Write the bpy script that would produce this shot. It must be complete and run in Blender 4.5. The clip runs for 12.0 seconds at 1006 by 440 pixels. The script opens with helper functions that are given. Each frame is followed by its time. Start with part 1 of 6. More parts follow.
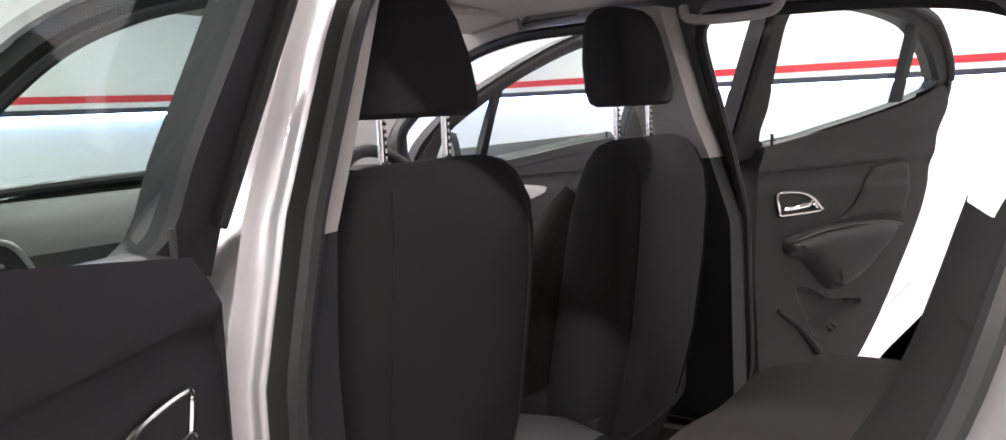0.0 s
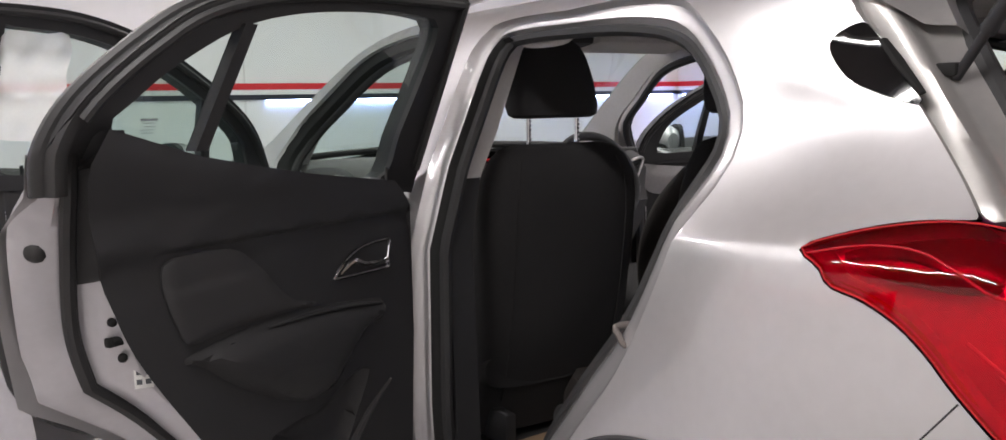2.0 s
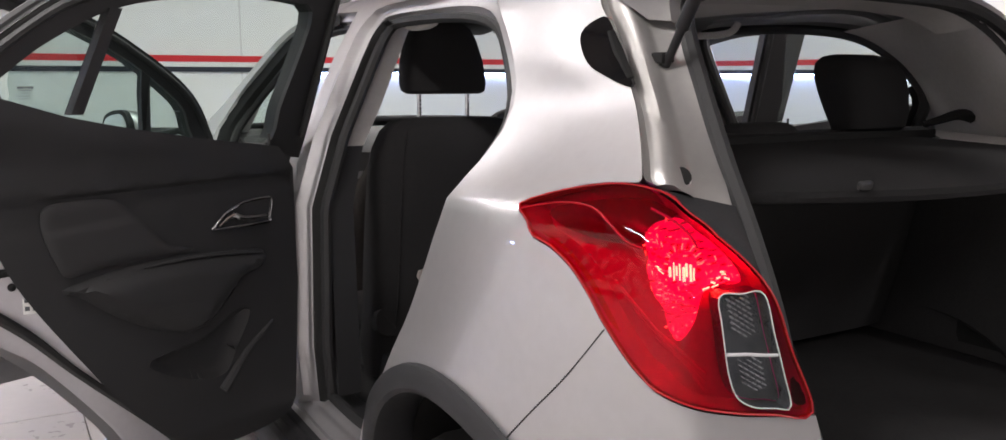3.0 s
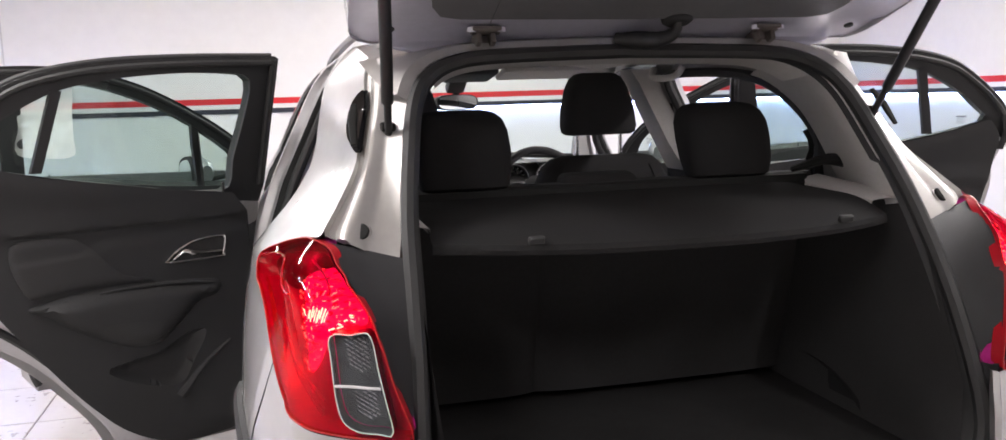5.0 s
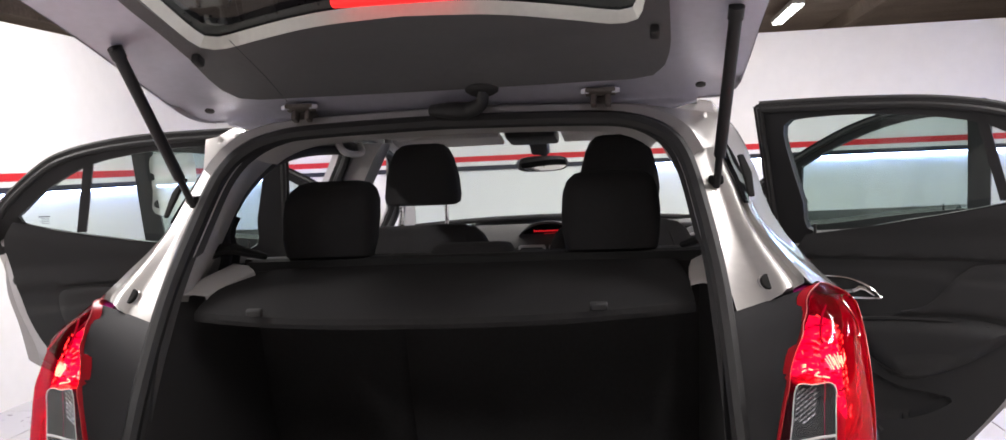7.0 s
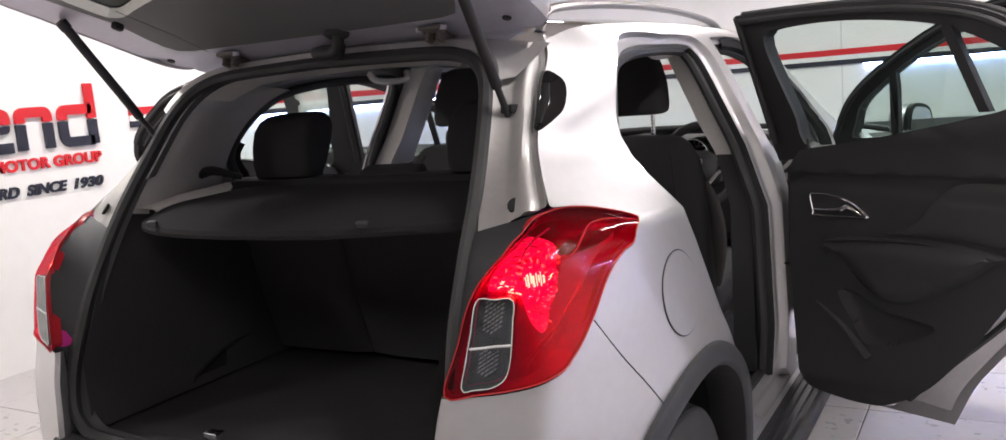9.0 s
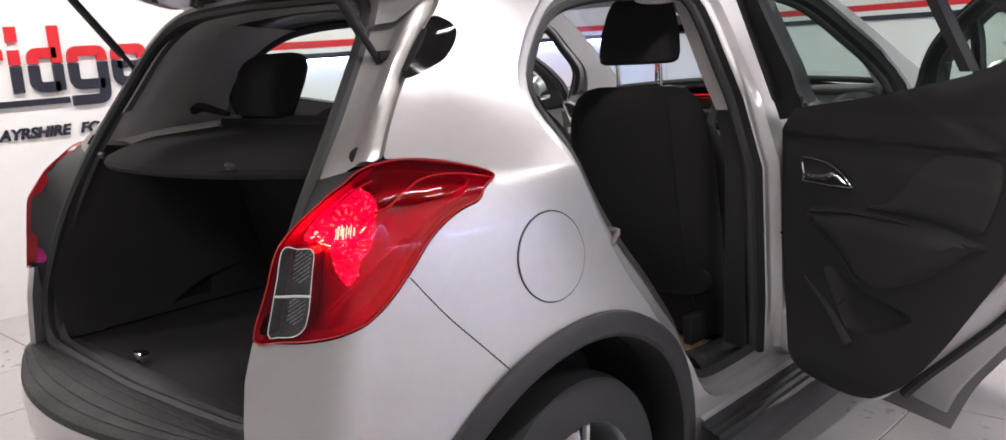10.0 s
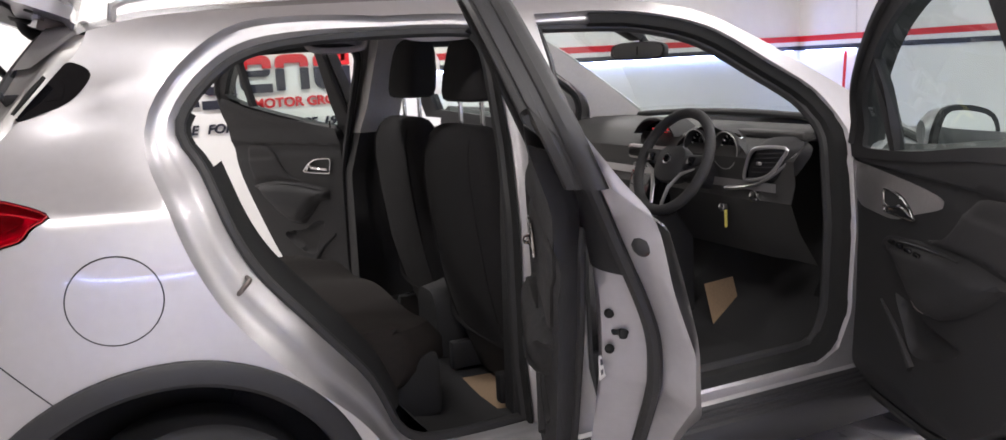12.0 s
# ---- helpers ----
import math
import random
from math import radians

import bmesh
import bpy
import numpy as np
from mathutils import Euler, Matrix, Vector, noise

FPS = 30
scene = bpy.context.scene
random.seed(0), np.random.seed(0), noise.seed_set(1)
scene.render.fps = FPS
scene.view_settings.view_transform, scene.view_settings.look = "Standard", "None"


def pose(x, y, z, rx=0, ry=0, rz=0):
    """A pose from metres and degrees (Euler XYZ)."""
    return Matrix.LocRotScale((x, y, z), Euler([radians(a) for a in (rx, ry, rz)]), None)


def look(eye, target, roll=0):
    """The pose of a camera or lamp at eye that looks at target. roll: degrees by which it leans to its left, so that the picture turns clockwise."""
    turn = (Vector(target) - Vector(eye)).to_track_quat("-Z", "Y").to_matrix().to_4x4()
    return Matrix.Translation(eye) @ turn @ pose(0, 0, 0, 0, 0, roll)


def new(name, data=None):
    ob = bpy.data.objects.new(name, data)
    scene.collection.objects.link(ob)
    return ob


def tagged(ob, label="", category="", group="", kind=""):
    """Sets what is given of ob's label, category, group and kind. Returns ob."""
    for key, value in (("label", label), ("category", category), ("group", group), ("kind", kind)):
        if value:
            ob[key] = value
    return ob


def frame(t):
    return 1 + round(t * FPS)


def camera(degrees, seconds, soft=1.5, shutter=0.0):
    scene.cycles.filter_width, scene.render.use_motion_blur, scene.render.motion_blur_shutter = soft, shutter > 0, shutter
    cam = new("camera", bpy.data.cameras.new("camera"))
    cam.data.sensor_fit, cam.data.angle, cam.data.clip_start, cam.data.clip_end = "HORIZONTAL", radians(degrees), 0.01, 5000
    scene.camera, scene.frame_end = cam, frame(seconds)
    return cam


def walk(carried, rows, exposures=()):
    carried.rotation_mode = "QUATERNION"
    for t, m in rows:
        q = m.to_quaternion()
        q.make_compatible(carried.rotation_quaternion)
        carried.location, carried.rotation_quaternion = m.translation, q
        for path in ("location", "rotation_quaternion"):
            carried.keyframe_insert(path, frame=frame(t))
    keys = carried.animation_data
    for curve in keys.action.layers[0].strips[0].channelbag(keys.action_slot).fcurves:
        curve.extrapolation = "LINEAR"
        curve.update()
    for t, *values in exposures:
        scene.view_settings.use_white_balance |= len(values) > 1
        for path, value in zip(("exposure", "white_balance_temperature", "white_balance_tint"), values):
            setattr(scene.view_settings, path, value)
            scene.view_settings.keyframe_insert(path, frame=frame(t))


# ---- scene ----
cam = camera(58.9, 12.0)
PATH = [
    (0, (-1.54, 0.043, 1.329), (0.096, 1.165, 1.074), -2.5),
    (0.5, (-1.632, -0.231, 1.344), (-0.273, 1.211, 1.077), -2.5),
    (1, (-1.715, -0.521, 1.365), (-0.512, 1.054, 1.092), -2.9),
    (1.5, (-1.828, -0.799, 1.369), (-0.704, 0.834, 1.103), -1.6),
    (2, (-1.864, -1.081, 1.372), (-0.808, 0.595, 1.102), -0.9),
    (2.5, (-1.82, -1.402, 1.374), (-0.78, 0.279, 1.066), -1.1),
    (3, (-1.622, -1.555, 1.374), (-0.639, 0.157, 1.053), 0.2),
    (3.2, (-1.532, -1.626, 1.391), (-0.593, 0.111, 1.072), 0.5),
    (4.8, (-0.882, -2.141, 1.443), (-0.332, -0.238, 1.165), -1.7),
    (5, (-0.799, -2.144, 1.456), (-0.314, -0.222, 1.186), -1.7),
    (5.5, (-0.497, -2.188, 1.466), (-0.229, -0.22, 1.237), -2.4),
    (6, (-0.193, -2.187, 1.471), (-0.15, -0.195, 1.3), -2.7),
    (6.5, (0.09, -2.133, 1.462), (-0.032, -0.14, 1.343), -1.8),
    (7, (0.399, -2.18, 1.461), (0.112, -0.205, 1.331), -2.5),
    (7.2, (0.537, -2.207, 1.48), (0.154, -0.251, 1.32), -3.0),
    (9, (1.538, -2.035, 1.456), (0.547, -0.323, 1.16), -4.9),
    (9.5, (1.789, -1.77, 1.429), (0.613, -0.197, 1.05), -4.2),
    (10, (2.102, -1.537, 1.413), (0.738, -0.127, 1.025), -3.9),
    (10.5, (2.343, -1.269, 1.431), (0.821, -0.032, 1.04), -3.5),
    (11, (2.519, -0.906, 1.433), (0.931, 0.245, 1.041), -2.0),
    (11.5, (2.834, -0.528, 1.43), (1.155, 0.489, 1.044), -2.8),
    (12, (2.962, -0.178, 1.428), (1.182, 0.665, 1.081), -3.1),
]
walk(cam, [(t, look(e, a, r)) for t, e, a, r in PATH], [(0, 0.7), (0.5, 1.0), (1, 0.8), (1.5, 0.0), (2, -0.2), (2.5, -0.2), (3.2, -0.1), (5, 0.3), (6.5, 0.15), (7.2, 0.1), (9, 0.0), (10.5, -0.06), (12, -0.05)])

# ---- light -------------------------------------------------------------
world = bpy.data.worlds.new("World")
scene.world = world
world.use_nodes = True
world.node_tree.nodes["Background"].inputs[0].default_value = (0.8, 0.85, 1.0, 1)
world.node_tree.nodes["Background"].inputs[1].default_value = 0.04

# room plan (metres)
XL, XR, YF, YB = -3.64, 5.0, 6.2, -6.5
WALL_H, CEIL_H = 2.52, 3.3
STRIPE = 1.50


def area_lamp(x, y, z, sx, sy, watts, color, rot=(0, 0, 0)):
    d = bpy.data.lights.new("tube_lamp", "AREA")
    d.shape, d.size, d.size_y, d.energy, d.color = "RECTANGLE", sx, sy, watts, color
    o = new("tube_lamp", d)
    o.location = (x, y, z)
    o.rotation_euler = rot
    return o


# Room tubes hang out of view, placed and powered to light the car
TUBES = [(-2.3, -3.2), (-2.3, -0.2), (-2.3, 2.8), (0.9, -3.2), (0.6, 3.6), (2.3, -3.2), (2.3, -0.2), (2.3, 2.8), (3.9, 1.2)]
WATTS = [50, 70, 68, 24, 70, 23, 50, 46, 62]
# The last one is unseen, added to brighten the ceiling past the left wall
FAR_TUBES = [(-3.55, 8.2), (2.4, 9.5), (-7.0, 2.0)]
for (tx, ty), watts in zip(TUBES + FAR_TUBES, WATTS + [70, 70, 90]):
    area_lamp(tx, ty, CEIL_H - 0.20, 0.12, 1.5, watts, (1.0, 0.952, 0.945))

# ---- materials -----------------------------------------------------------


def mat(name, color, rough=0.5, metal=0.0, noise_scale=0.0, vary=0.0, bump=0.0, bump_scale=200.0, coat=0.0, spec=None, sheen=0.0):
    m = bpy.data.materials.new(name)
    m.use_nodes = True
    nt = m.node_tree
    b = nt.nodes["Principled BSDF"]
    b.inputs["Base Color"].default_value = (*color, 1)
    b.inputs["Roughness"].default_value = rough
    b.inputs["Metallic"].default_value = metal
    b.inputs["Coat Weight"].default_value = coat
    b.inputs["Coat Roughness"].default_value = 0.04
    if spec is not None:
        b.inputs["Specular IOR Level"].default_value = spec
    if sheen:
        b.inputs["Sheen Weight"].default_value = sheen
        b.inputs["Sheen Roughness"].default_value = 0.6
    tc = nt.nodes.new("ShaderNodeTexCoord")
    if vary:
        n1 = nt.nodes.new("ShaderNodeTexNoise")
        n1.inputs["Scale"].default_value = noise_scale
        n1.inputs["Detail"].default_value = 6
        nt.links.new(tc.outputs["Object"], n1.inputs["Vector"])
        n2 = nt.nodes.new("ShaderNodeTexNoise")
        n2.inputs["Scale"].default_value = noise_scale * 14
        n2.inputs["Detail"].default_value = 3
        nt.links.new(tc.outputs["Object"], n2.inputs["Vector"])
        add = nt.nodes.new("ShaderNodeMath")
        add.operation = "ADD"
        nt.links.new(n1.outputs["Fac"], add.inputs[0])
        nt.links.new(n2.outputs["Fac"], add.inputs[1])
        mr = nt.nodes.new("ShaderNodeMapRange")
        mr.inputs["From Min"].default_value, mr.inputs["From Max"].default_value = 0.7, 1.3
        mr.inputs["To Min"].default_value, mr.inputs["To Max"].default_value = 1 - vary, 1 + vary
        nt.links.new(add.outputs[0], mr.inputs["Value"])
        mx = nt.nodes.new("ShaderNodeVectorMath")
        mx.operation = "SCALE"
        mx.inputs[0].default_value = color
        nt.links.new(mr.outputs[0], mx.inputs["Scale"])
        nt.links.new(mx.outputs[0], b.inputs["Base Color"])
        rr = nt.nodes.new("ShaderNodeMapRange")
        rr.inputs["From Min"].default_value, rr.inputs["From Max"].default_value = 0.7, 1.3
        rr.inputs["To Min"].default_value, rr.inputs["To Max"].default_value = rough * (1 - vary * 0.6), min(1, rough * (1 + vary * 0.6))
        nt.links.new(add.outputs[0], rr.inputs["Value"])
        nt.links.new(rr.outputs[0], b.inputs["Roughness"])
    if bump:
        n3 = nt.nodes.new("ShaderNodeTexNoise")
        n3.inputs["Scale"].default_value = bump_scale
        n3.inputs["Detail"].default_value = 3
        nt.links.new(tc.outputs["Object"], n3.inputs["Vector"])
        bp = nt.nodes.new("ShaderNodeBump")
        bp.inputs["Strength"].default_value = bump
        bp.inputs["Distance"].default_value = 0.002
        nt.links.new(n3.outputs["Fac"], bp.inputs["Height"])
        nt.links.new(bp.outputs["Normal"], b.inputs["Normal"])
    return m


def emit(name, color, strength):
    m = mat(name, color, 0.4)
    b = m.node_tree.nodes["Principled BSDF"]
    b.inputs["Emission Color"].default_value = (*color, 1)
    b.inputs["Emission Strength"].default_value = strength
    return m


def glass(name, color, rough=0.0, ior=1.45):
    m = mat(name, color, rough)
    b = m.node_tree.nodes["Principled BSDF"]
    b.inputs["Transmission Weight"].default_value = 1.0
    b.inputs["IOR"].default_value = ior
    return m


def pane_glass(name, tint, gloss=0.05, edge=0.75, rough=0.02):
    """A thin pane: tinted see-through with a faint mirror."""
    m = bpy.data.materials.new(name)
    m.use_nodes = True
    nt = m.node_tree
    nt.nodes.remove(nt.nodes["Principled BSDF"])
    tr = nt.nodes.new("ShaderNodeBsdfTransparent")
    tr.inputs[0].default_value = (*tint, 1)
    gl = nt.nodes.new("ShaderNodeBsdfGlossy")
    gl.inputs["Roughness"].default_value = rough
    gl.inputs[0].default_value = (0.9, 0.95, 0.95, 1)
    lw = nt.nodes.new("ShaderNodeLayerWeight")
    lw.inputs["Blend"].default_value = 0.5
    pw = nt.nodes.new("ShaderNodeMath")
    pw.operation = "POWER"
    pw.inputs[1].default_value = 4.0
    nt.links.new(lw.outputs["Facing"], pw.inputs[0])
    fr = nt.nodes.new("ShaderNodeMath")
    fr.operation = "MULTIPLY_ADD"
    fr.inputs[1].default_value, fr.inputs[2].default_value = edge, gloss
    nt.links.new(pw.outputs[0], fr.inputs[0])
    mix = nt.nodes.new("ShaderNodeMixShader")
    nt.links.new(fr.outputs[0], mix.inputs[0])
    nt.links.new(tr.outputs[0], mix.inputs[1])
    nt.links.new(gl.outputs[0], mix.inputs[2])
    nt.links.new(mix.outputs[0], nt.nodes["Material Output"].inputs[0])
    return m


def film(name, color, clear):
    """Thin milky plastic: part clear, part scattering both ways."""
    m = mat(name, color, 0.4, 0, 9, 0.05, 0.2, 40)
    nt = m.node_tree
    tl = nt.nodes.new("ShaderNodeBsdfTranslucent")
    tl.inputs[0].default_value = (*color, 1)
    tr = nt.nodes.new("ShaderNodeBsdfTransparent")
    a, b = nt.nodes.new("ShaderNodeMixShader"), nt.nodes.new("ShaderNodeMixShader")
    a.inputs[0].default_value, b.inputs[0].default_value = 0.5, clear
    nt.links.new(nt.nodes["Principled BSDF"].outputs[0], a.inputs[1])
    nt.links.new(tl.outputs[0], a.inputs[2])
    nt.links.new(a.outputs[0], b.inputs[1])
    nt.links.new(tr.outputs[0], b.inputs[2])
    nt.links.new(b.outputs[0], nt.nodes["Material Output"].inputs[0])
    return m


FILM = film("plastic_film", (0.88, 0.87, 0.84), 0.30)
PAINT = mat("silver_paint", (0.545, 0.535, 0.545), 0.42, 0.76, 3.0, 0.03, 0.03, 2500, coat=1.0)
GRIP = mat("dark_rubber", (0.018, 0.018, 0.018), 0.9, 0, 8, 0.2, 0.2, 600, spec=0.25)
# Body silver darkened in its colour for the shade round the boot opening
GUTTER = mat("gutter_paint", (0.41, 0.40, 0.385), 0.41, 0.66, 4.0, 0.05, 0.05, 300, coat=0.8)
# One inner silver in two tones, each coloured for the light it gets
INNER = mat("inner_panel_paint", (0.58, 0.57, 0.66), 0.38, 0.45, 4.0, 0.05, 0.05, 300, coat=0.3)
DOORIN = mat("door_edge_paint", (0.50, 0.49, 0.515), 0.42, 0.45, 4.0, 0.04, 0.05, 300, coat=0.5)
CLAD = mat("black_cladding", (0.020, 0.020, 0.022), 0.55, 0, 5, 0.15, 0.25, 900)
SEAL = mat("rubber_seal", (0.025, 0.025, 0.026), 0.6, 0, 8, 0.2, 0.2, 500)
TRIM = mat("charcoal_trim", (0.021, 0.021, 0.0225), 0.62, 0, 4, 0.12, 0.35, 1100)
TRIM2 = mat("soft_trim", (0.029, 0.0285, 0.030), 0.75, 0, 5, 0.15, 0.3, 700)
CLOTH = mat("black_seat_cloth", (0.025, 0.024, 0.025), 0.95, 0, 6, 0.2, 0.6, 1400, spec=0.35)
CLOTH2 = mat("patterned_seat_cloth", (0.027, 0.023, 0.021), 0.95, 0, 60, 0.35, 0.7, 420, spec=0.25)
CARPET = mat("black_carpet", (0.026, 0.026, 0.027), 1.0, 0, 10, 0.3, 0.8, 900)
LINER = mat("grey_headliner", (0.68, 0.65, 0.635), 0.95, 0, 8, 0.05, 0.4, 800)
PILLAR = mat("pale_pillar_trim", (0.56, 0.54, 0.525), 0.7, 0, 6, 0.05, 0.3, 900)
CHROME = mat("chrome", (0.85, 0.85, 0.86), 0.12, 1.0, 6, 0.05)
SATIN = mat("satin_silver_trim", (0.40, 0.39, 0.39), 0.35, 0.7, 6, 0.06, 0.1, 900)
GLOSS = mat("gloss_black", (0.005, 0.005, 0.006), 0.05, 0, 6, 0.1, coat=0.2, spec=0.35)
STEEL = mat("strut_steel", (0.02, 0.02, 0.022), 0.4, 0.3, 8, 0.1)
RUBBER = mat("tyre_rubber", (0.022, 0.022, 0.023), 0.8, 0, 12, 0.2, 0.4, 300)
RUST = mat("rusty_steel", (0.10, 0.055, 0.032), 0.85, 0.1, 60, 0.4, 0.5, 200)
ALLOY = mat("alloy_wheel", (0.55, 0.55, 0.56), 0.3, 0.9, 10, 0.06)
WHITEWALL = mat("white_wall_paint", (0.80, 0.79, 0.77), 0.55, 0, 0.8, 0.025, 0.06, 220)
# Grey of the unseen back wall, set by how much light it throws back
BACKWALL = mat("grey_back_wall_paint", (0.45, 0.44, 0.43), 0.7, 0, 0.8, 0.05, 0.1, 220)
RED = mat("red_stripe_paint", (0.62, 0.012, 0.02), 0.45, 0, 4, 0.05)
NAVY = mat("navy_stripe_paint", (0.012, 0.013, 0.026), 0.45, 0, 4, 0.08)
CEILM = mat("dark_ceiling_board", (0.34, 0.28, 0.235), 0.8, 0, 2, 0.25, 0.4, 60)
GROUT = mat("dark_grout", (0.12, 0.11, 0.10), 0.9, 0, 9, 0.2, 0.4, 200)
TILE = mat("white_porcelain_tile", (0.40, 0.38, 0.37), 0.28, 0, 1.6, 0.05, 0.03, 40)
PAPER = mat("kraft_paper_mat", (0.30, 0.205, 0.125), 0.8, 0, 7, 0.12, 0.3, 120)
CARD = mat("white_paper", (0.82, 0.82, 0.80), 0.7, 0, 5, 0.03)
GREYPRINT = mat("grey_print", (0.10, 0.11, 0.12), 0.6, 0, 5, 0.05)
LED = emit("led_strip", (0.34, 0.45, 1.0), 100.0)
DIFF = emit("tube_diffuser", (1.0, 0.97, 0.95), 9.0)
REDLCD = emit("red_display", (1.0, 0.02, 0.03), 0.5)
SIDEGLASS = pane_glass("side_glass", (0.66, 0.76, 0.72))
SCREEN = pane_glass("windscreen_glass", (0.74, 0.83, 0.80))
TINT = pane_glass("dark_tailgate_glass", (0.30, 0.31, 0.33), 0.06)
HINGE = mat("hinge_steel", (0.17, 0.15, 0.14), 0.5, 0.5, 30, 0.3, 0.3, 160)
# Charcoal made paler to hold the light bounced up from the floor
GATETRIM = mat("tailgate_trim", (0.120, 0.119, 0.124), 0.5, 0, 5, 0.12, 0.35, 900)
REVEAL = mat("pale_window_reveal", (0.72, 0.72, 0.68), 0.5, 0, 6, 0.05)
REDLENS = pane_glass("red_lens", (0.80, 0.010, 0.15), 0.022, 0.14, 0.015)
CLEARLENS = pane_glass("clear_lens", (0.80, 0.81, 0.86), 0.08)
DROPS = glass("water_drop", (0.95, 0.95, 0.95), 0.0, 1.33)
REFLECT = mat("lamp_reflector", (0.9, 0.9, 0.9), 0.25, 0.6, 60, 0.1, 0.9, 90)
LAMPBACK = mat("lamp_housing", (0.62, 0.03, 0.30), 0.35, 0.3, 9, 0.12, 0.08, 70)
LAMPDARK = mat("dark_lamp_housing", (0.13, 0.02, 0.03), 0.3, 0.2, 20, 0.2, 0.2, 90)
# Lamp light mirrored by reflector, facets and bars is put in as emission
GLOW = emit("lit_reflector", (1.0, 0.05, 0.34), 0.85)
SPARK = emit("lit_facet", (1.0, 1.0, 0.07), 16.0)
LENSLINE = mat("lens_border_grey", (0.62, 0.62, 0.64), 0.4, 0, 8, 0.05)
GREYBACK = mat("lamp_backing_grey", (0.075, 0.080, 0.085), 0.3, 0.3, 30, 0.3, 0.4, 120)
BAR_GLINT = emit("lamp_glow", (1.0, 1.0, 0.05), 80.0)
REDRIDGE = mat("red_lens_ridge", (0.45, 0.004, 0.020), 0.08, 0, 12, 0.08, coat=1.0)
REDSIDE = mat("red_lens_side", (0.42, 0.004, 0.014), 0.35, 0, 12, 0.1)
PAD = mat("loading_pad_plastic", (0.018, 0.018, 0.019), 0.7, 0, 9, 0.35, 0.3, 160)
DASHM = mat("dash_moulding", (0.042, 0.041, 0.040), 0.6, 0, 5, 0.12, 0.4, 900)
SHELF = mat("shelf_felt", (0.017, 0.0165, 0.017), 1.0, 0, 8, 0.25, 0.7, 700, spec=0.2)
# Boot walls and seat backs lifted in colour for the shade they stand in
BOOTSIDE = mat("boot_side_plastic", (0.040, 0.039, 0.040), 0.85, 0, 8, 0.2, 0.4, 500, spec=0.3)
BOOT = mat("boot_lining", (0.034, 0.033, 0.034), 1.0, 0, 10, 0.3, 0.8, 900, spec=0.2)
MIRROR = mat("mirror_glass", (0.85, 0.88, 0.88), 0.02, 1.0)

# ---- building blocks ---------------------------------------------------------
import collections

from mathutils import geometry


def finish(name, bm, material, parent=None, label="", smooth=True, angle=38):
    me = bpy.data.meshes.new(name)
    bm.to_mesh(me)
    bm.free()
    me.materials.append(material)
    if smooth:
        me.polygons.foreach_set("use_smooth", [True] * len(me.polygons))
        me.set_sharp_from_angle(angle=radians(angle))
    ob = new(name, me)
    if parent is not None:
        ob.parent = parent
    if label:
        ob["label"] = label
    return ob


def part(name, bm, material, parent, label="", smooth=True, angle=38):
    return finish(name, bm, material, parent, label, smooth, angle)


def thing(name, label, category, group="", kind="", loc=(0, 0, 0), rz=0):
    ob = new(name)
    ob.matrix_basis = pose(*loc, 0, 0, rz)
    return tagged(ob, label, category, group, kind)


def grid_faces(bm, rows, closed_u=False, closed_v=False):
    """Faces over rows of bm vertices."""
    n, m = len(rows), len(rows[0])
    for i in range(n if closed_v else n - 1):
        for j in range(m if closed_u else m - 1):
            q = [rows[i][j], rows[i][(j + 1) % m], rows[(i + 1) % n][(j + 1) % m], rows[(i + 1) % n][j]]
            q = list(dict.fromkeys(q))
            if len(q) > 2:
                try:
                    bm.faces.new(q)
                except ValueError:
                    pass


def loft(rings, cap=True, closed=True):
    bm = bmesh.new()
    rows = [[bm.verts.new(p) for p in r] for r in rings]
    grid_faces(bm, rows, closed_u=closed)
    if cap and closed:
        bm.faces.new(rows[0][::-1])
        bm.faces.new(rows[-1])
    bmesh.ops.recalc_face_normals(bm, faces=bm.faces)
    return bm


def resample(pts, n, closed=False):
    pts = [Vector(p) for p in pts]
    if closed:
        pts = pts + [pts[0]]
    acc = [0.0]
    for a, b in zip(pts, pts[1:]):
        acc.append(acc[-1] + (b - a).length)
    out, k = [], 0
    cnt = n if closed else n - 1
    for i in range(n):
        s = acc[-1] * i / cnt
        while k < len(acc) - 2 and acc[k + 1] < s:
            k += 1
        f = (s - acc[k]) / max(1e-9, acc[k + 1] - acc[k])
        out.append(pts[k].lerp(pts[k + 1], f))
    return out


def smooth_line(pts, n, closed=False):
    """A Catmull-Rom curve through pts, n points at even steps."""
    P = [Vector(p) for p in pts]
    m = len(P)
    dense = []
    segs = m if closed else m - 1
    for i in range(segs):
        if closed:
            a, b, c, d = P[(i - 1) % m], P[i], P[(i + 1) % m], P[(i + 2) % m]
        else:
            a, b, c, d = P[max(0, i - 1)], P[i], P[i + 1], P[min(m - 1, i + 2)]
        for k in range(10):
            t = k / 10
            dense.append(0.5 * ((2 * b) + (c - a) * t + (2 * a - 5 * b + 4 * c - d) * t * t + (3 * b - a - 3 * c + d) * t ** 3))
    if not closed:
        dense.append(P[-1])
    return resample(dense, n, closed)


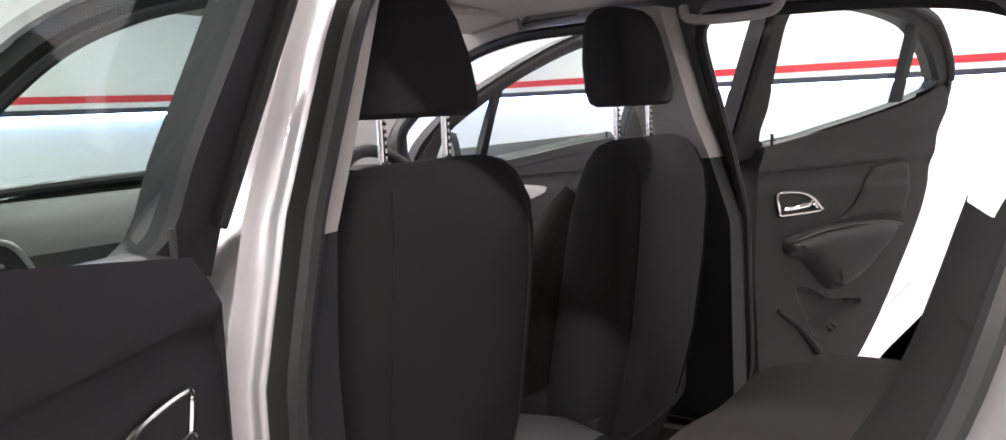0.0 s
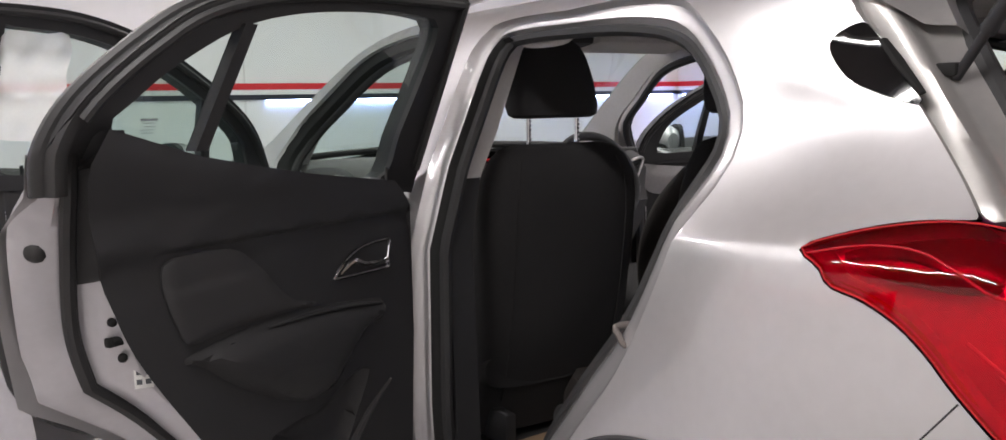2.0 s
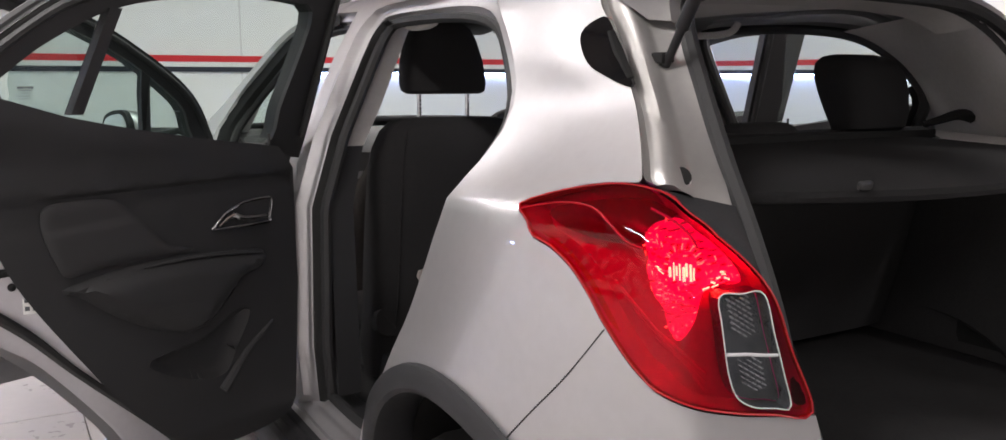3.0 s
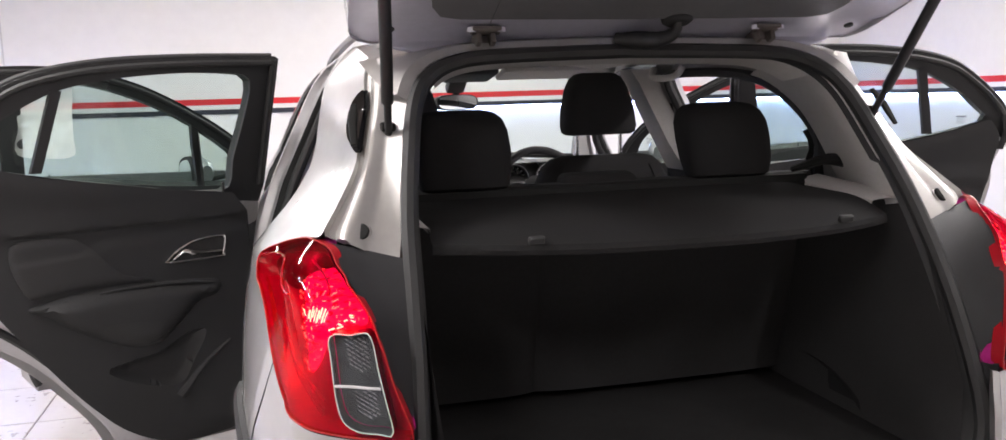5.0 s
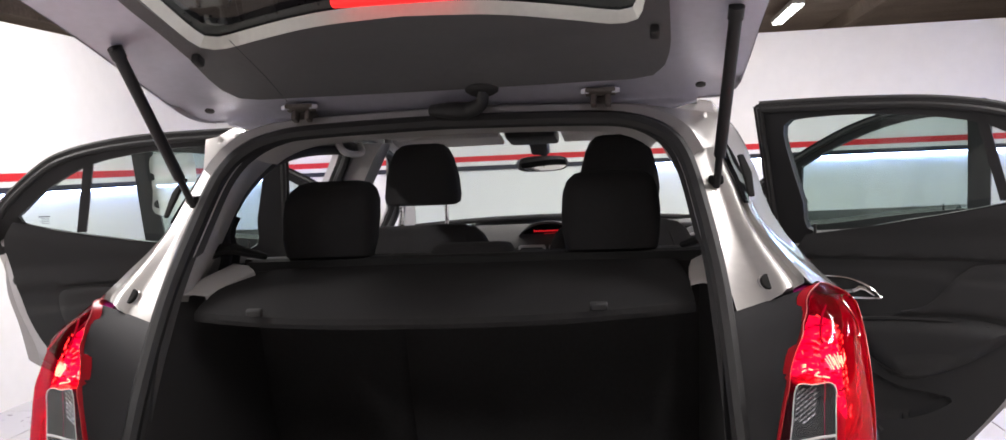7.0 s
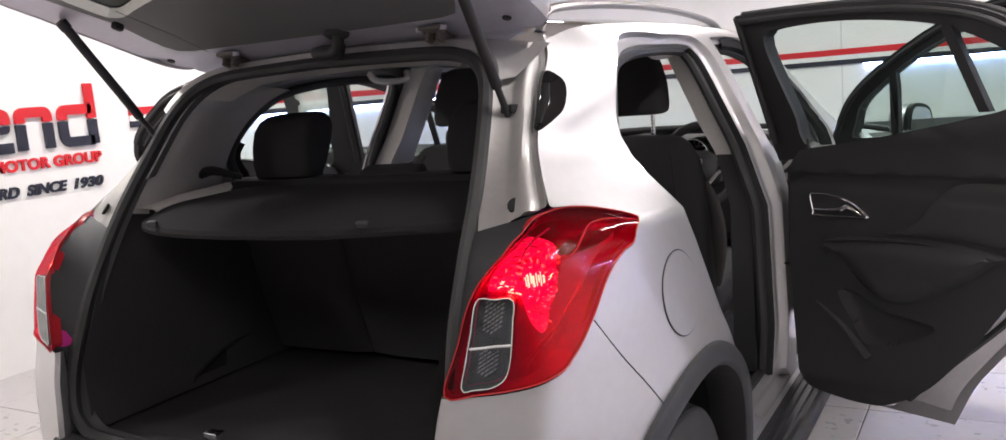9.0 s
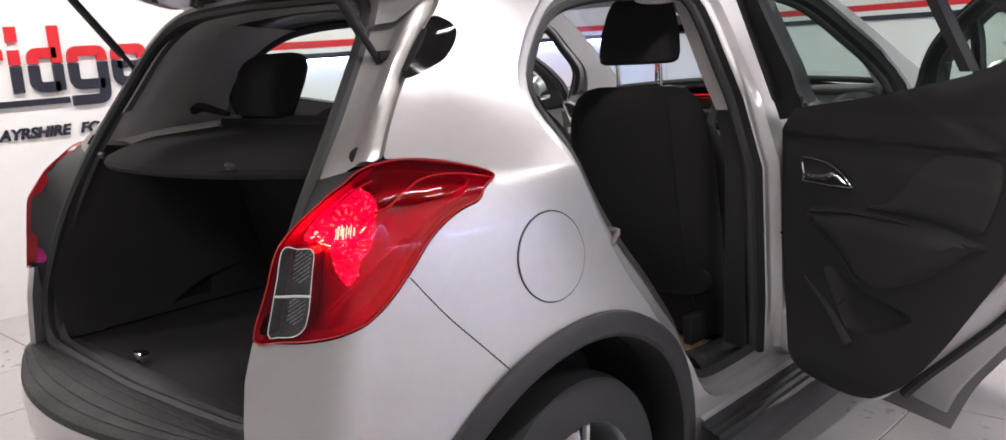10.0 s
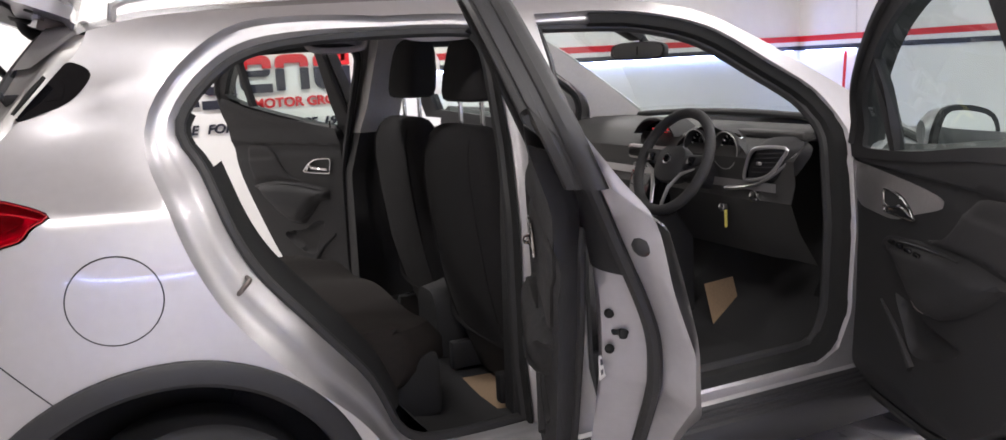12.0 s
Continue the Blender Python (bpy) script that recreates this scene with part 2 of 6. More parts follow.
def tube(pts, r, seg=8, closed=False, flat=1.0, cap=True):
    """A tube along pts. r: a radius or one for each point."""
    P = [Vector(p) for p in pts]
    n = len(P)
    rings = []
    up = Vector((0, 0, 1))
    prev = None
    for i, p in enumerate(P):
        a = P[(i - 1) % n] if closed or i else p
        b = P[(i + 1) % n] if closed or i < n - 1 else p
        d = (b - a).normalized()
        if prev is None:
            u = d.cross(up)
            if u.length < 0.1:
                u = d.cross(Vector((1, 0, 0)))
        else:
            u = prev - d * prev.dot(d)
        u.normalize()
        prev = u
        v = d.cross(u)
        rr = r[i] if isinstance(r, (list, tuple)) else r
        rings.append([p + u * math.cos(2 * math.pi * k / seg) * rr + v * math.sin(2 * math.pi * k / seg) * rr * flat for k in range(seg)])
    bm = bmesh.new()
    rows = [[bm.verts.new(q) for q in g] for g in rings]
    grid_faces(bm, rows, closed_u=True, closed_v=closed)
    if cap and not closed:
        bm.faces.new(rows[0][::-1])
        bm.faces.new(rows[-1])
    bmesh.ops.recalc_face_normals(bm, faces=bm.faces)
    return bm


def ribbon(a, b, n=40, mid=0.0, closed=False):
    """A sheet between two lines, with a middle line pushed by mid (a vector)."""
    A, B = resample(a, n, closed), resample(b, n, closed)
    bm = bmesh.new()
    rows = [[bm.verts.new(p) for p in A]]
    if mid:
        rows.append([bm.verts.new((p + q) / 2 + Vector(mid)) for p, q in zip(A, B)])
    rows.append([bm.verts.new(q) for q in B])
    grid_faces(bm, rows, closed_u=closed)
    return bm


def rbox(size, bevel=0.01, seg=2, at=(0, 0, 0), rot=None):
    bm = bmesh.new()
    bmesh.ops.create_cube(bm, size=1)
    bmesh.ops.scale(bm, vec=size, verts=bm.verts)
    if bevel:
        bmesh.ops.bevel(bm, geom=bm.edges[:], offset=bevel, segments=seg, affect="EDGES", profile=0.5)
    if rot:
        bmesh.ops.transform(bm, matrix=pose(0, 0, 0, *rot), verts=bm.verts)
    bmesh.ops.translate(bm, vec=at, verts=bm.verts)
    return bm


def disc(r, depth, at, axis="x", seg=32, bevel=0.0):
    bm = bmesh.new()
    bmesh.ops.create_cone(bm, cap_ends=True, segments=seg, radius1=r, radius2=r, depth=depth)
    if bevel:
        bmesh.ops.bevel(bm, geom=[e for e in bm.edges if len(e.link_faces) == 2 and any(len(f.verts) > 4 for f in e.link_faces)], offset=bevel, segments=2, affect="EDGES", profile=0.5)
    rot = {"x": (0, 90, 0), "y": (90, 0, 0), "z": (0, 0, 0)}[axis]
    bmesh.ops.transform(bm, matrix=pose(*at) @ pose(0, 0, 0, *rot), verts=bm.verts)
    return bm


def ball(r):
    bm = bmesh.new()
    bmesh.ops.create_icosphere(bm, subdivisions=2, radius=r)
    return bm


def join(*bms):
    out = bms[0]
    for b in bms[1:]:
        me = bpy.data.meshes.new("tmp")
        b.to_mesh(me)
        b.free()
        out.from_mesh(me)
        bpy.data.meshes.remove(me)
    return out


def moved(bm, m):
    bmesh.ops.transform(bm, matrix=m, verts=bm.verts)
    return bm


def inside(pt, poly):
    x, y = pt
    c = False
    for i in range(len(poly)):
        x1, y1 = poly[i][0], poly[i][1]
        x2, y2 = poly[i - 1][0], poly[i - 1][1]
        if (y1 > y) != (y2 > y) and x < (x2 - x1) * (y - y1) / (y2 - y1) + x1:
            c = not c
    return c


def sheet(outline, holes, place, step=0.05, thick=None, lines=()):
    """A panel: a flat outline with holes, filled with a fine net, each point put in space by place(a, b).
    thick: a vector function (a, b) by which the back lies off; the rims are closed. lines: creases to keep."""
    loops = [outline, *holes]
    vs, es = [], []
    rims = []
    for lp in loops:
        k = len(vs)
        vs += [Vector((p[0], p[1])) for p in lp]
        es += [(k + i, k + (i + 1) % len(lp)) for i in range(len(lp))]
        rims.append(len(lp))
    for ln in lines:
        k = len(vs)
        vs += [Vector((p[0], p[1])) for p in ln]
        es += [(k + i, k + i + 1) for i in range(len(ln) - 1)]
    xs, ys = [p[0] for p in outline], [p[1] for p in outline]
    a = min(xs) + step / 2
    row = 0
    while a < max(xs):
        b = min(ys) + step / 2 + (step / 2 if row % 2 else 0)
        while b < max(ys):
            if inside((a, b), outline) and not any(inside((a, b), h) for h in holes):
                if min(min((Vector((a, b)) - Vector((p[0], p[1]))).length for p in lp) for lp in [*loops, *lines]) > step * 0.35:
                    vs.append(Vector((a, b)))
            b += step
        a += step
        row += 1
    V, _, F, *_ = geometry.delaunay_2d_cdt(vs, es, [], 0, 1e-6)
    bm = bmesh.new()
    front = [bm.verts.new(place(p.x, p.y)) for p in V]
    keep = []
    for f in F:
        c = sum((V[i] for i in f), Vector((0, 0))) / len(f)
        if inside(c, outline) and not any(inside(c, h) for h in holes):
            keep.append(f)
            bm.faces.new([front[i] for i in f])
    if thick:
        back = [bm.verts.new(Vector(place(p.x, p.y)) + Vector(thick(p.x, p.y))) for p in V]
        count = collections.Counter()
        for f in keep:
            bm.faces.new([back[i] for i in f][::-1])
            for i in range(len(f)):
                count[frozenset((f[i], f[(i + 1) % len(f)]))] += 1
        for f in keep:
            for i in range(len(f)):
                u, v = f[i], f[(i + 1) % len(f)]
                if count[frozenset((u, v))] == 1:
                    bm.faces.new([front[v], front[u], back[u], back[v]])
    loose = [v for v in bm.verts if not v.link_faces]
    bmesh.ops.delete(bm, geom=loose, context="VERTS")
    bmesh.ops.recalc_face_normals(bm, faces=bm.faces)
    return bm


def interp(x, xs, ys):
    return float(np.interp(x, xs, ys))

# ---- the car: shape ------------------------------------------------------------
ZK = [0.2, 0.5, 0.65, 0.8, 0.95, 1.05, 1.140, 1.25, 1.40, 1.52, 1.60, 1.64]
XK = [0.855, 0.885, 0.904, 0.908, 0.897, 0.882, 0.860, 0.790, 0.725, 0.665, 0.60, 0.50]
CREASE = 1.140


def eased(zk, xk, split):
    """A dense table of xk over zk, rounded everywhere but at the crease."""
    z = np.linspace(0.2, 1.64, 289)
    x = np.interp(z, zk, xk)
    out = x.copy()
    for part_ in (z <= split, z > split):
        i = np.where(part_)[0]
        a = x[i]
        n = 9
        pad = np.concatenate([a[0] + (a[0] - a[1:n + 1][::-1]), a, a[-1] + (a[-1] - a[-n - 1:-1][::-1])])
        w = np.hanning(2 * n + 3)[1:-1]
        out[i] = np.convolve(pad, w / w.sum(), "valid")
    return z, out


ZD, XD = eased(ZK, XK, CREASE)
_, WAIST = eased([1.14, 1.2, 1.33, 1.46, 1.56, 1.62], [0, 0.04, 0.092, 0.085, 0.06, 0.03], CREASE)
AXLE_R, AXLE_F, AXLE_Z = -0.02, 2.585, 0.345
ARCH_R, ARCH_Z = -0.066, 0.322


def crease_rise(y):
    return 0.075 * min(0.24, max(0.0, -0.02 - y))


def pillar_crease(y):
    return 1.442 + 0.31 * (y - 0.02)


def half_width(y, z):
    """Half the body's width: tumblehome, the tapering tail and the waisted rear pillar."""
    x = interp(z - crease_rise(y) * max(0.0, 1 - abs(z - CREASE) / 0.25), ZD, XD)
    k = min(1.0, max(0.0, (0.05 - y) / 0.15)) * min(1.0, max(0.0, (y + 0.30) / 0.10))
    x += 0.010 * k * max(0.0, 1 - abs(z - pillar_crease(y)) / 0.06)
    x -= 0.36 * max(0.0, -0.05 - y) ** 2
    x -= 0.07 * max(0.0, y - 2.2) ** 2
    t = min(1.0, max(0.0, (0.14 - y) / 0.36))
    x -= t * t * (3 - 2 * t) * interp(z, ZD, WAIST)
    return x


def corner(q, z):
    """x, y of the body's skin; q is y, and past the rear corner it runs on round it."""
    y0 = interp(z, [0.4, 0.67, 0.8, 0.88, 1.06, 1.13, 1.2, 1.27, 1.35, 1.5, 1.6], [-0.62, -0.60, -0.585, -0.565, -0.54, -0.48, -0.40, -0.36, -0.31, -0.22, -0.20])
    far = y0 - q
    if far <= 0:
        return half_width(q, z), q
    r = 0.085
    ph, e = min(far / r, 1.25), max(0.0, far - r * 1.25)
    return half_width(y0, z) - r * (1 - math.cos(ph)) - e * math.sin(1.25), y0 - r * math.sin(ph) - e * math.cos(1.25)


def skin_point(sd, q, z, out=0.0):
    """A point of the skin, out metres proud of it."""
    x, y = corner(q, z)
    if out:
        x1, y1 = corner(q - 0.004, z)
        x0, y0 = corner(q + 0.004, z)
        n = Vector((-(y1 - y0), x1 - x0)).normalized()
        if n.x < 0 and abs(n.x) > abs(n.y):
            n = -n
        if n.y > 0 and abs(n.y) > abs(n.x):
            n = -n
        x, y = x + n.x * out, y + n.y * out
    return (sd * x, y, z)


car = thing("car", "silver compact hatchback with all doors and the tailgate open, on tiles", "car")


def side_point(sd, inset=0.0):
    return lambda y, z: skin_point(sd, y, z, -inset)


def arc(cy, cz, r, a0, a1, n):
    return [(cy + r * math.cos(radians(a0 + (a1 - a0) * i / (n - 1))), cz + r * math.sin(radians(a0 + (a1 - a0) * i / (n - 1)))) for i in range(n)]


def line2(pts, n, closed=False):
    return [(p.x, p.y) for p in smooth_line([(a, b, 0) for a, b in pts], n, closed)]


# lamp outline on the skin: q, z
LAMP_LOW = [(-0.286, 1.137), (-0.307, 1.113), (-0.352, 1.101), (-0.400, 1.078), (-0.440, 1.046), (-0.484, 0.998), (-0.554, 0.934), (-0.617, 0.910), (-0.697, 0.893), (-0.760, 0.886)]
LAMP = [(-0.250, 1.156), (-0.302, 1.180), (-0.370, 1.197), (-0.430, 1.203), (-0.492, 1.194), (-0.560, 1.169), (-0.632, 1.140), (-0.731, 1.069), (-0.781, 0.980), (-0.826, 0.884)] + LAMP_LOW[::-1]
# door openings (outer gap line): y, z
REAR_SEAL = line2([(1.0, 0.39), (0.62, 0.39), (0.475, 0.445), (0.37, 0.59), (0.24, 0.75), (0.12, 0.90), (0.055, 1.03), (0.015, 1.17), (-0.005, 1.27), (0.02, 1.36),
                   (0.10, 1.455), (0.22, 1.528), (0.40, 1.560), (0.65, 1.570), (0.84, 1.568), (0.91, 1.550), (0.945, 1.49)], 64) + [(0.945, 1.42), (0.925, 1.20), (0.905, 1.0), (0.90, 0.60), (0.92, 0.44)]
FRONT_OPEN = [(1.10, 0.40), (1.93, 0.40), (2.01, 0.44), (2.05, 0.56), (2.055, 0.85)] + line2([(2.062, 1.06), (2.068, 1.17), (2.01, 1.285), (1.855, 1.39), (1.66, 1.507), (1.445, 1.558), (1.25, 1.568)], 22) + [(1.06, 1.562), (1.05, 1.43), (1.035, 1.2), (1.03, 0.9), (1.04, 0.55)]

TOP = line2([(2.36, 1.135), (2.14, 1.282), (1.98, 1.378), (1.82, 1.472), (1.66, 1.548), (1.45, 1.596), (1.15, 1.612), (0.80, 1.614), (0.45, 1.608), (0.05, 1.588), (-0.12, 1.555)], 46)
D_EDGE = line2([(-0.12, 1.555), (-0.15, 1.504), (-0.247, 1.403), (-0.303, 1.338), (-0.394, 1.254), (-0.44, 1.211)], 16)
lamp2 = line2(LAMP, 90, True)
SIDE = ([(-0.875, 0.42)] + [(-0.66, 0.40)] + arc(ARCH_R, ARCH_Z, 0.440, 190, -5, 30) + [(0.46, 0.25), (2.15, 0.25)] + arc(AXLE_F, AXLE_Z, 0.405, 188, -8, 26)
        + [(3.20, 0.30), (3.36, 0.45), (3.38, 0.70), (3.25, 0.90), (2.80, 1.03)] + TOP + D_EDGE[1:]
        + line2([(-0.44, 1.206), (-0.370, 1.200), (-0.302, 1.183), (-0.244, 1.156)] + [(q + 0.004, z - 0.005) for q, z in LAMP_LOW] + [(-0.834, 0.878)], 56)
        + [(-0.862, 0.80), (-0.872, 0.72), (-0.875, 0.66)])


def tail_corner(sd):
    """Return of the bumper corner towards the boot opening."""
    a, b, c = [], [], []
    for q, z in ((-0.834, 0.878), (-0.850, 0.84), (-0.862, 0.80), (-0.872, 0.72), (-0.875, 0.66)):
        p = Vector(skin_point(sd, q, z))
        a.append(p)
        b.append(p + Vector((-sd * 0.006, 0.012, 0)))
        c.append(Vector((sd * 0.592, -0.675, z)))
    bm = bmesh.new()
    rows = [[bm.verts.new(p) for p in resample(r, 12)] for r in (a, b, c)]
    grid_faces(bm, rows)
    return bm


def shrink(loop, d):
    """The loop moved inwards by d."""
    n = len(loop)
    out = []
    area = sum(loop[i - 1][0] * loop[i][1] - loop[i][0] * loop[i - 1][1] for i in range(n))
    for i in range(n):
        a, b, c = loop[i - 1], loop[i], loop[(i + 1) % n]
        t = Vector((c[0] - a[0], c[1] - a[1])).normalized()
        nrm = Vector((-t.y, t.x)) * (1 if area > 0 else -1)
        out.append((b[0] + nrm.x * d, b[1] + nrm.y * d))
    return out


def widen(loop, d):
    """The seal line moved out to the panel gap: wide at the rear edge, little elsewhere."""
    out = []
    for (y, z), (y1, z1) in zip(loop, shrink(loop, -d)):
        k = max(0.0, min(1.0, (0.60 - y) / 0.35)) * max(0.0, min(1.0, (z - 0.52) / 0.18))
        out.append((y + (y1 - y) * k, z + (z1 - z) * k))
    return out


REAR_OPEN = widen(REAR_SEAL, 0.030)


def deeper(y, z):
    """How far the rear edge of an opening reaches inwards: 1 below the waist, 0 elsewhere."""
    k = min(1.0, max(0.0, (0.50 - y) / 0.15)) * min(1.0, max(0.0, (1.36 - z) / 0.18))
    return k * k * (3 - 2 * k)


def inward(seal, d):
    """The seal's loop moved inwards by d, and further where it reaches deeper."""
    return [(a[0] + (b[0] - a[0]) * deeper(*p), a[1] + (b[1] - a[1]) * deeper(*p)) for p, a, b in zip(seal, shrink(seal, d), shrink(seal, d + 0.040))]


def jamb(sd, loop, seal):
    """Painted return of a door opening."""
    rings = []
    last = inward(seal, 0.045)
    for f, ins in ((0.0, 0.0), (0.05, 0.005), (0.14, 0.014), (0.24, 0.026), (0.36, 0.032), (0.50, 0.034), (0.62, 0.038), (0.70, 0.046), (0.85, 0.058), (1.0, 0.075)):
        rings.append([(sd * (half_width(y + (y1 - y) * f, z + (z1 - z) * f) - ins * (1 + 0.55 * deeper(y, z))), y + (y1 - y) * f, z + (z1 - z) * f) for (y, z), (y1, z1) in zip(loop, last)])
    return loft(rings, cap=False)


# quarter window outline on the pillar
QWIN = [(-0.165, 1.484), (-0.127, 1.464), (-0.130, 1.438), (-0.172, 1.396), (-0.225, 1.373), (-0.292, 1.354), (-0.275, 1.378), (-0.225, 1.430), (-0.19, 1.466)]

for sd in (1, -1):
    part("body_side", sheet(SIDE, [REAR_OPEN, FRONT_OPEN], side_point(sd), 0.03, None, [[(-0.225 + 0.0205 * i, zc + crease_rise(-0.225 + 0.0205 * i)) for i in range(11)] for zc in (CREASE - 0.052, CREASE - 0.026, CREASE - 0.004, CREASE + 0.006, CREASE + 0.03)] + [[(-0.115 + 0.015 * i, pillar_crease(-0.115 + 0.015 * i) + dz) for i in range(10)] for dz in (-0.025, 0.0, 0.025)]), PAINT, car, "silver metallic body side")
    part("rear_door_jamb", jamb(sd, REAR_OPEN, REAR_SEAL), PAINT, car)
    part("front_door_jamb", jamb(sd, FRONT_OPEN, FRONT_OPEN), PAINT, car)
    part("bumper_corner", tail_corner(sd), PAINT, car)
    for lp in (REAR_SEAL, FRONT_OPEN):
        pts = [(sd * (half_width(y, z) - 0.074 - 0.041 * deeper(*p)), y, z) for p, (y, z) in zip(lp, inward(lp, 0.046))]
        part("door_seal", tube(resample(pts, 120, True), 0.016, 8, True), SEAL, car, "black rubber door seal")
    # black covers over the inner part of the jambs: centre pillar, then windscreen pillar
    for lp, test in ((REAR_SEAL, lambda y, z: y > 0.85 and z > 0.42), (FRONT_OPEN, lambda y, z: y > 1.075)):
        rings = []
        for d, ins in (((0.036, 0.037), (0.040, 0.040), (0.046, 0.052), (0.050, 0.072), (0.054, 0.085)) if lp is REAR_SEAL else ((0.003, 0.010), (0.012, 0.020), (0.024, 0.026), (0.036, 0.034), (0.046, 0.060), (0.052, 0.085))):
            sh = shrink(lp, d)
            rings.append(resample([(sd * (half_width(*sh[i]) - ins), sh[i][0], sh[i][1]) for i in range(len(lp)) if test(*lp[i])], 40))
        part("pillar_cover", loft(rings, cap=False, closed=False), GRIP, car, "black plastic pillar edge")
    # black trim inside the seal beside the rear seat, deep below the waist, narrow above it
    for z0, z1, prof in ((0.46, 1.22, ((0.046, 0.070), (0.060, 0.080), (0.082, 0.105), (0.105, 0.150), (0.112, 0.21))), (1.10, 1.40, ((0.046, 0.070), (0.056, 0.078), (0.068, 0.088), (0.077, 0.100)))):
        rings = []
        for d, ins in prof:
            sh = inward(REAR_SEAL, d)
            rings.append(resample([(sd * (half_width(*sh[i]) - ins - 0.041 * deeper(*REAR_SEAL[i])), sh[i][0], sh[i][1]) for i in range(len(REAR_SEAL)) if z0 < REAR_SEAL[i][1] < z1 and REAR_SEAL[i][0] < 0.6], 30))
        part("seat_side_trim", loft(rings, cap=False, closed=False), GRIP, car, "black trim beside the rear seat")
    # quarter window
    part("quarter_window", sheet(line2(QWIN, 40, True), [], lambda y, z, s=sd: skin_point(s, y, z, 0.003), 0.02, lambda y, z, s=sd: (-s * 0.01, 0.004, 0)), GLOSS, car, "gloss black quarter window")
    # wheel arch cladding
    for cy, cz, rise, a0, a1 in ((ARCH_R, ARCH_Z, 0.035, 196, -10), (AXLE_F, AXLE_Z, 0.0, 192, -12)):
        rings = []
        for ang in np.linspace(a0, a1, 48):
            ca, sa = math.cos(radians(ang)), math.sin(radians(ang))
            ring = []
            for r, dx in ((0.452, 0.001), (0.450, 0.012), (0.436, 0.020), (0.402, 0.020), (0.392, 0.012), (0.388, -0.04), (0.395, -0.09)):
                y, z = cy + (r + rise) * ca, cz + (r + rise) * sa
                ring.append((sd * (half_width(y, z) + dx), y, z))
            rings.append(ring)
        part("wheel_arch_cladding", loft(rings, cap=False, closed=False), CLAD, car, "black plastic wheel arch cladding")
        # liner
        rings = [[(sd * x, cy + (0.398 + rise) * math.cos(radians(a)), cz + (0.398 + rise) * math.sin(radians(a))) for x in (0.87, 0.75, 0.55)] for a in np.linspace(195, -15, 30)]
        part("arch_liner", loft(rings, cap=False, closed=False), GRIP, car)
        wall = [(sd * 0.56, cy + (0.40 + rise) * math.cos(radians(a)), cz + (0.40 + rise) * math.sin(radians(a))) for a in np.linspace(195, -15, 30)]
        bmw = bmesh.new()
        bmw.faces.new([bmw.verts.new(p) for p in wall])
        part("arch_back", bmw, GRIP, car)
    # sill cladding and sill step
    prof = [(0.80, 0.374), (0.868, 0.374), (0.884, 0.362), (0.884, 0.352)]
    part("sill", loft([[(sd * x, y, z) for x, z in prof] for y in np.linspace(0.46, 2.14, 24)], cap=False, closed=False), PAINT, car)
    prof = [(0.884, 0.362), (0.900, 0.357), (0.904, 0.350), (0.920, 0.350), (0.924, 0.342), (0.942, 0.341), (0.946, 0.332), (0.962, 0.328), (0.972, 0.31), (0.972, 0.26), (0.94, 0.20), (0.80, 0.19)]
    part("sill_cladding", loft([[(sd * x, y, z) for x, z in prof] for y in np.linspace(0.44, 2.19, 24)], cap=False, closed=False), CLAD, car, "black plastic sill cladding")
    prof = [(0.70, 0.392), (0.800, 0.390), (0.842, 0.386), (0.856, 0.380)]
    part("scuff_plate", loft([[(sd * x, y, z) for x, z in prof] for y in np.linspace(0.50, 2.0, 20)], cap=False, closed=False), CLAD, car, "black plastic scuff plate")
    # filler cap on the driver's side
    if sd == 1:
        ring = [(-0.141 + 0.098 * math.cos(a), 0.962 + 0.095 * math.sin(a)) for a in np.linspace(0, 2 * math.pi, 48, False)]
        part("filler_cap", sheet(ring, [], side_point(sd, -0.0035), 0.03, lambda y, z: (-0.01, 0, 0)), PAINT, car, "round fuel filler cap")
        part("filler_gap", tube([(half_width(y, z) + 0.001, y, z) for y, z in [(-0.141 + (q[0] + 0.141) * 1.02, 0.962 + (q[1] - 0.962) * 1.02) for q in ring]], 0.0016, 6, True), SEAL, car)
    # seam between quarter and bumper
    seam = smooth_line([(sd * (half_width(y, z) + 0.0005), y, z) for y, z in ((-0.482, 0.988), (-0.42, 0.90), (-0.35, 0.82), (-0.30, 0.765), (-0.272, 0.735))], 20)
    part("bumper_seam", tube(seam, 0.0014, 6), SEAL, car)

# roof, bonnet, rear and front
top3 = [(half_width(y, z), y, z) for y, z in TOP]


def across(x, y, z, crown, n=15):
    return [(x * k, y, z + crown * (1 - k * k)) for k in np.linspace(1, -1, n)]


roof_line = [p for p in top3 if p[1] <= 1.50]
part("roof", loft([across(x, y, z, 0.055) for x, y, z in roof_line] + [across(0.60, -0.145, 1.545, 0.05)], cap=False, closed=False), PAINT, car, "silver roof")
for sd in (1, -1):
    rail = smooth_line([(sd * (half_width(y, z) - 0.05), y, z + h) for y, z, h in ((1.40, 1.56, 0.0), (1.32, 1.575, 0.045), (1.0, 1.597, 0.06), (0.5, 1.604, 0.06), (0.0, 1.58, 0.055), (-0.06, 1.57, 0.01))], 40)
    part("roof_rail", tube(rail, 0.016, 8, flat=0.7), SATIN, car, "silver roof rail")
part("bonnet", loft([across(x, y, z, c) for x, y, z, c in ((0.74, 2.34, 1.10, 0.07), (0.80, 2.6, 1.06, 0.09), (0.80, 2.9, 1.005, 0.10), (0.76, 3.2, 0.92, 0.09), (0.70, 3.36, 0.80, 0.06))], cap=False, closed=False), PAINT, car)
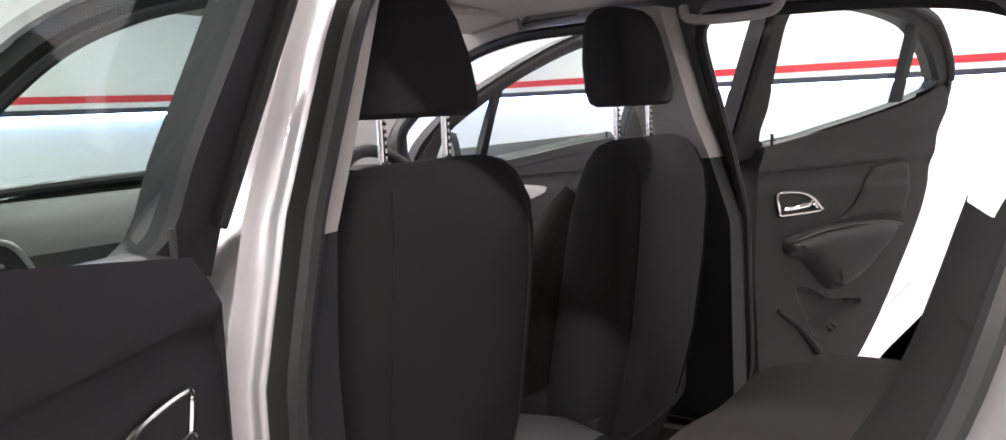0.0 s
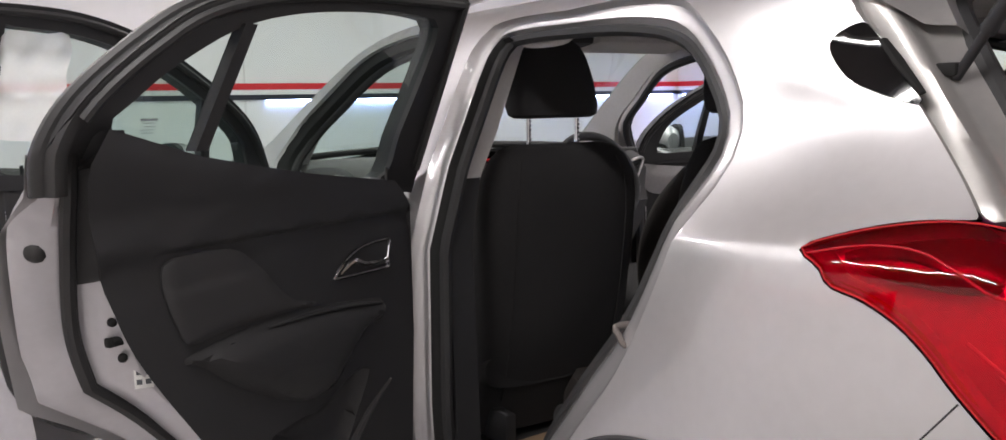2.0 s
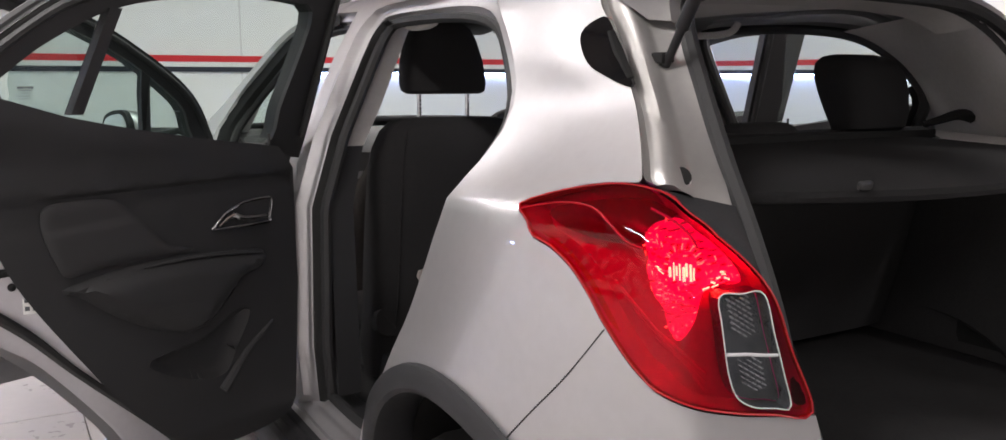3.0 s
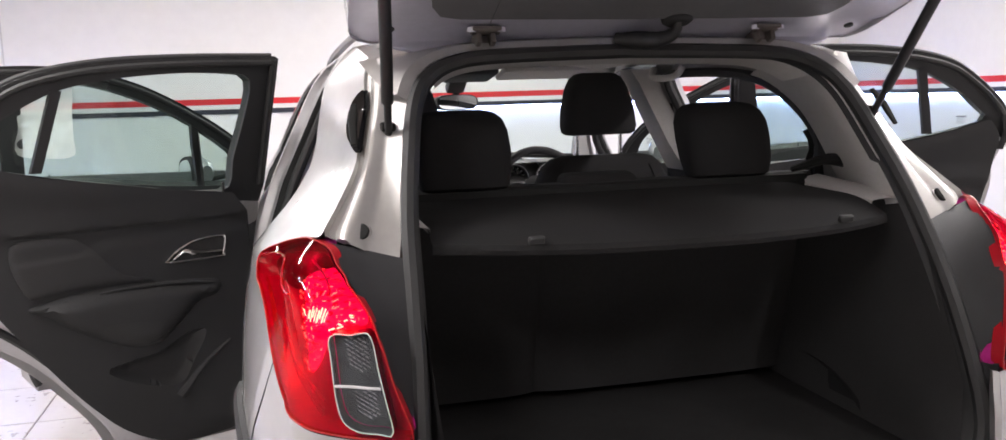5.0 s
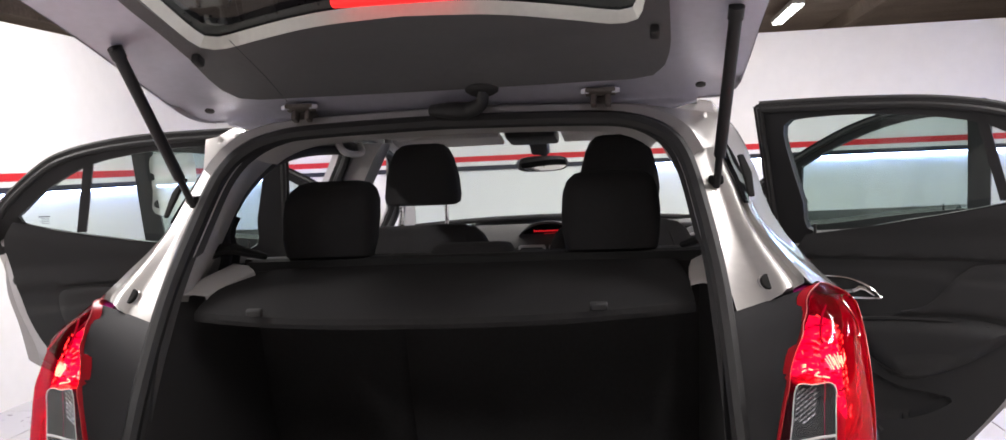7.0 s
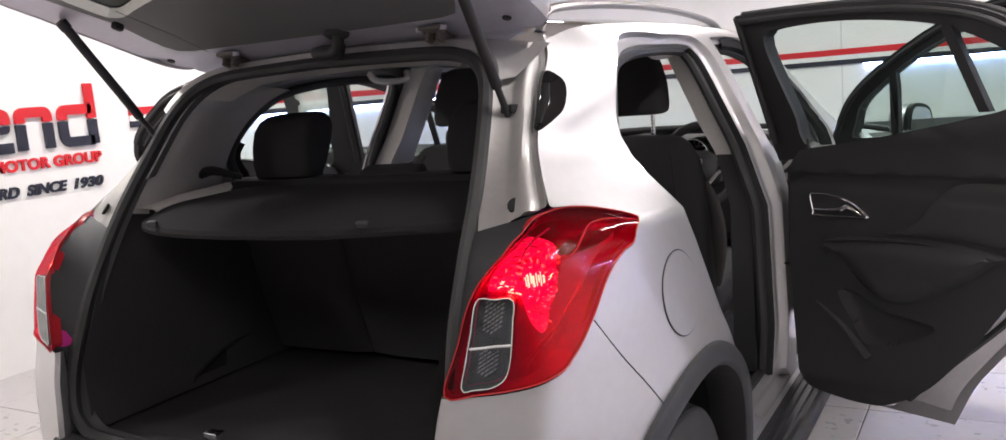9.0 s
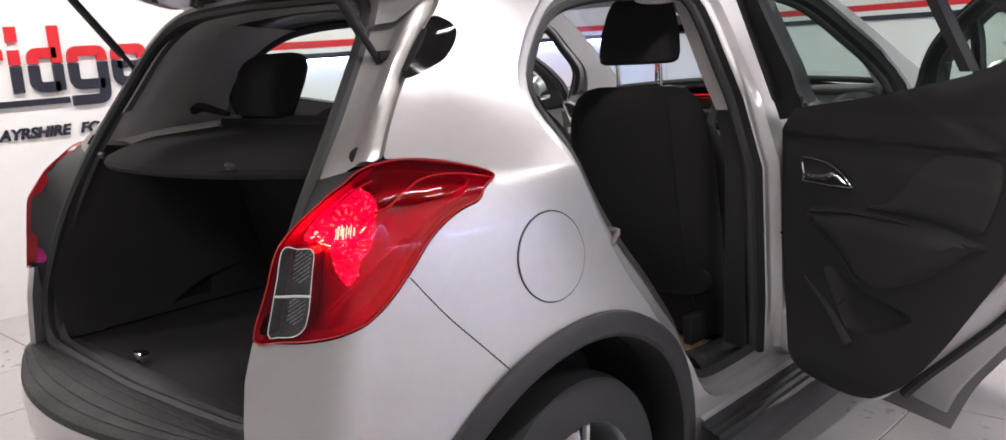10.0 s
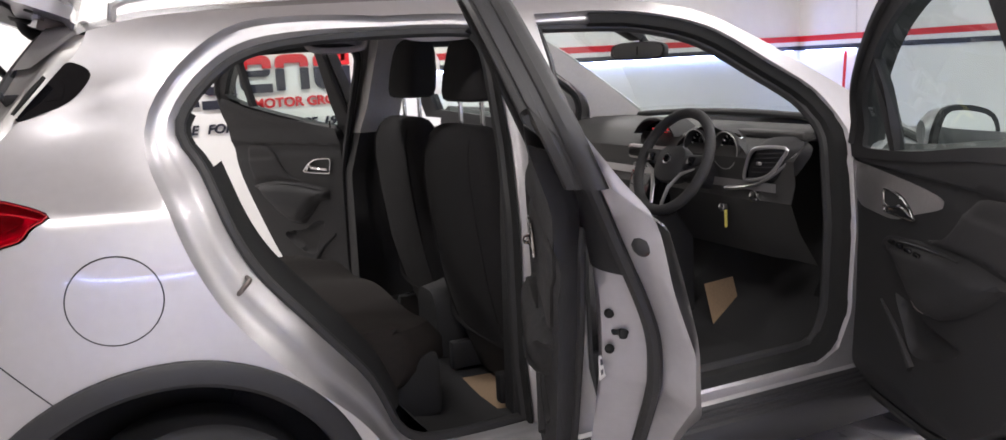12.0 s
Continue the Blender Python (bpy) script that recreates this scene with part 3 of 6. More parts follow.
part("front_bumper", loft([[(x * half_width(y0, z) , y0 + d * (1 - abs(x) ** 2.6), z) for x in np.linspace(1, -1, 25)] for y0, d, z in ((3.20, 0.20, 0.22), (3.28, 0.20, 0.35), (3.36, 0.12, 0.5), (3.38, 0.10, 0.68), (3.33, 0.11, 0.82), (3.25, 0.12, 0.90))], cap=False, closed=False), PAINT, car)
part("front_grille", loft([[(x * 0.42, y + 0.02 - 0.10 * x * x, z) for x in np.linspace(1, -1, 13)] for y, z in ((3.49, 0.52), (3.49, 0.66), (3.455, 0.80))], cap=False, closed=False), CLAD, car)
for sd in (1, -1):
    part("headlamp", loft([[(sd * (0.50 + 0.30 * k), 3.375 - 0.22 * k * k, z + 0.05 * k) for k in np.linspace(0, 1, 9)] for z in (0.74, 0.80, 0.86)], cap=False, closed=False), CHROME, car)
part("underbody", rbox((1.60, 3.9, 0.10), 0.03, 2, (0, 1.3, 0.24)), CARPET, car)
# rear bumper with a dark loading pad on its top
rb = []
for z, y, h, bul in ((0.28, -0.66, 0.60, 0.13), (0.38, -0.71, 0.61, 0.15), (0.50, -0.735, 0.605, 0.155), (0.60, -0.742, 0.60, 0.155), (0.640, -0.738, 0.60, 0.15)):
    rb.append([(h * k, y - bul * (1 - k * k), z) for k in np.linspace(1, -1, 33)])
part("rear_bumper", loft(rb, cap=False, closed=False), PAINT, car)
rb = []
for h, y, bul, z in ((0.600, -0.740, 0.150, 0.638), (0.606, -0.738, 0.146, 0.652), (0.604, -0.728, 0.138, 0.661), (0.600, -0.705, 0.08, 0.664), (0.597, -0.690, 0.04, 0.664), (0.594, -0.680, 0.025, 0.655)):
    rb.append([(h * k, y - bul * (1 - k * k), z) for k in np.linspace(1, -1, 33)])
pad = part("loading_pad", loft(rb, cap=False, closed=False), PAD, car, "scuffed dark plastic loading pad")
for j in range(4):
    part("pad_groove", tube([(0.58 * k, -0.712 - j * 0.012 - (0.03 + 0.026 * j) * (1 - k * k), 0.6650) for k in np.linspace(0.95, -0.95, 25)], 0.0012, 5), SEAL, pad)

# ---- boot opening: gutter, seal, dark lower trim ----
OPEN_R = [(0.0, -0.215, 1.556), (0.30, -0.218, 1.549), (0.41, -0.225, 1.537), (0.478, -0.25, 1.505), (0.515, -0.295, 1.45), (0.540, -0.37, 1.345), (0.560, -0.455, 1.225),
          (0.568, -0.53, 1.11), (0.575, -0.60, 0.98), (0.585, -0.655, 0.83), (0.585, -0.672, 0.74), (0.55, -0.682, 0.682), (0.45, -0.690, 0.660), (0.0, -0.700, 0.648)]
loop_r = smooth_line(OPEN_R, 70)
loop = loop_r + [Vector((-p.x, p.y, p.z)) for p in loop_r[-2:0:-1]]
part("boot_seal", tube(resample(loop, 200, True), 0.017, 8, True), SEAL, car, "black rubber boot seal")
inner = [Vector((p.x * 0.955, p.y + 0.03, p.z - (0.012 if p.z > 1.3 else -0.012))) for p in loop]
part("boot_trim", ribbon(resample(loop, 160, True), resample(inner, 160, True), 160, 0, True), TRIM, car)
top_edge = [p for p in loop_r if p.z > 1.49]
arch_line = [Vector((-p.x, p.y, p.z)) for p in top_edge[::-1]] + top_edge[1:]
arch_rows = []
for kx, dy, dz in ((0.975, 0.012, -0.004), (0.955, 0.035, -0.010), (0.935, 0.075, -0.018), (0.925, 0.13, -0.024)):
    arch_rows.append([(p.x * kx, p.y + dy, p.z + dz) for p in arch_line])
part("boot_arch_trim", loft(arch_rows, cap=False, closed=False), PILLAR, car, "pale grey trim round the boot opening")

for sd in (1, -1):
    # outer line of the gutter runs down the pillar's edge to the lamp
    outer = resample([Vector(skin_point(sd, y, z)) for y, z in D_EDGE] + [Vector((sd * 0.700, -0.446, 1.200))], 26)
    seal_side = smooth_line([(sd * 0.505, -0.24, 1.525), (sd * 0.528, -0.295, 1.45), (sd * 0.553, -0.37, 1.345), (sd * 0.573, -0.455, 1.225), (sd * 0.588, -0.505, 1.155)], 26)
    push = Vector((sd * 0.35, -0.75, 0.45))
    bmg = bmesh.new()
    rr = []
    for t, n in ((0, 0), (0.04, -0.010), (0.12, -0.012), (0.20, 0.004), (0.30, 0.012), (0.40, 0.010), (0.52, 0.0), (0.62, -0.004), (1, 0)):
        rr.append([bmg.verts.new(p.lerp(q, t) + push * n) for p, q in zip(outer, seal_side)])
    grid_faces(bmg, rr)
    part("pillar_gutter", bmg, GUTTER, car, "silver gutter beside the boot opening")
    # dark plastic between lamp and seal
    a = [(sd * x, y, z) for x, y, z in [skin_point(1, q, z, -0.004) for q, z in ((-0.46, 1.200), (-0.515, 1.186), (-0.57, 1.165), (-0.640, 1.136), (-0.731, 1.069), (-0.781, 0.980), (-0.826, 0.884))] + [(0.595, -0.690, 0.78), (0.597, -0.690, 0.67)]]
    b = [(sd * x, y, z) for x, y, z in ((0.580, -0.50, 1.165), (0.582, -0.545, 1.10), (0.586, -0.60, 1.0), (0.592, -0.645, 0.90), (0.597, -0.67, 0.82), (0.598, -0.68, 0.75), (0.595, -0.685, 0.67))]
    part("lamp_side_trim", ribbon(smooth_line(a, 30), smooth_line(b, 30), 30, (0, 0.004, 0)), CLAD, car, "matt black plastic beside the lamp")
    # round plug
    plug = part("body_plug", disc(0.0185, 0.013, (0, 0, 0), "y", 24, 0.003), GRIP, car, "round black rubber plug")
    plug.matrix_basis = pose(sd * 0.652, -0.445, 1.210, -38, 0, sd * 28)
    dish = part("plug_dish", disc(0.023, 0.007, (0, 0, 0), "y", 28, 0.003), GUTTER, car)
    dish.matrix_basis = pose(sd * 0.652, -0.441, 1.208, -38, 0, sd * 28)

# ---- tail lamps -----------------------------------------------------------
def lamp_place(sd, out):
    return lambda q, z: skin_point(sd, q, z, out)


REVS = line2([(-0.726, 1.060), (-0.690, 1.062), (-0.656, 1.060), (-0.666, 1.02), (-0.676, 0.985), (-0.688, 0.945), (-0.703, 0.915), (-0.730, 0.899), (-0.765, 0.895), (-0.790, 0.895), (-0.774, 0.945), (-0.752, 1.0)], 60, True)
BOWL = line2([(-0.505, 1.125), (-0.530, 1.150), (-0.575, 1.156), (-0.625, 1.136), (-0.665, 1.112), (-0.700, 1.083), (-0.703, 1.067), (-0.655, 1.067), (-0.645, 1.045), (-0.632, 1.010), (-0.600, 0.985), (-0.570, 1.000), (-0.540, 1.040), (-0.515, 1.085)], 64, True)
UPPER = line2([(-0.300, 1.150), (-0.370, 1.170), (-0.430, 1.180), (-0.500, 1.178), (-0.570, 1.160), (-0.530, 1.150), (-0.505, 1.125), (-0.470, 1.115), (-0.400, 1.118), (-0.340, 1.128)], 50, True)


def dash(sd, q, z, length, slope, r, depth):
    """A short bright prism line inside the lamp."""
    at = lamp_place(sd, depth)
    c, d = 0.5 * length * math.cos(slope), 0.5 * length * math.sin(slope)
    return tube([at(q - c, z - d), at(q, z), at(q + c, z + d)], r, 4)


for sd in (1, -1):
    lamp = part("tail_lamp", sheet(shrink(lamp2, 0.004), [], lamp_place(sd, -0.045), 0.025), LAMPBACK, car, "red wrap-round tail lamp, lit")
    f = lamp_place(sd, 0.004)
    part("red_lens", sheet(lamp2, [REVS], f, 0.02), REDLENS, lamp, "glossy red lens")
    deep = []
    for q, z in lamp2:
        k = min(1.0, max(0.0, (-0.48 - q) / 0.14))
        deep.append(Vector(f(q, z)) + Vector((-sd * (0.020 - 0.014 * k), 0.026 * k, -0.004 if z > 1.12 else 0.004)))
    part("lens_rim", ribbon([f(q, z) for q, z in lamp2], deep, 90, 0, True), REDSIDE, lamp, "deep red lens side")
    part("lens_edge", tube([lamp_place(sd, 0.005)(q, z) for q, z in lamp2], 0.0016, 6, True), REDSIDE, lamp)
    part("clear_lens", sheet(REVS, [], f, 0.02), CLEARLENS, lamp, "clear reversing and indicator lens")
    part("lens_border", tube([f(q, z) for q, z in REVS], 0.0012, 6, True), LENSLINE, lamp)
    part("lens_divider", tube([lamp_place(sd, 0.005)(q, z) for q, z in ((-0.680, 0.977), (-0.71, 0.976), (-0.74, 0.973), (-0.760, 0.972))], 0.0026, 6), LENSLINE, lamp)
    part("lamp_body", ribbon([lamp_place(sd, 0.0)(q, z) for q, z in shrink(lamp2, 0.003)], [lamp_place(sd, -0.047)(q, z) for q, z in shrink(lamp2, 0.006)], 90, 0, True), LAMPBACK, lamp)
    part("upper_housing", sheet(UPPER, [], lamp_place(sd, -0.030), 0.02), LAMPDARK, lamp, "dark smooth upper lamp housing")
    # lit bowl: faceted reflector with bright prism lines round a cluster of upright bars
    # All of these emit by themselves; there is no bulb to mirror
    part("reflector", sheet(BOWL, [], lamp_place(sd, -0.036), 0.015), GLOW, lamp, "lit faceted red reflector")
    rl = random.Random(9)
    bars, sparks, dull = [], [], []
    for k in range(8):
        q = -0.572 - 0.0075 * k + rl.uniform(-0.0015, 0.0015)
        bars.append(dash(sd, q, 1.086 + rl.uniform(-0.004, 0.004), rl.uniform(0.012, 0.026), radians(88), rl.uniform(0.0010, 0.0022), -0.028))
    for q, z, n in ((-0.655, 1.068, 3), (-0.672, 1.080, 4), (-0.545, 1.086, 3)):
        for k in range(n):
            bars.append(dash(sd, q + rl.uniform(-0.008, 0.008), z + rl.uniform(-0.005, 0.005), rl.uniform(0.006, 0.014), radians(rl.uniform(-20, 20)), rl.uniform(0.0010, 0.0020), -0.028))
    for row in range(17):
        z = 0.992 + row * 0.0098
        for k in range(26):
            q = -0.715 + 0.0085 * k + rl.uniform(-0.003, 0.003)
            zz = z + 0.10 * (q + 0.60) + rl.uniform(-0.002, 0.002)
            if not inside((q, zz), BOWL) or not inside((q - 0.006, zz), BOWL) or math.hypot((q + 0.598) / 0.030, (zz - 1.086) / 0.016) < 1:
                continue
            u = rl.random()
            if u < 0.26:
                sparks.append(dash(sd, q, zz, rl.uniform(0.002, 0.008), radians(rl.choice((-12, -25, 60, 0))), rl.uniform(0.0005, 0.0013), -0.028))
            elif u < 0.75:
                dull.append(dash(sd, q, zz, rl.uniform(0.004, 0.011), radians(-12), rl.uniform(0.0010, 0.0020), -0.030))
    for k in range(15):
        a = radians(-10 + 200 * k / 14)
        (sparks if k % 2 else dull).append(dash(sd, -0.598 + 0.034 * math.cos(a), 1.094 + 0.026 * math.sin(a), 0.008, a, 0.0012 if k % 2 else 0.0024, -0.027))
    tagged(part("lit_bar", join(*bars), BAR_GLINT, lamp, "bright yellow lit prism bars"), kind="stuff")
    tagged(part("lit_facets", join(*sparks), SPARK, lamp), kind="stuff")
    tagged(part("reflector_facets", join(*dull), LAMPBACK, lamp), kind="stuff")
    # faint ribs moulded into the lower lens
    for k in range(3):
        part("lens_rib", tube([lamp_place(sd, -0.014)(q, z) for q, z in ((-0.48 - 0.04 * k, 1.06 - 0.035 * k), (-0.56 - 0.03 * k, 1.0 - 0.02 * k), (-0.66, 0.945 - 0.012 * k))], 0.003, 6), LAMPBACK, lamp)
    part("lens_ridge", tube(smooth_line([lamp_place(sd, 0.003)(q, z) for q, z in ((-0.262, 1.150), (-0.33, 1.166), (-0.40, 1.166), (-0.46, 1.146), (-0.50, 1.126), (-0.53, 1.120))], 24), 0.0028, 8, flat=0.7), REDRIDGE, lamp, "moulded red ridge on the lens")
    # pale tube drawn for the ceiling light's reflection along the lens edge
    part("light_guide", tube(smooth_line([lamp_place(sd, -0.006)(q, z) for q, z in ((-0.50, 1.172), (-0.56, 1.155), (-0.60, 1.135), (-0.615, 1.118))], 14), 0.0022, 6), LENSLINE, lamp, "pale strip inside the lens")
    # clear part: dark backing with two fields of slanted prisms
    part("clear_backing", sheet(shrink(REVS, 0.002), [], lamp_place(sd, -0.03), 0.02), GREYBACK, lamp)
    part("clear_housing", ribbon([lamp_place(sd, 0.002)(q, z) for q, z in REVS], [lamp_place(sd, -0.031)(q, z) for q, z in REVS], 60, 0, True), GREYBACK, lamp, "dark wall round the clear lens")
    hatch = []
    for z0, z1 in ((0.995, 1.054), (0.915, 0.962)):
        for k in range(int((z1 - z0) / 0.0085) + 3):
            z = z0 + 0.0085 * k - 0.010
            for j in range(5):
                mid = interp(z, [0.895, 0.98, 1.06], [-0.750, -0.722, -0.692])
                q = mid - 0.016 + 0.0095 * j
                zz = z + 0.55 * 0.0095 * j
                if z0 < zz < z1 and inside((q - 0.010, zz), REVS) and inside((q + 0.006, zz), REVS):
                    hatch.append(dash(sd, q, zz, 0.008, radians(30), rl.uniform(0.0008, 0.0017), -0.020))
    tagged(part("prism", join(*hatch), REFLECT, lamp, "slanted clear prisms"), kind="stuff")

# ---- wheels -----------------------------------------------------------------


HUB_Z = 0.316


def wheel(sd, cy):
    w = part("wheel", loft([[(sd * x, cy + r * math.cos(a), HUB_Z + r * math.sin(a)) for a in np.linspace(0, 2 * math.pi, 48, False)] for x, r in
             ((0.66, 0.208), (0.655, 0.272), (0.67, 0.306), (0.70, 0.316), (0.80, 0.316), (0.835, 0.306), (0.852, 0.272), (0.846, 0.20), (0.838, 0.206), (0.78, 0.20))], cap=False), RUBBER, car, "black road tyre on an alloy wheel")
    part("rim", loft([[(sd * x, cy + r * math.cos(a), HUB_Z + r * math.sin(a)) for a in np.linspace(0, 2 * math.pi, 40, False)] for x, r in
         ((0.838, 0.207), (0.845, 0.20), (0.825, 0.19), (0.72, 0.178))], cap=False), ALLOY, w)
    sp = []
    for k in range(5):
        a = 2 * math.pi * k / 5 + 0.3
        for da in (-0.14, 0.14):
            sp.append(tube([(sd * 0.825, cy + 0.04 * math.cos(a + da), HUB_Z + 0.04 * math.sin(a + da)), (sd * 0.835, cy + 0.14 * math.cos(a + da * 0.9), HUB_Z + 0.14 * math.sin(a + da * 0.9)),
                            (sd * 0.83, cy + 0.194 * math.cos(a + da), HUB_Z + 0.194 * math.sin(a + da))], [0.026, 0.018, 0.022], 8, flat=0.6))
    part("spokes", join(*sp), ALLOY, w)
    part("hub_cap", disc(0.045, 0.03, (sd * 0.832, cy, HUB_Z), "x", 24, 0.006), ALLOY, w)
    part("brake_disc", disc(0.14, 0.02, (sd * 0.75, cy, HUB_Z), "x", 32), STEEL, w)


for sd in (1, -1):
    for cy in (AXLE_R, AXLE_F):
        wheel(sd, cy)

# ---- doors ------------------------------------------------------------------
def door_frame(sd, hx, hy, theta):
    """Local to space: u along the door from its hinge, w towards the cabin, z up."""
    s, c = math.sin(radians(theta)), math.cos(radians(theta))

    def f(u, w, z):
        return Vector((sd * (hx + u * s - w * c), hy - u * c - w * s, z))
    return f


def lean(z):
    return 0.42 * max(0.0, z - 1.18)


def build_door(sd, kind):
    front = kind == "front_door"
    if front:
        P = door_frame(sd, 0.86, 2.18, 66)
        skin = [(0.02, 0.295), (1.02, 0.295), (1.07, 0.37), (1.09, 0.60), (1.10, 1.0), (1.11, 1.20)] + line2([(1.12, 1.60), (1.10, 1.625), (0.85, 1.618), (0.62, 1.56), (0.40, 1.455), (0.20, 1.33), (0.09, 1.215), (0.045, 1.12)], 30) + [(0.02, 0.8)]
        win = line2([(0.140, 1.112), (0.165, 1.20), (0.225, 1.275), (0.44, 1.415), (0.65, 1.510), (0.83, 1.558), (1.02, 1.572)], 26) + [(1.035, 1.555), (1.02, 1.21), (1.0, 1.19), (0.75, 1.164), (0.5, 1.131), (0.3, 1.115)]
        trim = line2([(0.02, 0.45), (0.06, 0.345), (0.40, 0.335), (0.60, 0.35), (0.76, 0.41), (0.90, 0.50), (0.97, 0.62), (0.985, 0.85), (0.99, 1.10), (0.985, 1.186)], 30) + [(0.75, 1.160), (0.5, 1.127), (0.3, 1.111), (0.12, 1.102), (0.03, 1.095), (0.02, 0.8)]
        belt = lambda u: interp(u, [0.05, 0.3, 0.5, 0.75, 1.0], [1.097, 1.112, 1.129, 1.162, 1.188])
        handle_at = (0.372, 0.962)
        div = ((0.330, 1.105), (0.372, 1.385))
    else:
        P = door_frame(sd, 0.878, 0.982, 66) if sd == 1 else door_frame(sd, 0.86, 1.0, 65.3)
        skin = [(0.03, 0.315), (0.51, 0.315)] + line2([(0.53, 0.36), (0.57, 0.45), (0.64, 0.546), (0.725, 0.645), (0.818, 0.73), (0.925, 0.80)], 16) + line2([(0.95, 0.82), (0.97, 0.95), (0.992, 1.07), (0.988, 1.155), (0.985, 1.225), (0.995, 1.30), (0.955, 1.39), (0.85, 1.49), (0.74, 1.557), (0.55, 1.598), (0.30, 1.614), (0.02, 1.618)], 44) + [(0.0, 1.60), (0.0, 1.20), (0.03, 1.12), (0.03, 0.8)]
        win = line2([(0.155, 1.185), (0.125, 1.30), (0.095, 1.48), (0.10, 1.54), (0.14, 1.556), (0.30, 1.560), (0.50, 1.543), (0.66, 1.508), (0.79, 1.435), (0.86, 1.375), (0.895, 1.34), (0.86, 1.318), (0.70, 1.276), (0.45, 1.228)], 70, True)
        trim = line2([(0.10, 0.46), (0.13, 0.405), (0.25, 0.388), (0.35, 0.392), (0.43, 0.420), (0.53, 0.485), (0.61, 0.57), (0.662, 0.635), (0.729, 0.730), (0.812, 0.852), (0.866, 0.945), (0.900, 1.038), (0.920, 1.124), (0.935, 1.216), (0.940, 1.271), (0.905, 1.333)], 46) + [(0.70, 1.272), (0.45, 1.225), (0.13, 1.18), (0.09, 1.12), (0.08, 0.8)]
        belt = lambda u: interp(u, [0.1, 0.45, 0.7, 0.9], [1.18, 1.225, 1.272, 1.33])
        handle_at = (0.265, 1.010)
        div = ((0.705, 1.285), (0.655, 1.512))
    lab = ("open front door" if front else "open rear door") + ", dark trim inside, silver outside"
    # outer skin
    def out(u, z):
        if front:
            return P(u, -0.118 + 0.03 * ((z - 0.70) / 0.42) ** 2 + lean(z), z)
        return P(u, interp(z, [0.34, 0.45, 0.64, 0.81, 0.95, 1.07, 1.155, 1.225, 1.315], [-0.11, -0.125, -0.14, -0.142, -0.135, -0.105, -0.083, 0.010, 0.050]), z)
    if front:
        low = [p for p in skin if p[1] < 1.19]
        low = low[:6] + [(1.11, 1.20)] + [(0.7, 1.15), (0.3, 1.105), (0.05, 1.09)] + [p for p in low if p[0] < 0.035]
    else:
        low = [p for p in skin if p[1] < 1.30 and p[0] > 0.1] + [(0.70, 1.265), (0.45, 1.215), (0.13, 1.17), (0.02, 1.15), (0.03, 0.8), (0.03, 0.315)]
    body = part(kind, sheet(low, [], out, 0.06), PAINT, car, lab)
    if front:
        edge = [(0.0, 0.0), (0.004, 0.010), (0.020, 0.018), (0.045, 0.045), (0.055, 0.060), (0.075, 0.120), (0.105, 0.165), (0.125, 0.180)]
        run = [i for i in range(len(skin)) if skin[i][1] < 1.19 and skin[i][0] > 0.06]
        rings = []
        for d, w in edge:
            sh = shrink(skin, d)
            rings.append(resample([Vector(out(*sh[i])) + (P(0, w, 0) - P(0, 0, 0)) for i in run], 40))
        part("door_edge", loft(rings, cap=False, closed=False), DOORIN, body, "painted metal door edge")
        sl = shrink(skin, 0.034)
        part("edge_seal", tube(resample([Vector(out(*sl[i])) + (P(0, 0.040, 0) - P(0, 0, 0)) for i in run], 50), 0.016, 8), SEAL, body, "black rubber edge seal")
    else:
        # trailing edge: flange, seal channel and latch face as lines (u, w, z) from the waist down to the sill
        FO = [(0.968, 0.055, 1.325), (0.973, -0.009, 1.238), (0.980, -0.065, 1.164), (0.966, -0.097, 1.035), (0.935, -0.140, 0.904), (0.915, -0.146, 0.820), (0.790, -0.142, 0.73), (0.692, -0.140, 0.645), (0.54, -0.123, 0.45), (0.50, -0.108, 0.36)]
        SO = [(0.945, 0.056, 1.315), (0.938, 0.015, 1.215), (0.933, -0.020, 1.135), (0.906, -0.077, 1.00), (0.883, -0.099, 0.917), (0.855, -0.102, 0.835), (0.748, -0.108, 0.745), (0.645, -0.110, 0.64), (0.46, -0.105, 0.45), (0.39, -0.100, 0.37)]
        JR = [(0.920, 0.060, 1.305), (0.900, 0.025, 1.22), (0.882, -0.008, 1.12), (0.866, -0.047, 1.016), (0.852, -0.070, 0.935), (0.830, -0.075, 0.845), (0.742, -0.082, 0.765), (0.632, -0.075, 0.641), (0.43, -0.080, 0.45), (0.36, -0.085, 0.38)]
        JL = [(0.905, 0.108, 1.33), (0.870, 0.065, 1.23), (0.852, 0.034, 1.15), (0.842, 0.016, 1.06), (0.820, 0.007, 0.947), (0.778, 0.004, 0.845), (0.700, 0.004, 0.745), (0.605, 0.006, 0.63), (0.45, 0.010, 0.44), (0.38, 0.010, 0.38)]
        IN = [(0.870, 0.120, 1.33), (0.825, 0.070, 1.23), (0.800, 0.035, 1.15), (0.794, 0.016, 1.06), (0.780, 0.010, 0.96), (0.746, 0.003, 0.845), (0.680, 0.004, 0.735), (0.60, 0.006, 0.625), (0.43, 0.020, 0.44), (0.36, 0.030, 0.38)]

        def run(L):
            q = [P(*p) for p in L]
            return smooth_line(q[:6], 26) + smooth_line(q[5:], 20)[1:]
        fo, so, jr, jl, inn = run(FO), run(SO), run(JR), run(JL), run(IN)
        n0 = P(0, 1, 0) - P(0, 0, 0)
        mid = [a.lerp(b, 0.5) - n0 * 0.004 for a, b in zip(so, jr)]
        lip = [a.lerp(b, 0.12) + n0 * 0.006 for a, b in zip(fo, so)]
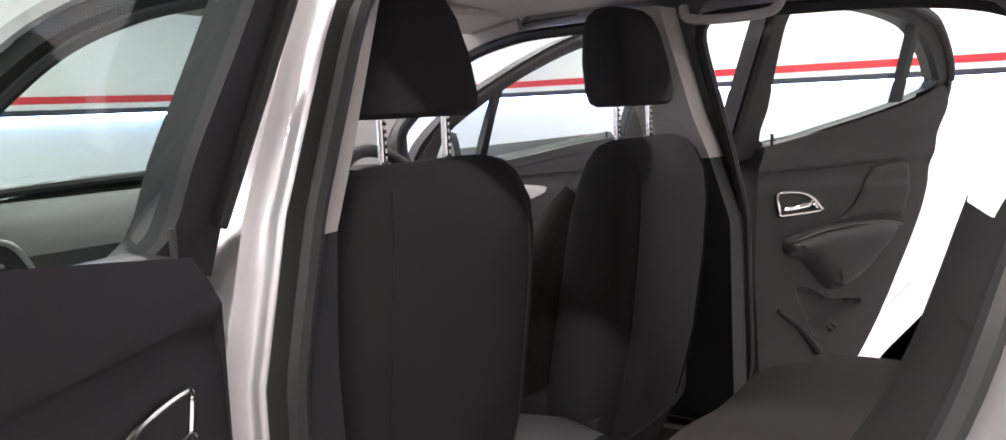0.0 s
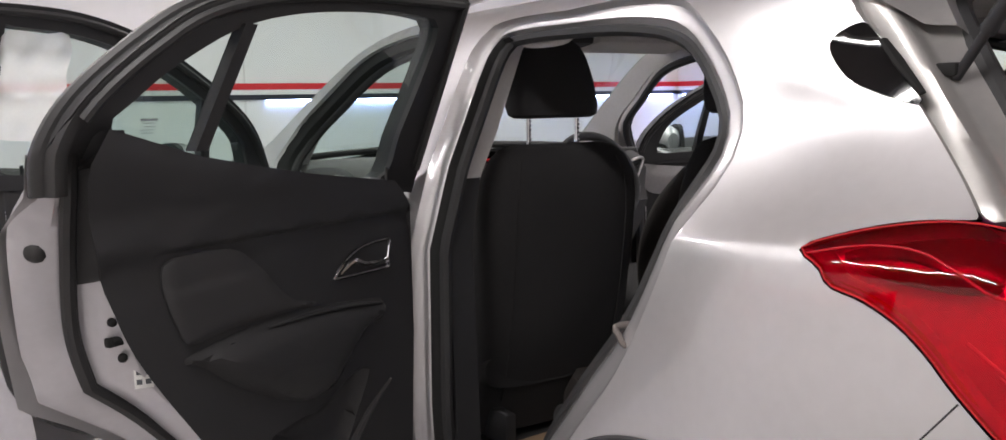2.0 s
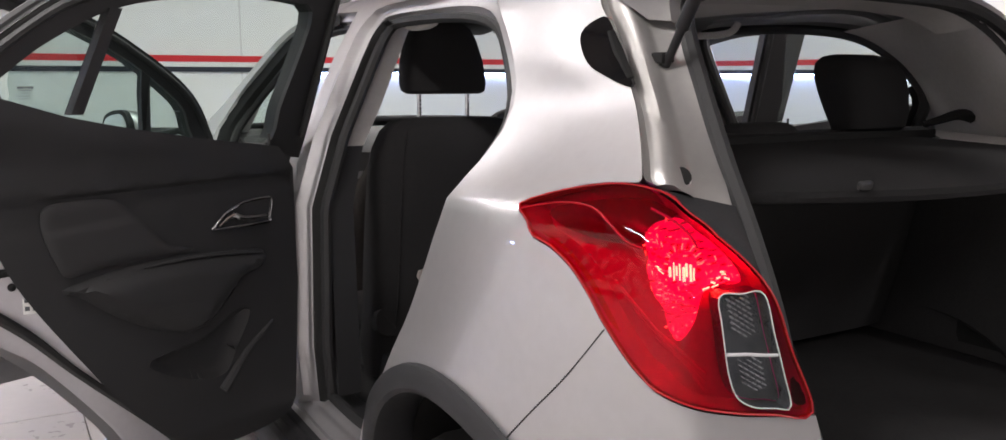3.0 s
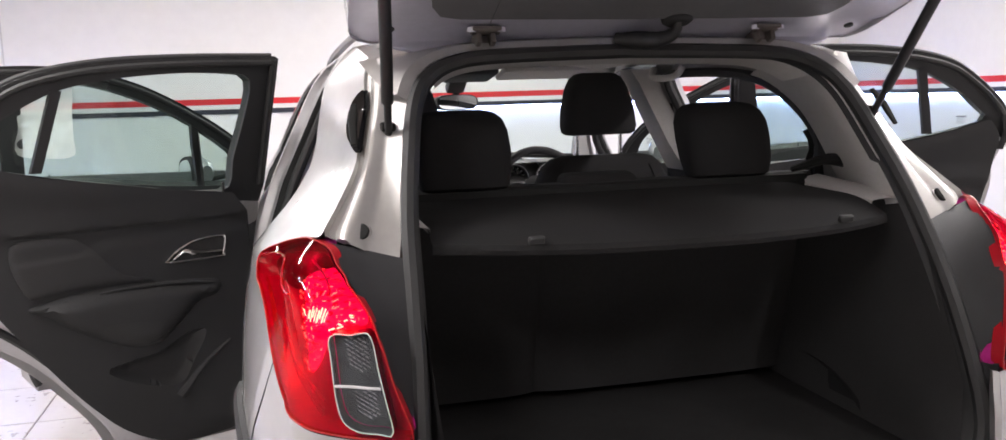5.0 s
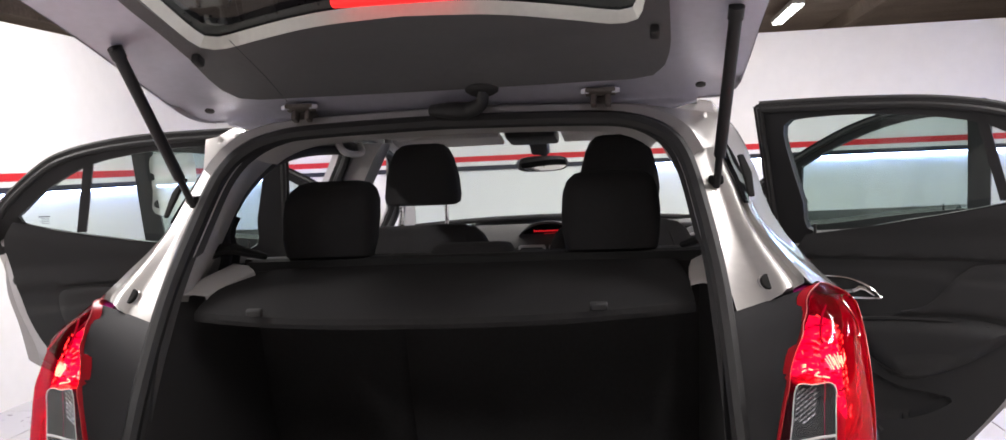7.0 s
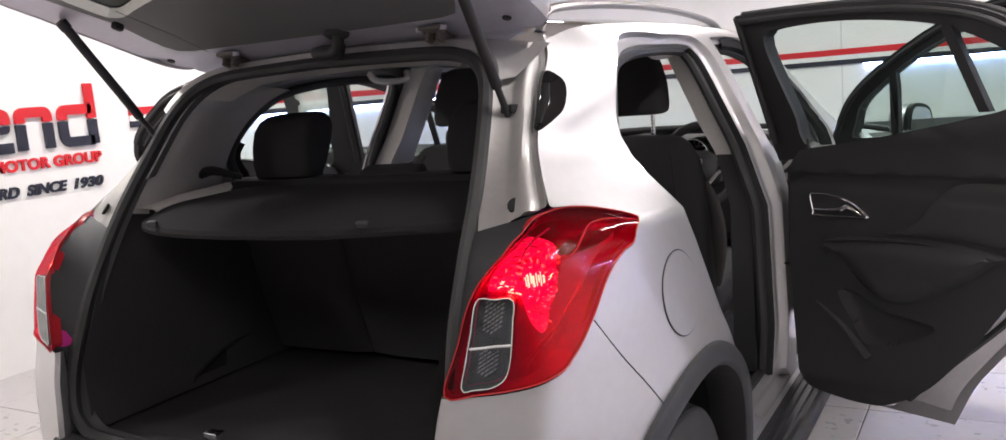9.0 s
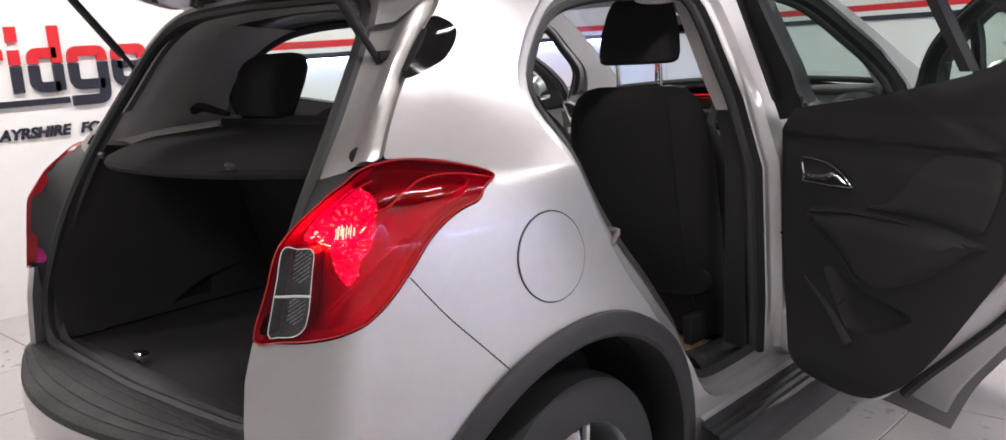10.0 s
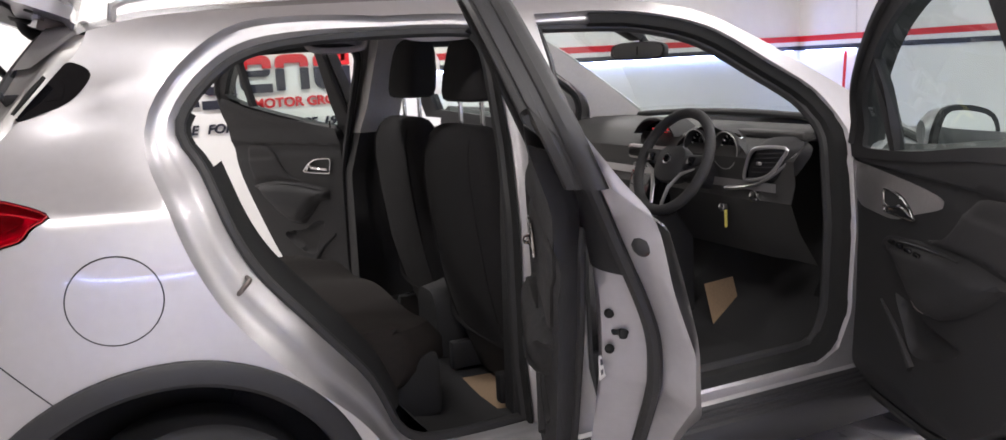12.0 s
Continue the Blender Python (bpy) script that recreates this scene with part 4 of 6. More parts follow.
        part("door_edge", loft([fo, lip, so, mid], cap=False, closed=False), DOORIN, body, "painted metal door edge")
        wave = lambda f, h: [a.lerp(b, f) + n0 * h for a, b in zip(jr, jl)]
        face = [mid, jr, wave(0.25, 0.005), wave(0.6, 0.006), jl, [a.lerp(b, 0.4) + n0 * 0.004 for a, b in zip(jl, inn)], inn]
        cut = next(i for i, p in enumerate(jl) if p.z < 1.078)
        part("latch_face", loft([r[cut:] for r in face], cap=False, closed=False), DOORIN, body, "painted metal latch face")
        part("upper_edge_cover", loft([[p + n0 * 0.003 for p in r[:cut + 1]] for r in face], cap=False, closed=False), TRIM, body, "black plastic edge cover")
        part("edge_seal", tube([a.lerp(b, 0.5) + n0 * 0.006 for a, b in zip(so, jr)], 0.0145, 8), SEAL, body, "black rubber edge seal")

    # black sash of the window
    def sash(u, z):
        return P(u, (0.032 if front else 0.0) + lean(z), z)
    so = shrink(skin, 0.0)
    if front:
        frame_loop = [(1.10, 1.15)] + [p for p in so if p[1] > 1.20 or (p[0] < 0.1 and p[1] > 1.11)] + [(0.05, 1.07), (0.3, 1.085), (0.5, 1.10), (0.75, 1.13)]
    else:
        frame_loop = [p for p in shrink(skin, 0.010) if p[1] > 1.25 or (p[0] < 0.03 and p[1] > 1.15)] + [(0.03, 1.14), (0.45, 1.19), (0.70, 1.24), (0.88, 1.27), (0.93, 1.29)]
    win2 = line2(win, 70, True)
    part("window_frame", sheet(frame_loop, [win2], sash, 0.05, lambda u, z: tuple(P(0, 0.070 if front else 0.055 * (1.0 if u < 0.8 else min(1.0, max(0.06, (z - 1.25) / 0.10))), 0) - P(0, 0, 0))), TRIM, body, "black window frame")
    if not front:
        arc = [i for i in range(len(skin)) if skin[i][1] > 1.215 and skin[i][0] > 0.01]
        rings = []
        for d, w in ((0.030, -0.012), (0.008, -0.010), (0.0, 0.0), (-0.002, 0.014), (0.004, 0.026), (0.012, 0.030), (0.014, 0.036), (0.010, 0.042), (0.014, 0.056), (0.026, 0.060), (0.036, 0.056)):
            sh = shrink(skin, d)
            rings.append(smooth_line([P(sh[i][0], w + lean(sh[i][1]), sh[i][1]) for i in arc], 60))
        part("frame_rim", loft(rings, cap=False, closed=False), SEAL, body, "rounded black frame rim")
    tops = [(u, z) for u, z in shrink(frame_loop, 0.020) if z > belt(u) + 0.01]
    part("frame_seal", tube([P(u, (0.104 if front else 0.060) + lean(z), z) for u, z in tops], 0.013, 8, flat=0.8), SEAL, body)
    # inner trim: upper pad above a crease, cloth insert, armrest bowl, map pocket below it
    hu, hz = handle_at
    ku = 1.15 if front else 1.0

    def at(pts):
        return [(hu + (u - 0.265) * ku, hz + z - 1.010) for u, z in pts]
    bowl = line2(at([(0.20, 0.905), (0.30, 0.920), (0.42, 0.930), (0.60, 0.926), (0.76, 0.898), (0.715, 0.872), (0.66, 0.828), (0.58, 0.778), (0.50, 0.742), (0.445, 0.728), (0.385, 0.738), (0.325, 0.792), (0.27, 0.842), (0.205, 0.862)]), 70, True)
    mouth = line2(at([(0.25, 0.745), (0.30, 0.65), (0.345, 0.59), (0.46, 0.61), (0.56, 0.67), (0.50, 0.69), (0.40, 0.705), (0.31, 0.75)]), 40, True)
    insert = line2(at([(0.404, 0.936), (0.478, 0.957), (0.523, 0.992), (0.563, 1.040), (0.591, 1.066), (0.63, 1.088), (0.715, 1.094), (0.786, 1.083), (0.79, 1.02), (0.772, 0.967), (0.745, 0.925), (0.66, 0.934), (0.54, 0.938)]), 60, True)

    def depth_in(p, loop, soft):
        """0 outside the loop, rising smoothly to 1 within soft metres of its edge."""
        if not inside(p, loop):
            return 0.0
        d = min((p[0] - q[0]) ** 2 + (p[1] - q[1]) ** 2 for q in loop) ** 0.5
        t = min(1.0, d / soft)
        return t * (2 - t)

    def relief(u, z):
        w = 0.085 + 0.8 * lean(z)
        b = belt(u)
        t = min(1.0, max(0.0, (b - z) / 0.05))
        w += 0.012 * math.sin(t * math.pi / 2)
        # groove under the upper pad, closing at a second line below it
        c1 = hz + 0.100
        c2 = hz + interp((u - hu) / ku + 0.265, [0.1, 0.37, 0.51, 0.60, 0.80], [0.064, 0.058, 0.053, 0.030, 0.020])
        if z < c1:
            w -= 0.013 * min(1.0, (c1 - z) / 0.008)
        if z < c2:
            w += 0.006 * min(1.0, (c2 - z) / 0.006)
        w += 0.042 * depth_in((u, z), bowl, 0.05)
        w -= 0.024 * depth_in((u, z), mouth, 0.03)
        e = min(1.0, max(0, z - (0.345 if front else 0.395)) / 0.05)
        return w - 0.02 * (1 - e)

    bmt = sheet(trim, [], lambda u, z: P(u, relief(u, z), z), 0.019, None, [bowl + bowl[:1], shrink(bowl, 0.012) + shrink(bowl, 0.012)[:1], mouth + mouth[:1]] + [[(u, hz + dz) for u in np.arange(0.13, 0.80, 0.03)] for dz in (0.102, 0.091)])
    part("door_trim", bmt, TRIM, body, "charcoal moulded door trim")
    # the trim's rear side is undercut towards the metal edge
    turned = [min(1.0, max(0.0, (u - 0.35) / 0.25)) for u, z in trim]
    slim, wide = shrink(trim, 0.070), shrink(trim, -0.008)
    under = [P(b[0] + (a[0] - b[0]) * k, 0.022 + 0.022 * k, b[1] + (a[1] - b[1]) * k) for a, b, k in zip(slim, wide, turned)]
    part("trim_rim", ribbon([P(u, relief(u, z), z) for u, z in trim], [P(u, 0.035 if front else 0.022, z) for u, z in shrink(trim, -0.02)], 90, 0, True), TRIM, body) if front else part("trim_rim", ribbon([P(u, relief(u, z), z) for u, z in trim], under, 90, 0, True), TRIM, body)
    part("trim_seal", tube([P(u, 0.055, z) for u, z in shrink(trim, -0.028) if z < belt(u)] if front else [p for p in under if p.z < 1.15], 0.016 if front else 0.011, 8), SEAL, body)
    part("cloth_insert", sheet(insert, [], lambda u, z: P(u, relief(u, z) + 0.006 + 0.007 * depth_in((u, z), insert, 0.025), z), 0.010, lambda u, z: tuple(P(0, -0.02, 0) - P(0, 0, 0))), TRIM2, body, "soft grey cloth insert")
    # pull slot along the top of the armrest
    sl = at([(0.215, 0.900), (0.33, 0.916), (0.434, 0.921), (0.50, 0.921), (0.566, 0.918)])
    slot = smooth_line([P(u, relief(u, z) + 0.001, z) for u, z in sl], 24)
    part("pull_slot", tube(slot, [0.003 + 0.010 * math.sin(math.pi * (i / 23) ** 0.7) for i in range(24)], 8, flat=0.5), SEAL, body)
    # ridge beside the pocket, and the pocket's edge
    rd = smooth_line([P(u, relief(u, z) + 0.002, z) for u, z in at([(0.175, 0.70), (0.22, 0.67), (0.268, 0.635), (0.32, 0.58), (0.350, 0.548)])], 16)
    part("pocket_ridge", tube(rd, [0.005 + 0.010 * i / 15 for i in range(16)], 8), TRIM2, body)
    rd = smooth_line([P(u, relief(u, z) + 0.002, z) for u, z in at([(0.29, 0.825), (0.34, 0.78), (0.40, 0.752), (0.44, 0.745)])], 16)
    part("pocket_edge", tube(rd, 0.003, 6), SATIN if front else TRIM2, body)
    # dark sheet laid on the armrest bowl as the shade of a recess
    rec = line2(at([(0.40, 0.806), (0.47, 0.818), (0.555, 0.822), (0.572, 0.800), (0.53, 0.765), (0.47, 0.742), (0.425, 0.745), (0.41, 0.775)]), 34, True)
    part("pocket_recess", sheet(rec, [], lambda u, z: P(u, relief(u, z) + 0.003, z), 0.02), SEAL, body, "dark recess below the armrest")
    # handle: chrome ring, dark cup, lever
    ring = line2([(hu - 0.095, hz + 0.028), (hu - 0.085, hz - 0.020), (hu - 0.078, hz - 0.030), (hu + 0.085, hz - 0.030), (hu + 0.090, hz - 0.022), (hu + 0.055, hz + 0.008), (hu + 0.0, hz + 0.030), (hu - 0.075, hz + 0.036)], 48, True)
    w0 = lambda u, z: relief(u, z)
    part("handle_cup", sheet(ring, [], lambda u, z: P(u, w0(hu, hz) + 0.002, z), 0.03), SEAL, body)
    part("handle_ring", tube([P(u, w0(hu, hz) + 0.006, z) for u, z in ring], 0.0042, 8, True), CHROME, body, "chrome handle surround")
    lev = smooth_line([P(hu - 0.078, w0(hu, hz) + 0.012, hz - 0.012), P(hu - 0.03, w0(hu, hz) + 0.020, hz - 0.010), P(hu + 0.015, w0(hu, hz) + 0.020, hz - 0.006), P(hu + 0.04, w0(hu, hz) + 0.016, hz + 0.002), P(hu + 0.075, w0(hu, hz) + 0.006, hz - 0.022)], 20)
    part("handle_lever", tube(lev, [0.006, 0.007, 0.007, 0.007, 0.007, 0.007, 0.007, 0.007, 0.007, 0.007, 0.008, 0.008, 0.008, 0.008, 0.007, 0.006, 0.005, 0.005, 0.004, 0.004], 8), CHROME, body, "chrome door lever")
    if front:
        blade = line2([(0.035, 1.062), (0.15, 1.054), (0.265, 1.046), (0.472, 1.031), (0.620, 1.010), (0.600, 0.985), (0.477, 0.952), (0.345, 0.916), (0.20, 0.918), (0.107, 0.929), (0.06, 0.985)], 44, True)
        cup = shrink(ring, -0.004)
        part("trim_blade", sheet(blade, [cup], lambda u, z: P(u, relief(u, z) + 0.004, z), 0.03), SATIN, body, "satin silver trim blade")
        sw = [rbox((0.010, 0.032, 0.012), 0.003, 1) for _ in range(4)]
        for i, b in enumerate(sw):
            m = Matrix.Translation(P(0.40 + i * 0.05, relief(0.45, hz - 0.105) + 0.010, hz - 0.100 - i * 0.003)) @ Euler((0, 0, math.atan2((P(1, 0, 0) - P(0, 0, 0)).y, (P(1, 0, 0) - P(0, 0, 0)).x) - math.pi / 2)).to_matrix().to_4x4()
            part("window_switch", moved(b, m), GLOSS, body)
    # lock pin, glass, divider
    lu = 0.16 if not front else 0.93
    part("lock_pin", tube([P(lu, 0.085, belt(lu) - 0.005), P(lu, 0.085, belt(lu) + 0.028)], 0.0045, 8), SEAL, body)
    gl = part("door_glass", sheet(shrink(win2, -0.012), [], lambda u, z: P(u, (0.085 if front else 0.040) + lean(z), z), 0.08), SIDEGLASS, body, "pale green door glass")
    gl.visible_shadow = False
    (d0, e0), (d1, e1) = div
    hw = 0.014 if not front else 0.015
    bar = [(d0 - hw, e0), (d0 + hw, e0), (d1 + hw, e1), (d1 - hw, e1)]
    part("window_divider", sheet(bar, [], lambda u, z: P(u, (0.096 if front else 0.066) + lean(z), z), 0.04, lambda u, z: tuple(P(0, -0.03, 0) - P(0, 0, 0))), TRIM, body)
    # glass mark: rows of small bars that cannot be read
    mu, mz = (0.80, 1.345) if not front else (0.20, 1.235)
    marks = []
    for r in range(5):
        n = 5 if r == 0 else 1
        for k in range(n):
            w = (0.0045 + 0.002 * (k % 2)) if r == 0 else 0.030 - 0.004 * (r % 3)
            uu = mu + (k * 0.0072 if r == 0 else w / 2)
            b = rbox((w, 0.0008, 0.0045 if r == 0 else 0.0014), 0, 1)
            d = P(1, 0, 0) - P(0, 0, 0)
            z = mz - r * 0.0058
            marks.append(moved(b, Matrix.Translation(P(uu, (0.089 if front else 0.044) + lean(z), z)) @ Euler((0, 0, math.atan2(d.y, d.x))).to_matrix().to_4x4()))
    part("glass_mark", join(*marks), GREYPRINT, body)
    # latch, holes and sticker on the trailing edge
    d = P(1, 0, 0) - P(0, 0, 0)
    rz = math.atan2(d.y, d.x)
    T0 = lambda u, w, z: Matrix.Translation(P(u, w, z)) @ Euler((0, 0, rz)).to_matrix().to_4x4()
    eu, ez = (0.821, 0.938) if not front else (1.0, 0.90)
    base = -0.014 if not front else 0.022
    part("latch", moved(join(rbox((0.060, 0.016, 0.018), 0.005, 2, (0.006, 0.010, 0)), rbox((0.026, 0.022, 0.034), 0.006, 2, (-0.020, 0.010, 0.002)), rbox((0.020, 0.030, 0.008), 0.002, 1, (0.018, 0.006, 0.002))), T0(eu - 0.006, base - 0.004, ez)), GRIP, body, "dark steel door latch")
    for u, w, z in (((0.982, base - 0.001, 0.940), (1.010, base - 0.001, 0.944), (0.990, base - 0.001, 0.864)) if front else ((0.837, -0.005, 0.976), (0.841, -0.040, 0.978), (0.820, -0.006, 0.904))):
        part("screw_hole", moved(ball(0.0095), T0(u, w, z)), GRIP, body)
    part("grommet", moved(ball(0.015 if front else 0.023), (T0(1.10, base - 0.034, 1.082) if front else T0(0.939, -0.054, 1.121))), SEAL, body)
    part("tyre_card", moved(rbox((0.034, 0.002, 0.046), 0, 1), T0(eu - (0.052 if front else 0.036), (base + 0.040) if front else 0.002, ez - 0.078) @ Euler((0, 0, 0 if front else -0.6)).to_matrix().to_4x4()), CARD, body, "small white pressure sticker")
    part("card_print", moved(join(rbox((0.010, 0.003, 0.012), 0, 1, (-0.008, 0, 0.010)), rbox((0.010, 0.003, 0.012), 0, 1, (0.008, 0, 0.010)), rbox((0.010, 0.003, 0.010), 0, 1, (-0.008, 0, -0.010)), rbox((0.010, 0.003, 0.010), 0, 1, (0.008, 0, -0.010))), T0(eu - (0.052 if front else 0.036), (base + 0.040) if front else 0.002, ez - 0.078) @ Euler((0, 0, 0 if front else -0.6)).to_matrix().to_4x4()), GREYPRINT, body)
    if not front:
        part("check_strap", tube([P(0.10, 0.06, 0.805), Vector((sd * 0.835, 0.925, 0.803)), Vector((sd * 0.80, 0.94, 0.803))], 0.005, 6), STEEL, body)
        part("check_box", join(rbox((0.030, 0.020, 0.030), 0.005, 2, (sd * 0.828, 0.924, 0.803)), disc(0.009, 0.014, (sd * 0.838, 0.912, 0.808), "y", 10), disc(0.006, 0.016, (sd * 0.820, 0.912, 0.797), "y", 8)), RUST, body, "rusty brown check strap bracket")
    else:
        rows = []
        for w, k in ((-0.02, 0.5), (-0.05, 0.85), (-0.11, 1.0), (-0.17, 0.97), (-0.215, 0.8), (-0.235, 0.45)):
            rows.append([P(0.26 + 0.055 * k * math.cos(a), w, 1.158 + 0.076 * k * math.sin(a)) for a in np.linspace(0, 2 * math.pi, 20, False)])
        part("door_mirror", loft(rows), PAINT, body, "silver door mirror with dark back")
        ov = line2([(-0.050, 1.100), (-0.190, 1.095), (-0.212, 1.135), (-0.192, 1.200), (-0.10, 1.222), (-0.058, 1.200)], 30, True)
        part("mirror_surround", sheet(shrink(ov, -0.016), [], lambda w, z: P(0.318, w, z), 0.04, lambda w, z: tuple(P(-0.02, 0, 0) - P(0, 0, 0))), TRIM, body)
        part("mirror_glass", sheet(ov, [], lambda w, z: P(0.322, w, z), 0.05), MIRROR, body)
    return P


for sd in (1, -1):
    build_door(sd, "rear_door")
    build_door(sd, "front_door")

# creased plastic film clinging to the front door window on the passenger side
PF = door_frame(-1, 0.86, 2.18, 66)
flm = finish("plastic_film", sheet(line2([(0.845, 1.285), (0.855, 1.40), (0.862, 1.552), (0.94, 1.556), (1.04, 1.552), (1.045, 1.40), (1.05, 1.30), (0.95, 1.278)], 40, True), [], lambda u, z: PF(u, 0.108 + lean(z) + 0.008 * math.sin(z * 55) + 0.004 * math.sin(u * 70 + z * 30), z), 0.012), FILM)
tagged(flm, "creased translucent white plastic film on a door window", "plastic film")

# ---- tailgate, raised -----------------------------------------------------------
GA = radians(20)


def G(x, v, h=0.0):
    return Vector((x, -0.16 - v * math.cos(GA) + h * math.sin(GA), 1.585 + v * math.sin(GA) + h * math.cos(GA)))


GATE = line2([(0.60, -0.01), (0.635, 0.03), (0.645, 0.15), (0.655, 0.40), (0.675, 0.62), (0.70, 0.74), (0.70, 0.92), (0.62, 1.0), (0.3, 1.03), (0.0, 1.035)], 40)
GATE = GATE + [(-x, v) for x, v in GATE[-2::-1]] + [(-0.3, -0.015), (0.3, -0.015)]
WIN = line2([(0.0, 0.455), (0.16, 0.44), (0.297, 0.402), (0.375, 0.375), (0.41, 0.375), (0.428, 0.405), (0.44, 0.55), (0.44, 0.66), (0.40, 0.69), (0.0, 0.71)], 34)
WIN = WIN + [(-x, v) for x, v in WIN[-2:0:-1]]
TRIMG = line2([(0.0, 0.125), (0.30, 0.128), (0.43, 0.132), (0.470, 0.165), (0.484, 0.24), (0.482, 0.33), (0.475, 0.50), (0.48, 0.74), (0.48, 0.93), (0.44, 0.965), (0.0, 0.98)], 40)
TRIMG = TRIMG + [(-x, v) for x, v in TRIMG[-2:0:-1]]


def gate_out(x, v):
    return G(x, v, 0.075 - 0.02 * abs(x / 0.65) ** 3 - (0.03 if v < 0.02 else 0))


gate = part("tailgate", sheet(GATE, [shrink(WIN, -0.020)], gate_out, 0.08), PAINT, car, "raised silver tailgate with a tinted window")
part("gate_inner_panel", sheet(shrink(GATE, 0.004), [TRIMG], lambda x, v: G(x, v, 0.012 * math.sin(min(1, max(0, v) / 0.11) * math.pi) - 0.006 * math.sin(abs(x) * 9)), 0.06), INNER, gate, "lilac grey painted inner panel")
part("gate_rim", ribbon([gate_out(x, v) for x, v in GATE], [G(x, v, 0.0) for x, v in shrink(GATE, 0.004)], 150, 0, True), PAINT, gate)
part("gate_trim", sheet(TRIMG, [WIN], lambda x, v: G(x, v, -0.014 + 0.02 * max(0, 1 - abs(v - 0.3) / 0.25)), 0.05, lambda x, v: (0, 0, 0.02)), GATETRIM, gate, "charcoal tailgate trim panel")
wg = part("gate_glass", sheet(shrink(WIN, -0.01), [], lambda x, v: G(x, v, 0.016), 0.1), TINT, gate, "dark tailgate glass with water drops")
wg.visible_shadow = False
rng = random.Random(4)
drops = []
for _ in range(150):
    x, v = rng.uniform(-0.46, 0.46), rng.uniform(0.42, 0.68)
    if inside((x, v), WIN):
        r = rng.uniform(0.0015, 0.004)
        b = bmesh.new()
        bmesh.ops.create_icosphere(b, subdivisions=1, radius=r)
        drops.append(moved(b, Matrix.Translation(G(x, v, 0.020))))
tagged(part("water_drops", join(*drops), DROPS, gate), kind="stuff")
wb = ribbon([G(x, v, 0.013) for x, v in shrink(WIN, 0.010)], [G(x, v, -0.010) for x, v in WIN], 80, 0, True)
part("window_reveal", wb, REVEAL, gate, "pale window reveal")
part("gate_lip", loft([[G(x, v, h * min(1.0, (0.56 - abs(x)) / 0.12)) for x in np.linspace(-0.55, 0.55, 41)] for v, h in ((0.004, 0.0), (-0.006, -0.008), (-0.012, -0.020), (-0.012, -0.030), (-0.020, -0.031))], cap=False, closed=False), INNER, gate, "painted lower lip of the tailgate")
part("spoiler", loft([[G(x, -0.02 + d, h) for d, h in ((0.0, 0.075), (0.10, 0.105), (0.18, 0.10), (0.20, 0.085), (0.10, 0.07))] for x in np.linspace(-0.60, 0.60, 9)], cap=True), PAINT, gate)
part("trim_split", tube([G(-0.345, 0.128, -0.016), G(-0.345, 0.25, -0.012), G(-0.345, 0.42, -0.016)], 0.0007, 5), SEAL, gate)
for sd in (1, -1):
    part("trim_clip", rbox((0.018, 0.03, 0.02), 0.005, 2, tuple(G(sd * 0.452, 0.335, -0.010)), (-20, 0, 0)), SEAL, gate)
    gp = part("gate_plug", disc(0.011, 0.006, (0, 0, 0), "z", 18, 0.002), SEAL, gate)
    gp.matrix_basis = Matrix.Translation(G(sd * 0.552, 0.080, -0.006)) @ Euler((-GA, 0, 0)).to_matrix().to_4x4()
    hx = sd * 0.34
    hinge = part("gate_hinge", join(rbox((0.012, 0.085, 0.034), 0.003, 2, tuple(G(hx - 0.016, 0.022, -0.014)), (-20, 0, 0)), rbox((0.012, 0.085, 0.034), 0.003, 2, tuple(G(hx + 0.016, 0.022, -0.014)), (-20, 0, 0)),
                                    rbox((0.066, 0.030, 0.010), 0.003, 2, tuple(G(hx, 0.066, -0.004)), (-20, 0, 0)), rbox((0.030, 0.012, 0.022), 0.003, 1, tuple(G(hx, 0.034, -0.012)), (-20, 0, 0))), HINGE, gate, "brownish steel tailgate hinge")
    part("hinge_pin", tube([G(hx - 0.026, 0.012, -0.022), G(hx + 0.026, 0.012, -0.022)], 0.006, 8), HINGE, hinge)
    for k in (-1, 1):
        part("hinge_bolt", disc(0.010, 0.010, tuple(G(hx + k * 0.033, 0.070, -0.004)), "z", 6), INNER, hinge)
    # gas strut
    a, b = Vector((sd * 0.572, -0.305, 1.392)), G(sd * 0.595, 0.392, -0.008)
    st = part("gas_strut", tube([a.lerp(b, 0.20), a.lerp(b, 1.0)], 0.0125, 12), STEEL, car, "black gas strut holding the tailgate")
    part("strut_rod", tube([a.lerp(b, 0.0), a.lerp(b, 0.24)], 0.008, 10), STEEL, st)
    part("strut_collar", tube([a.lerp(b, 0.96), a.lerp(b, 1.02)], 0.015, 12), STEEL, st)
    part("strut_bracket", join(rbox((0.045, 0.02, 0.075), 0.006, 2, (sd * 0.572, -0.268, 1.392), (-35, 0, 0)), rbox((0.03, 0.035, 0.02), 0.005, 2, (sd * 0.572, -0.295, 1.405)), disc(0.010, 0.03, (sd * 0.572, -0.295, 1.375), "x", 12)), GRIP, st, "black strut bracket")
    part("bump_stop", tube([(sd * 0.632, -0.222, 1.452), (sd * 0.640, -0.255, 1.418), (sd * 0.643, -0.298, 1.370)], [0.008, 0.011, 0.007], 8, flat=0.6), GRIP, car, "black rubber bump stop")
boot = smooth_line([G(-0.035, 0.045, -0.02), G(0.01, 0.065, -0.03), G(0.055, 0.075, -0.035), G(0.085, 0.10, -0.03), G(0.09, 0.12, -0.01)], 24)
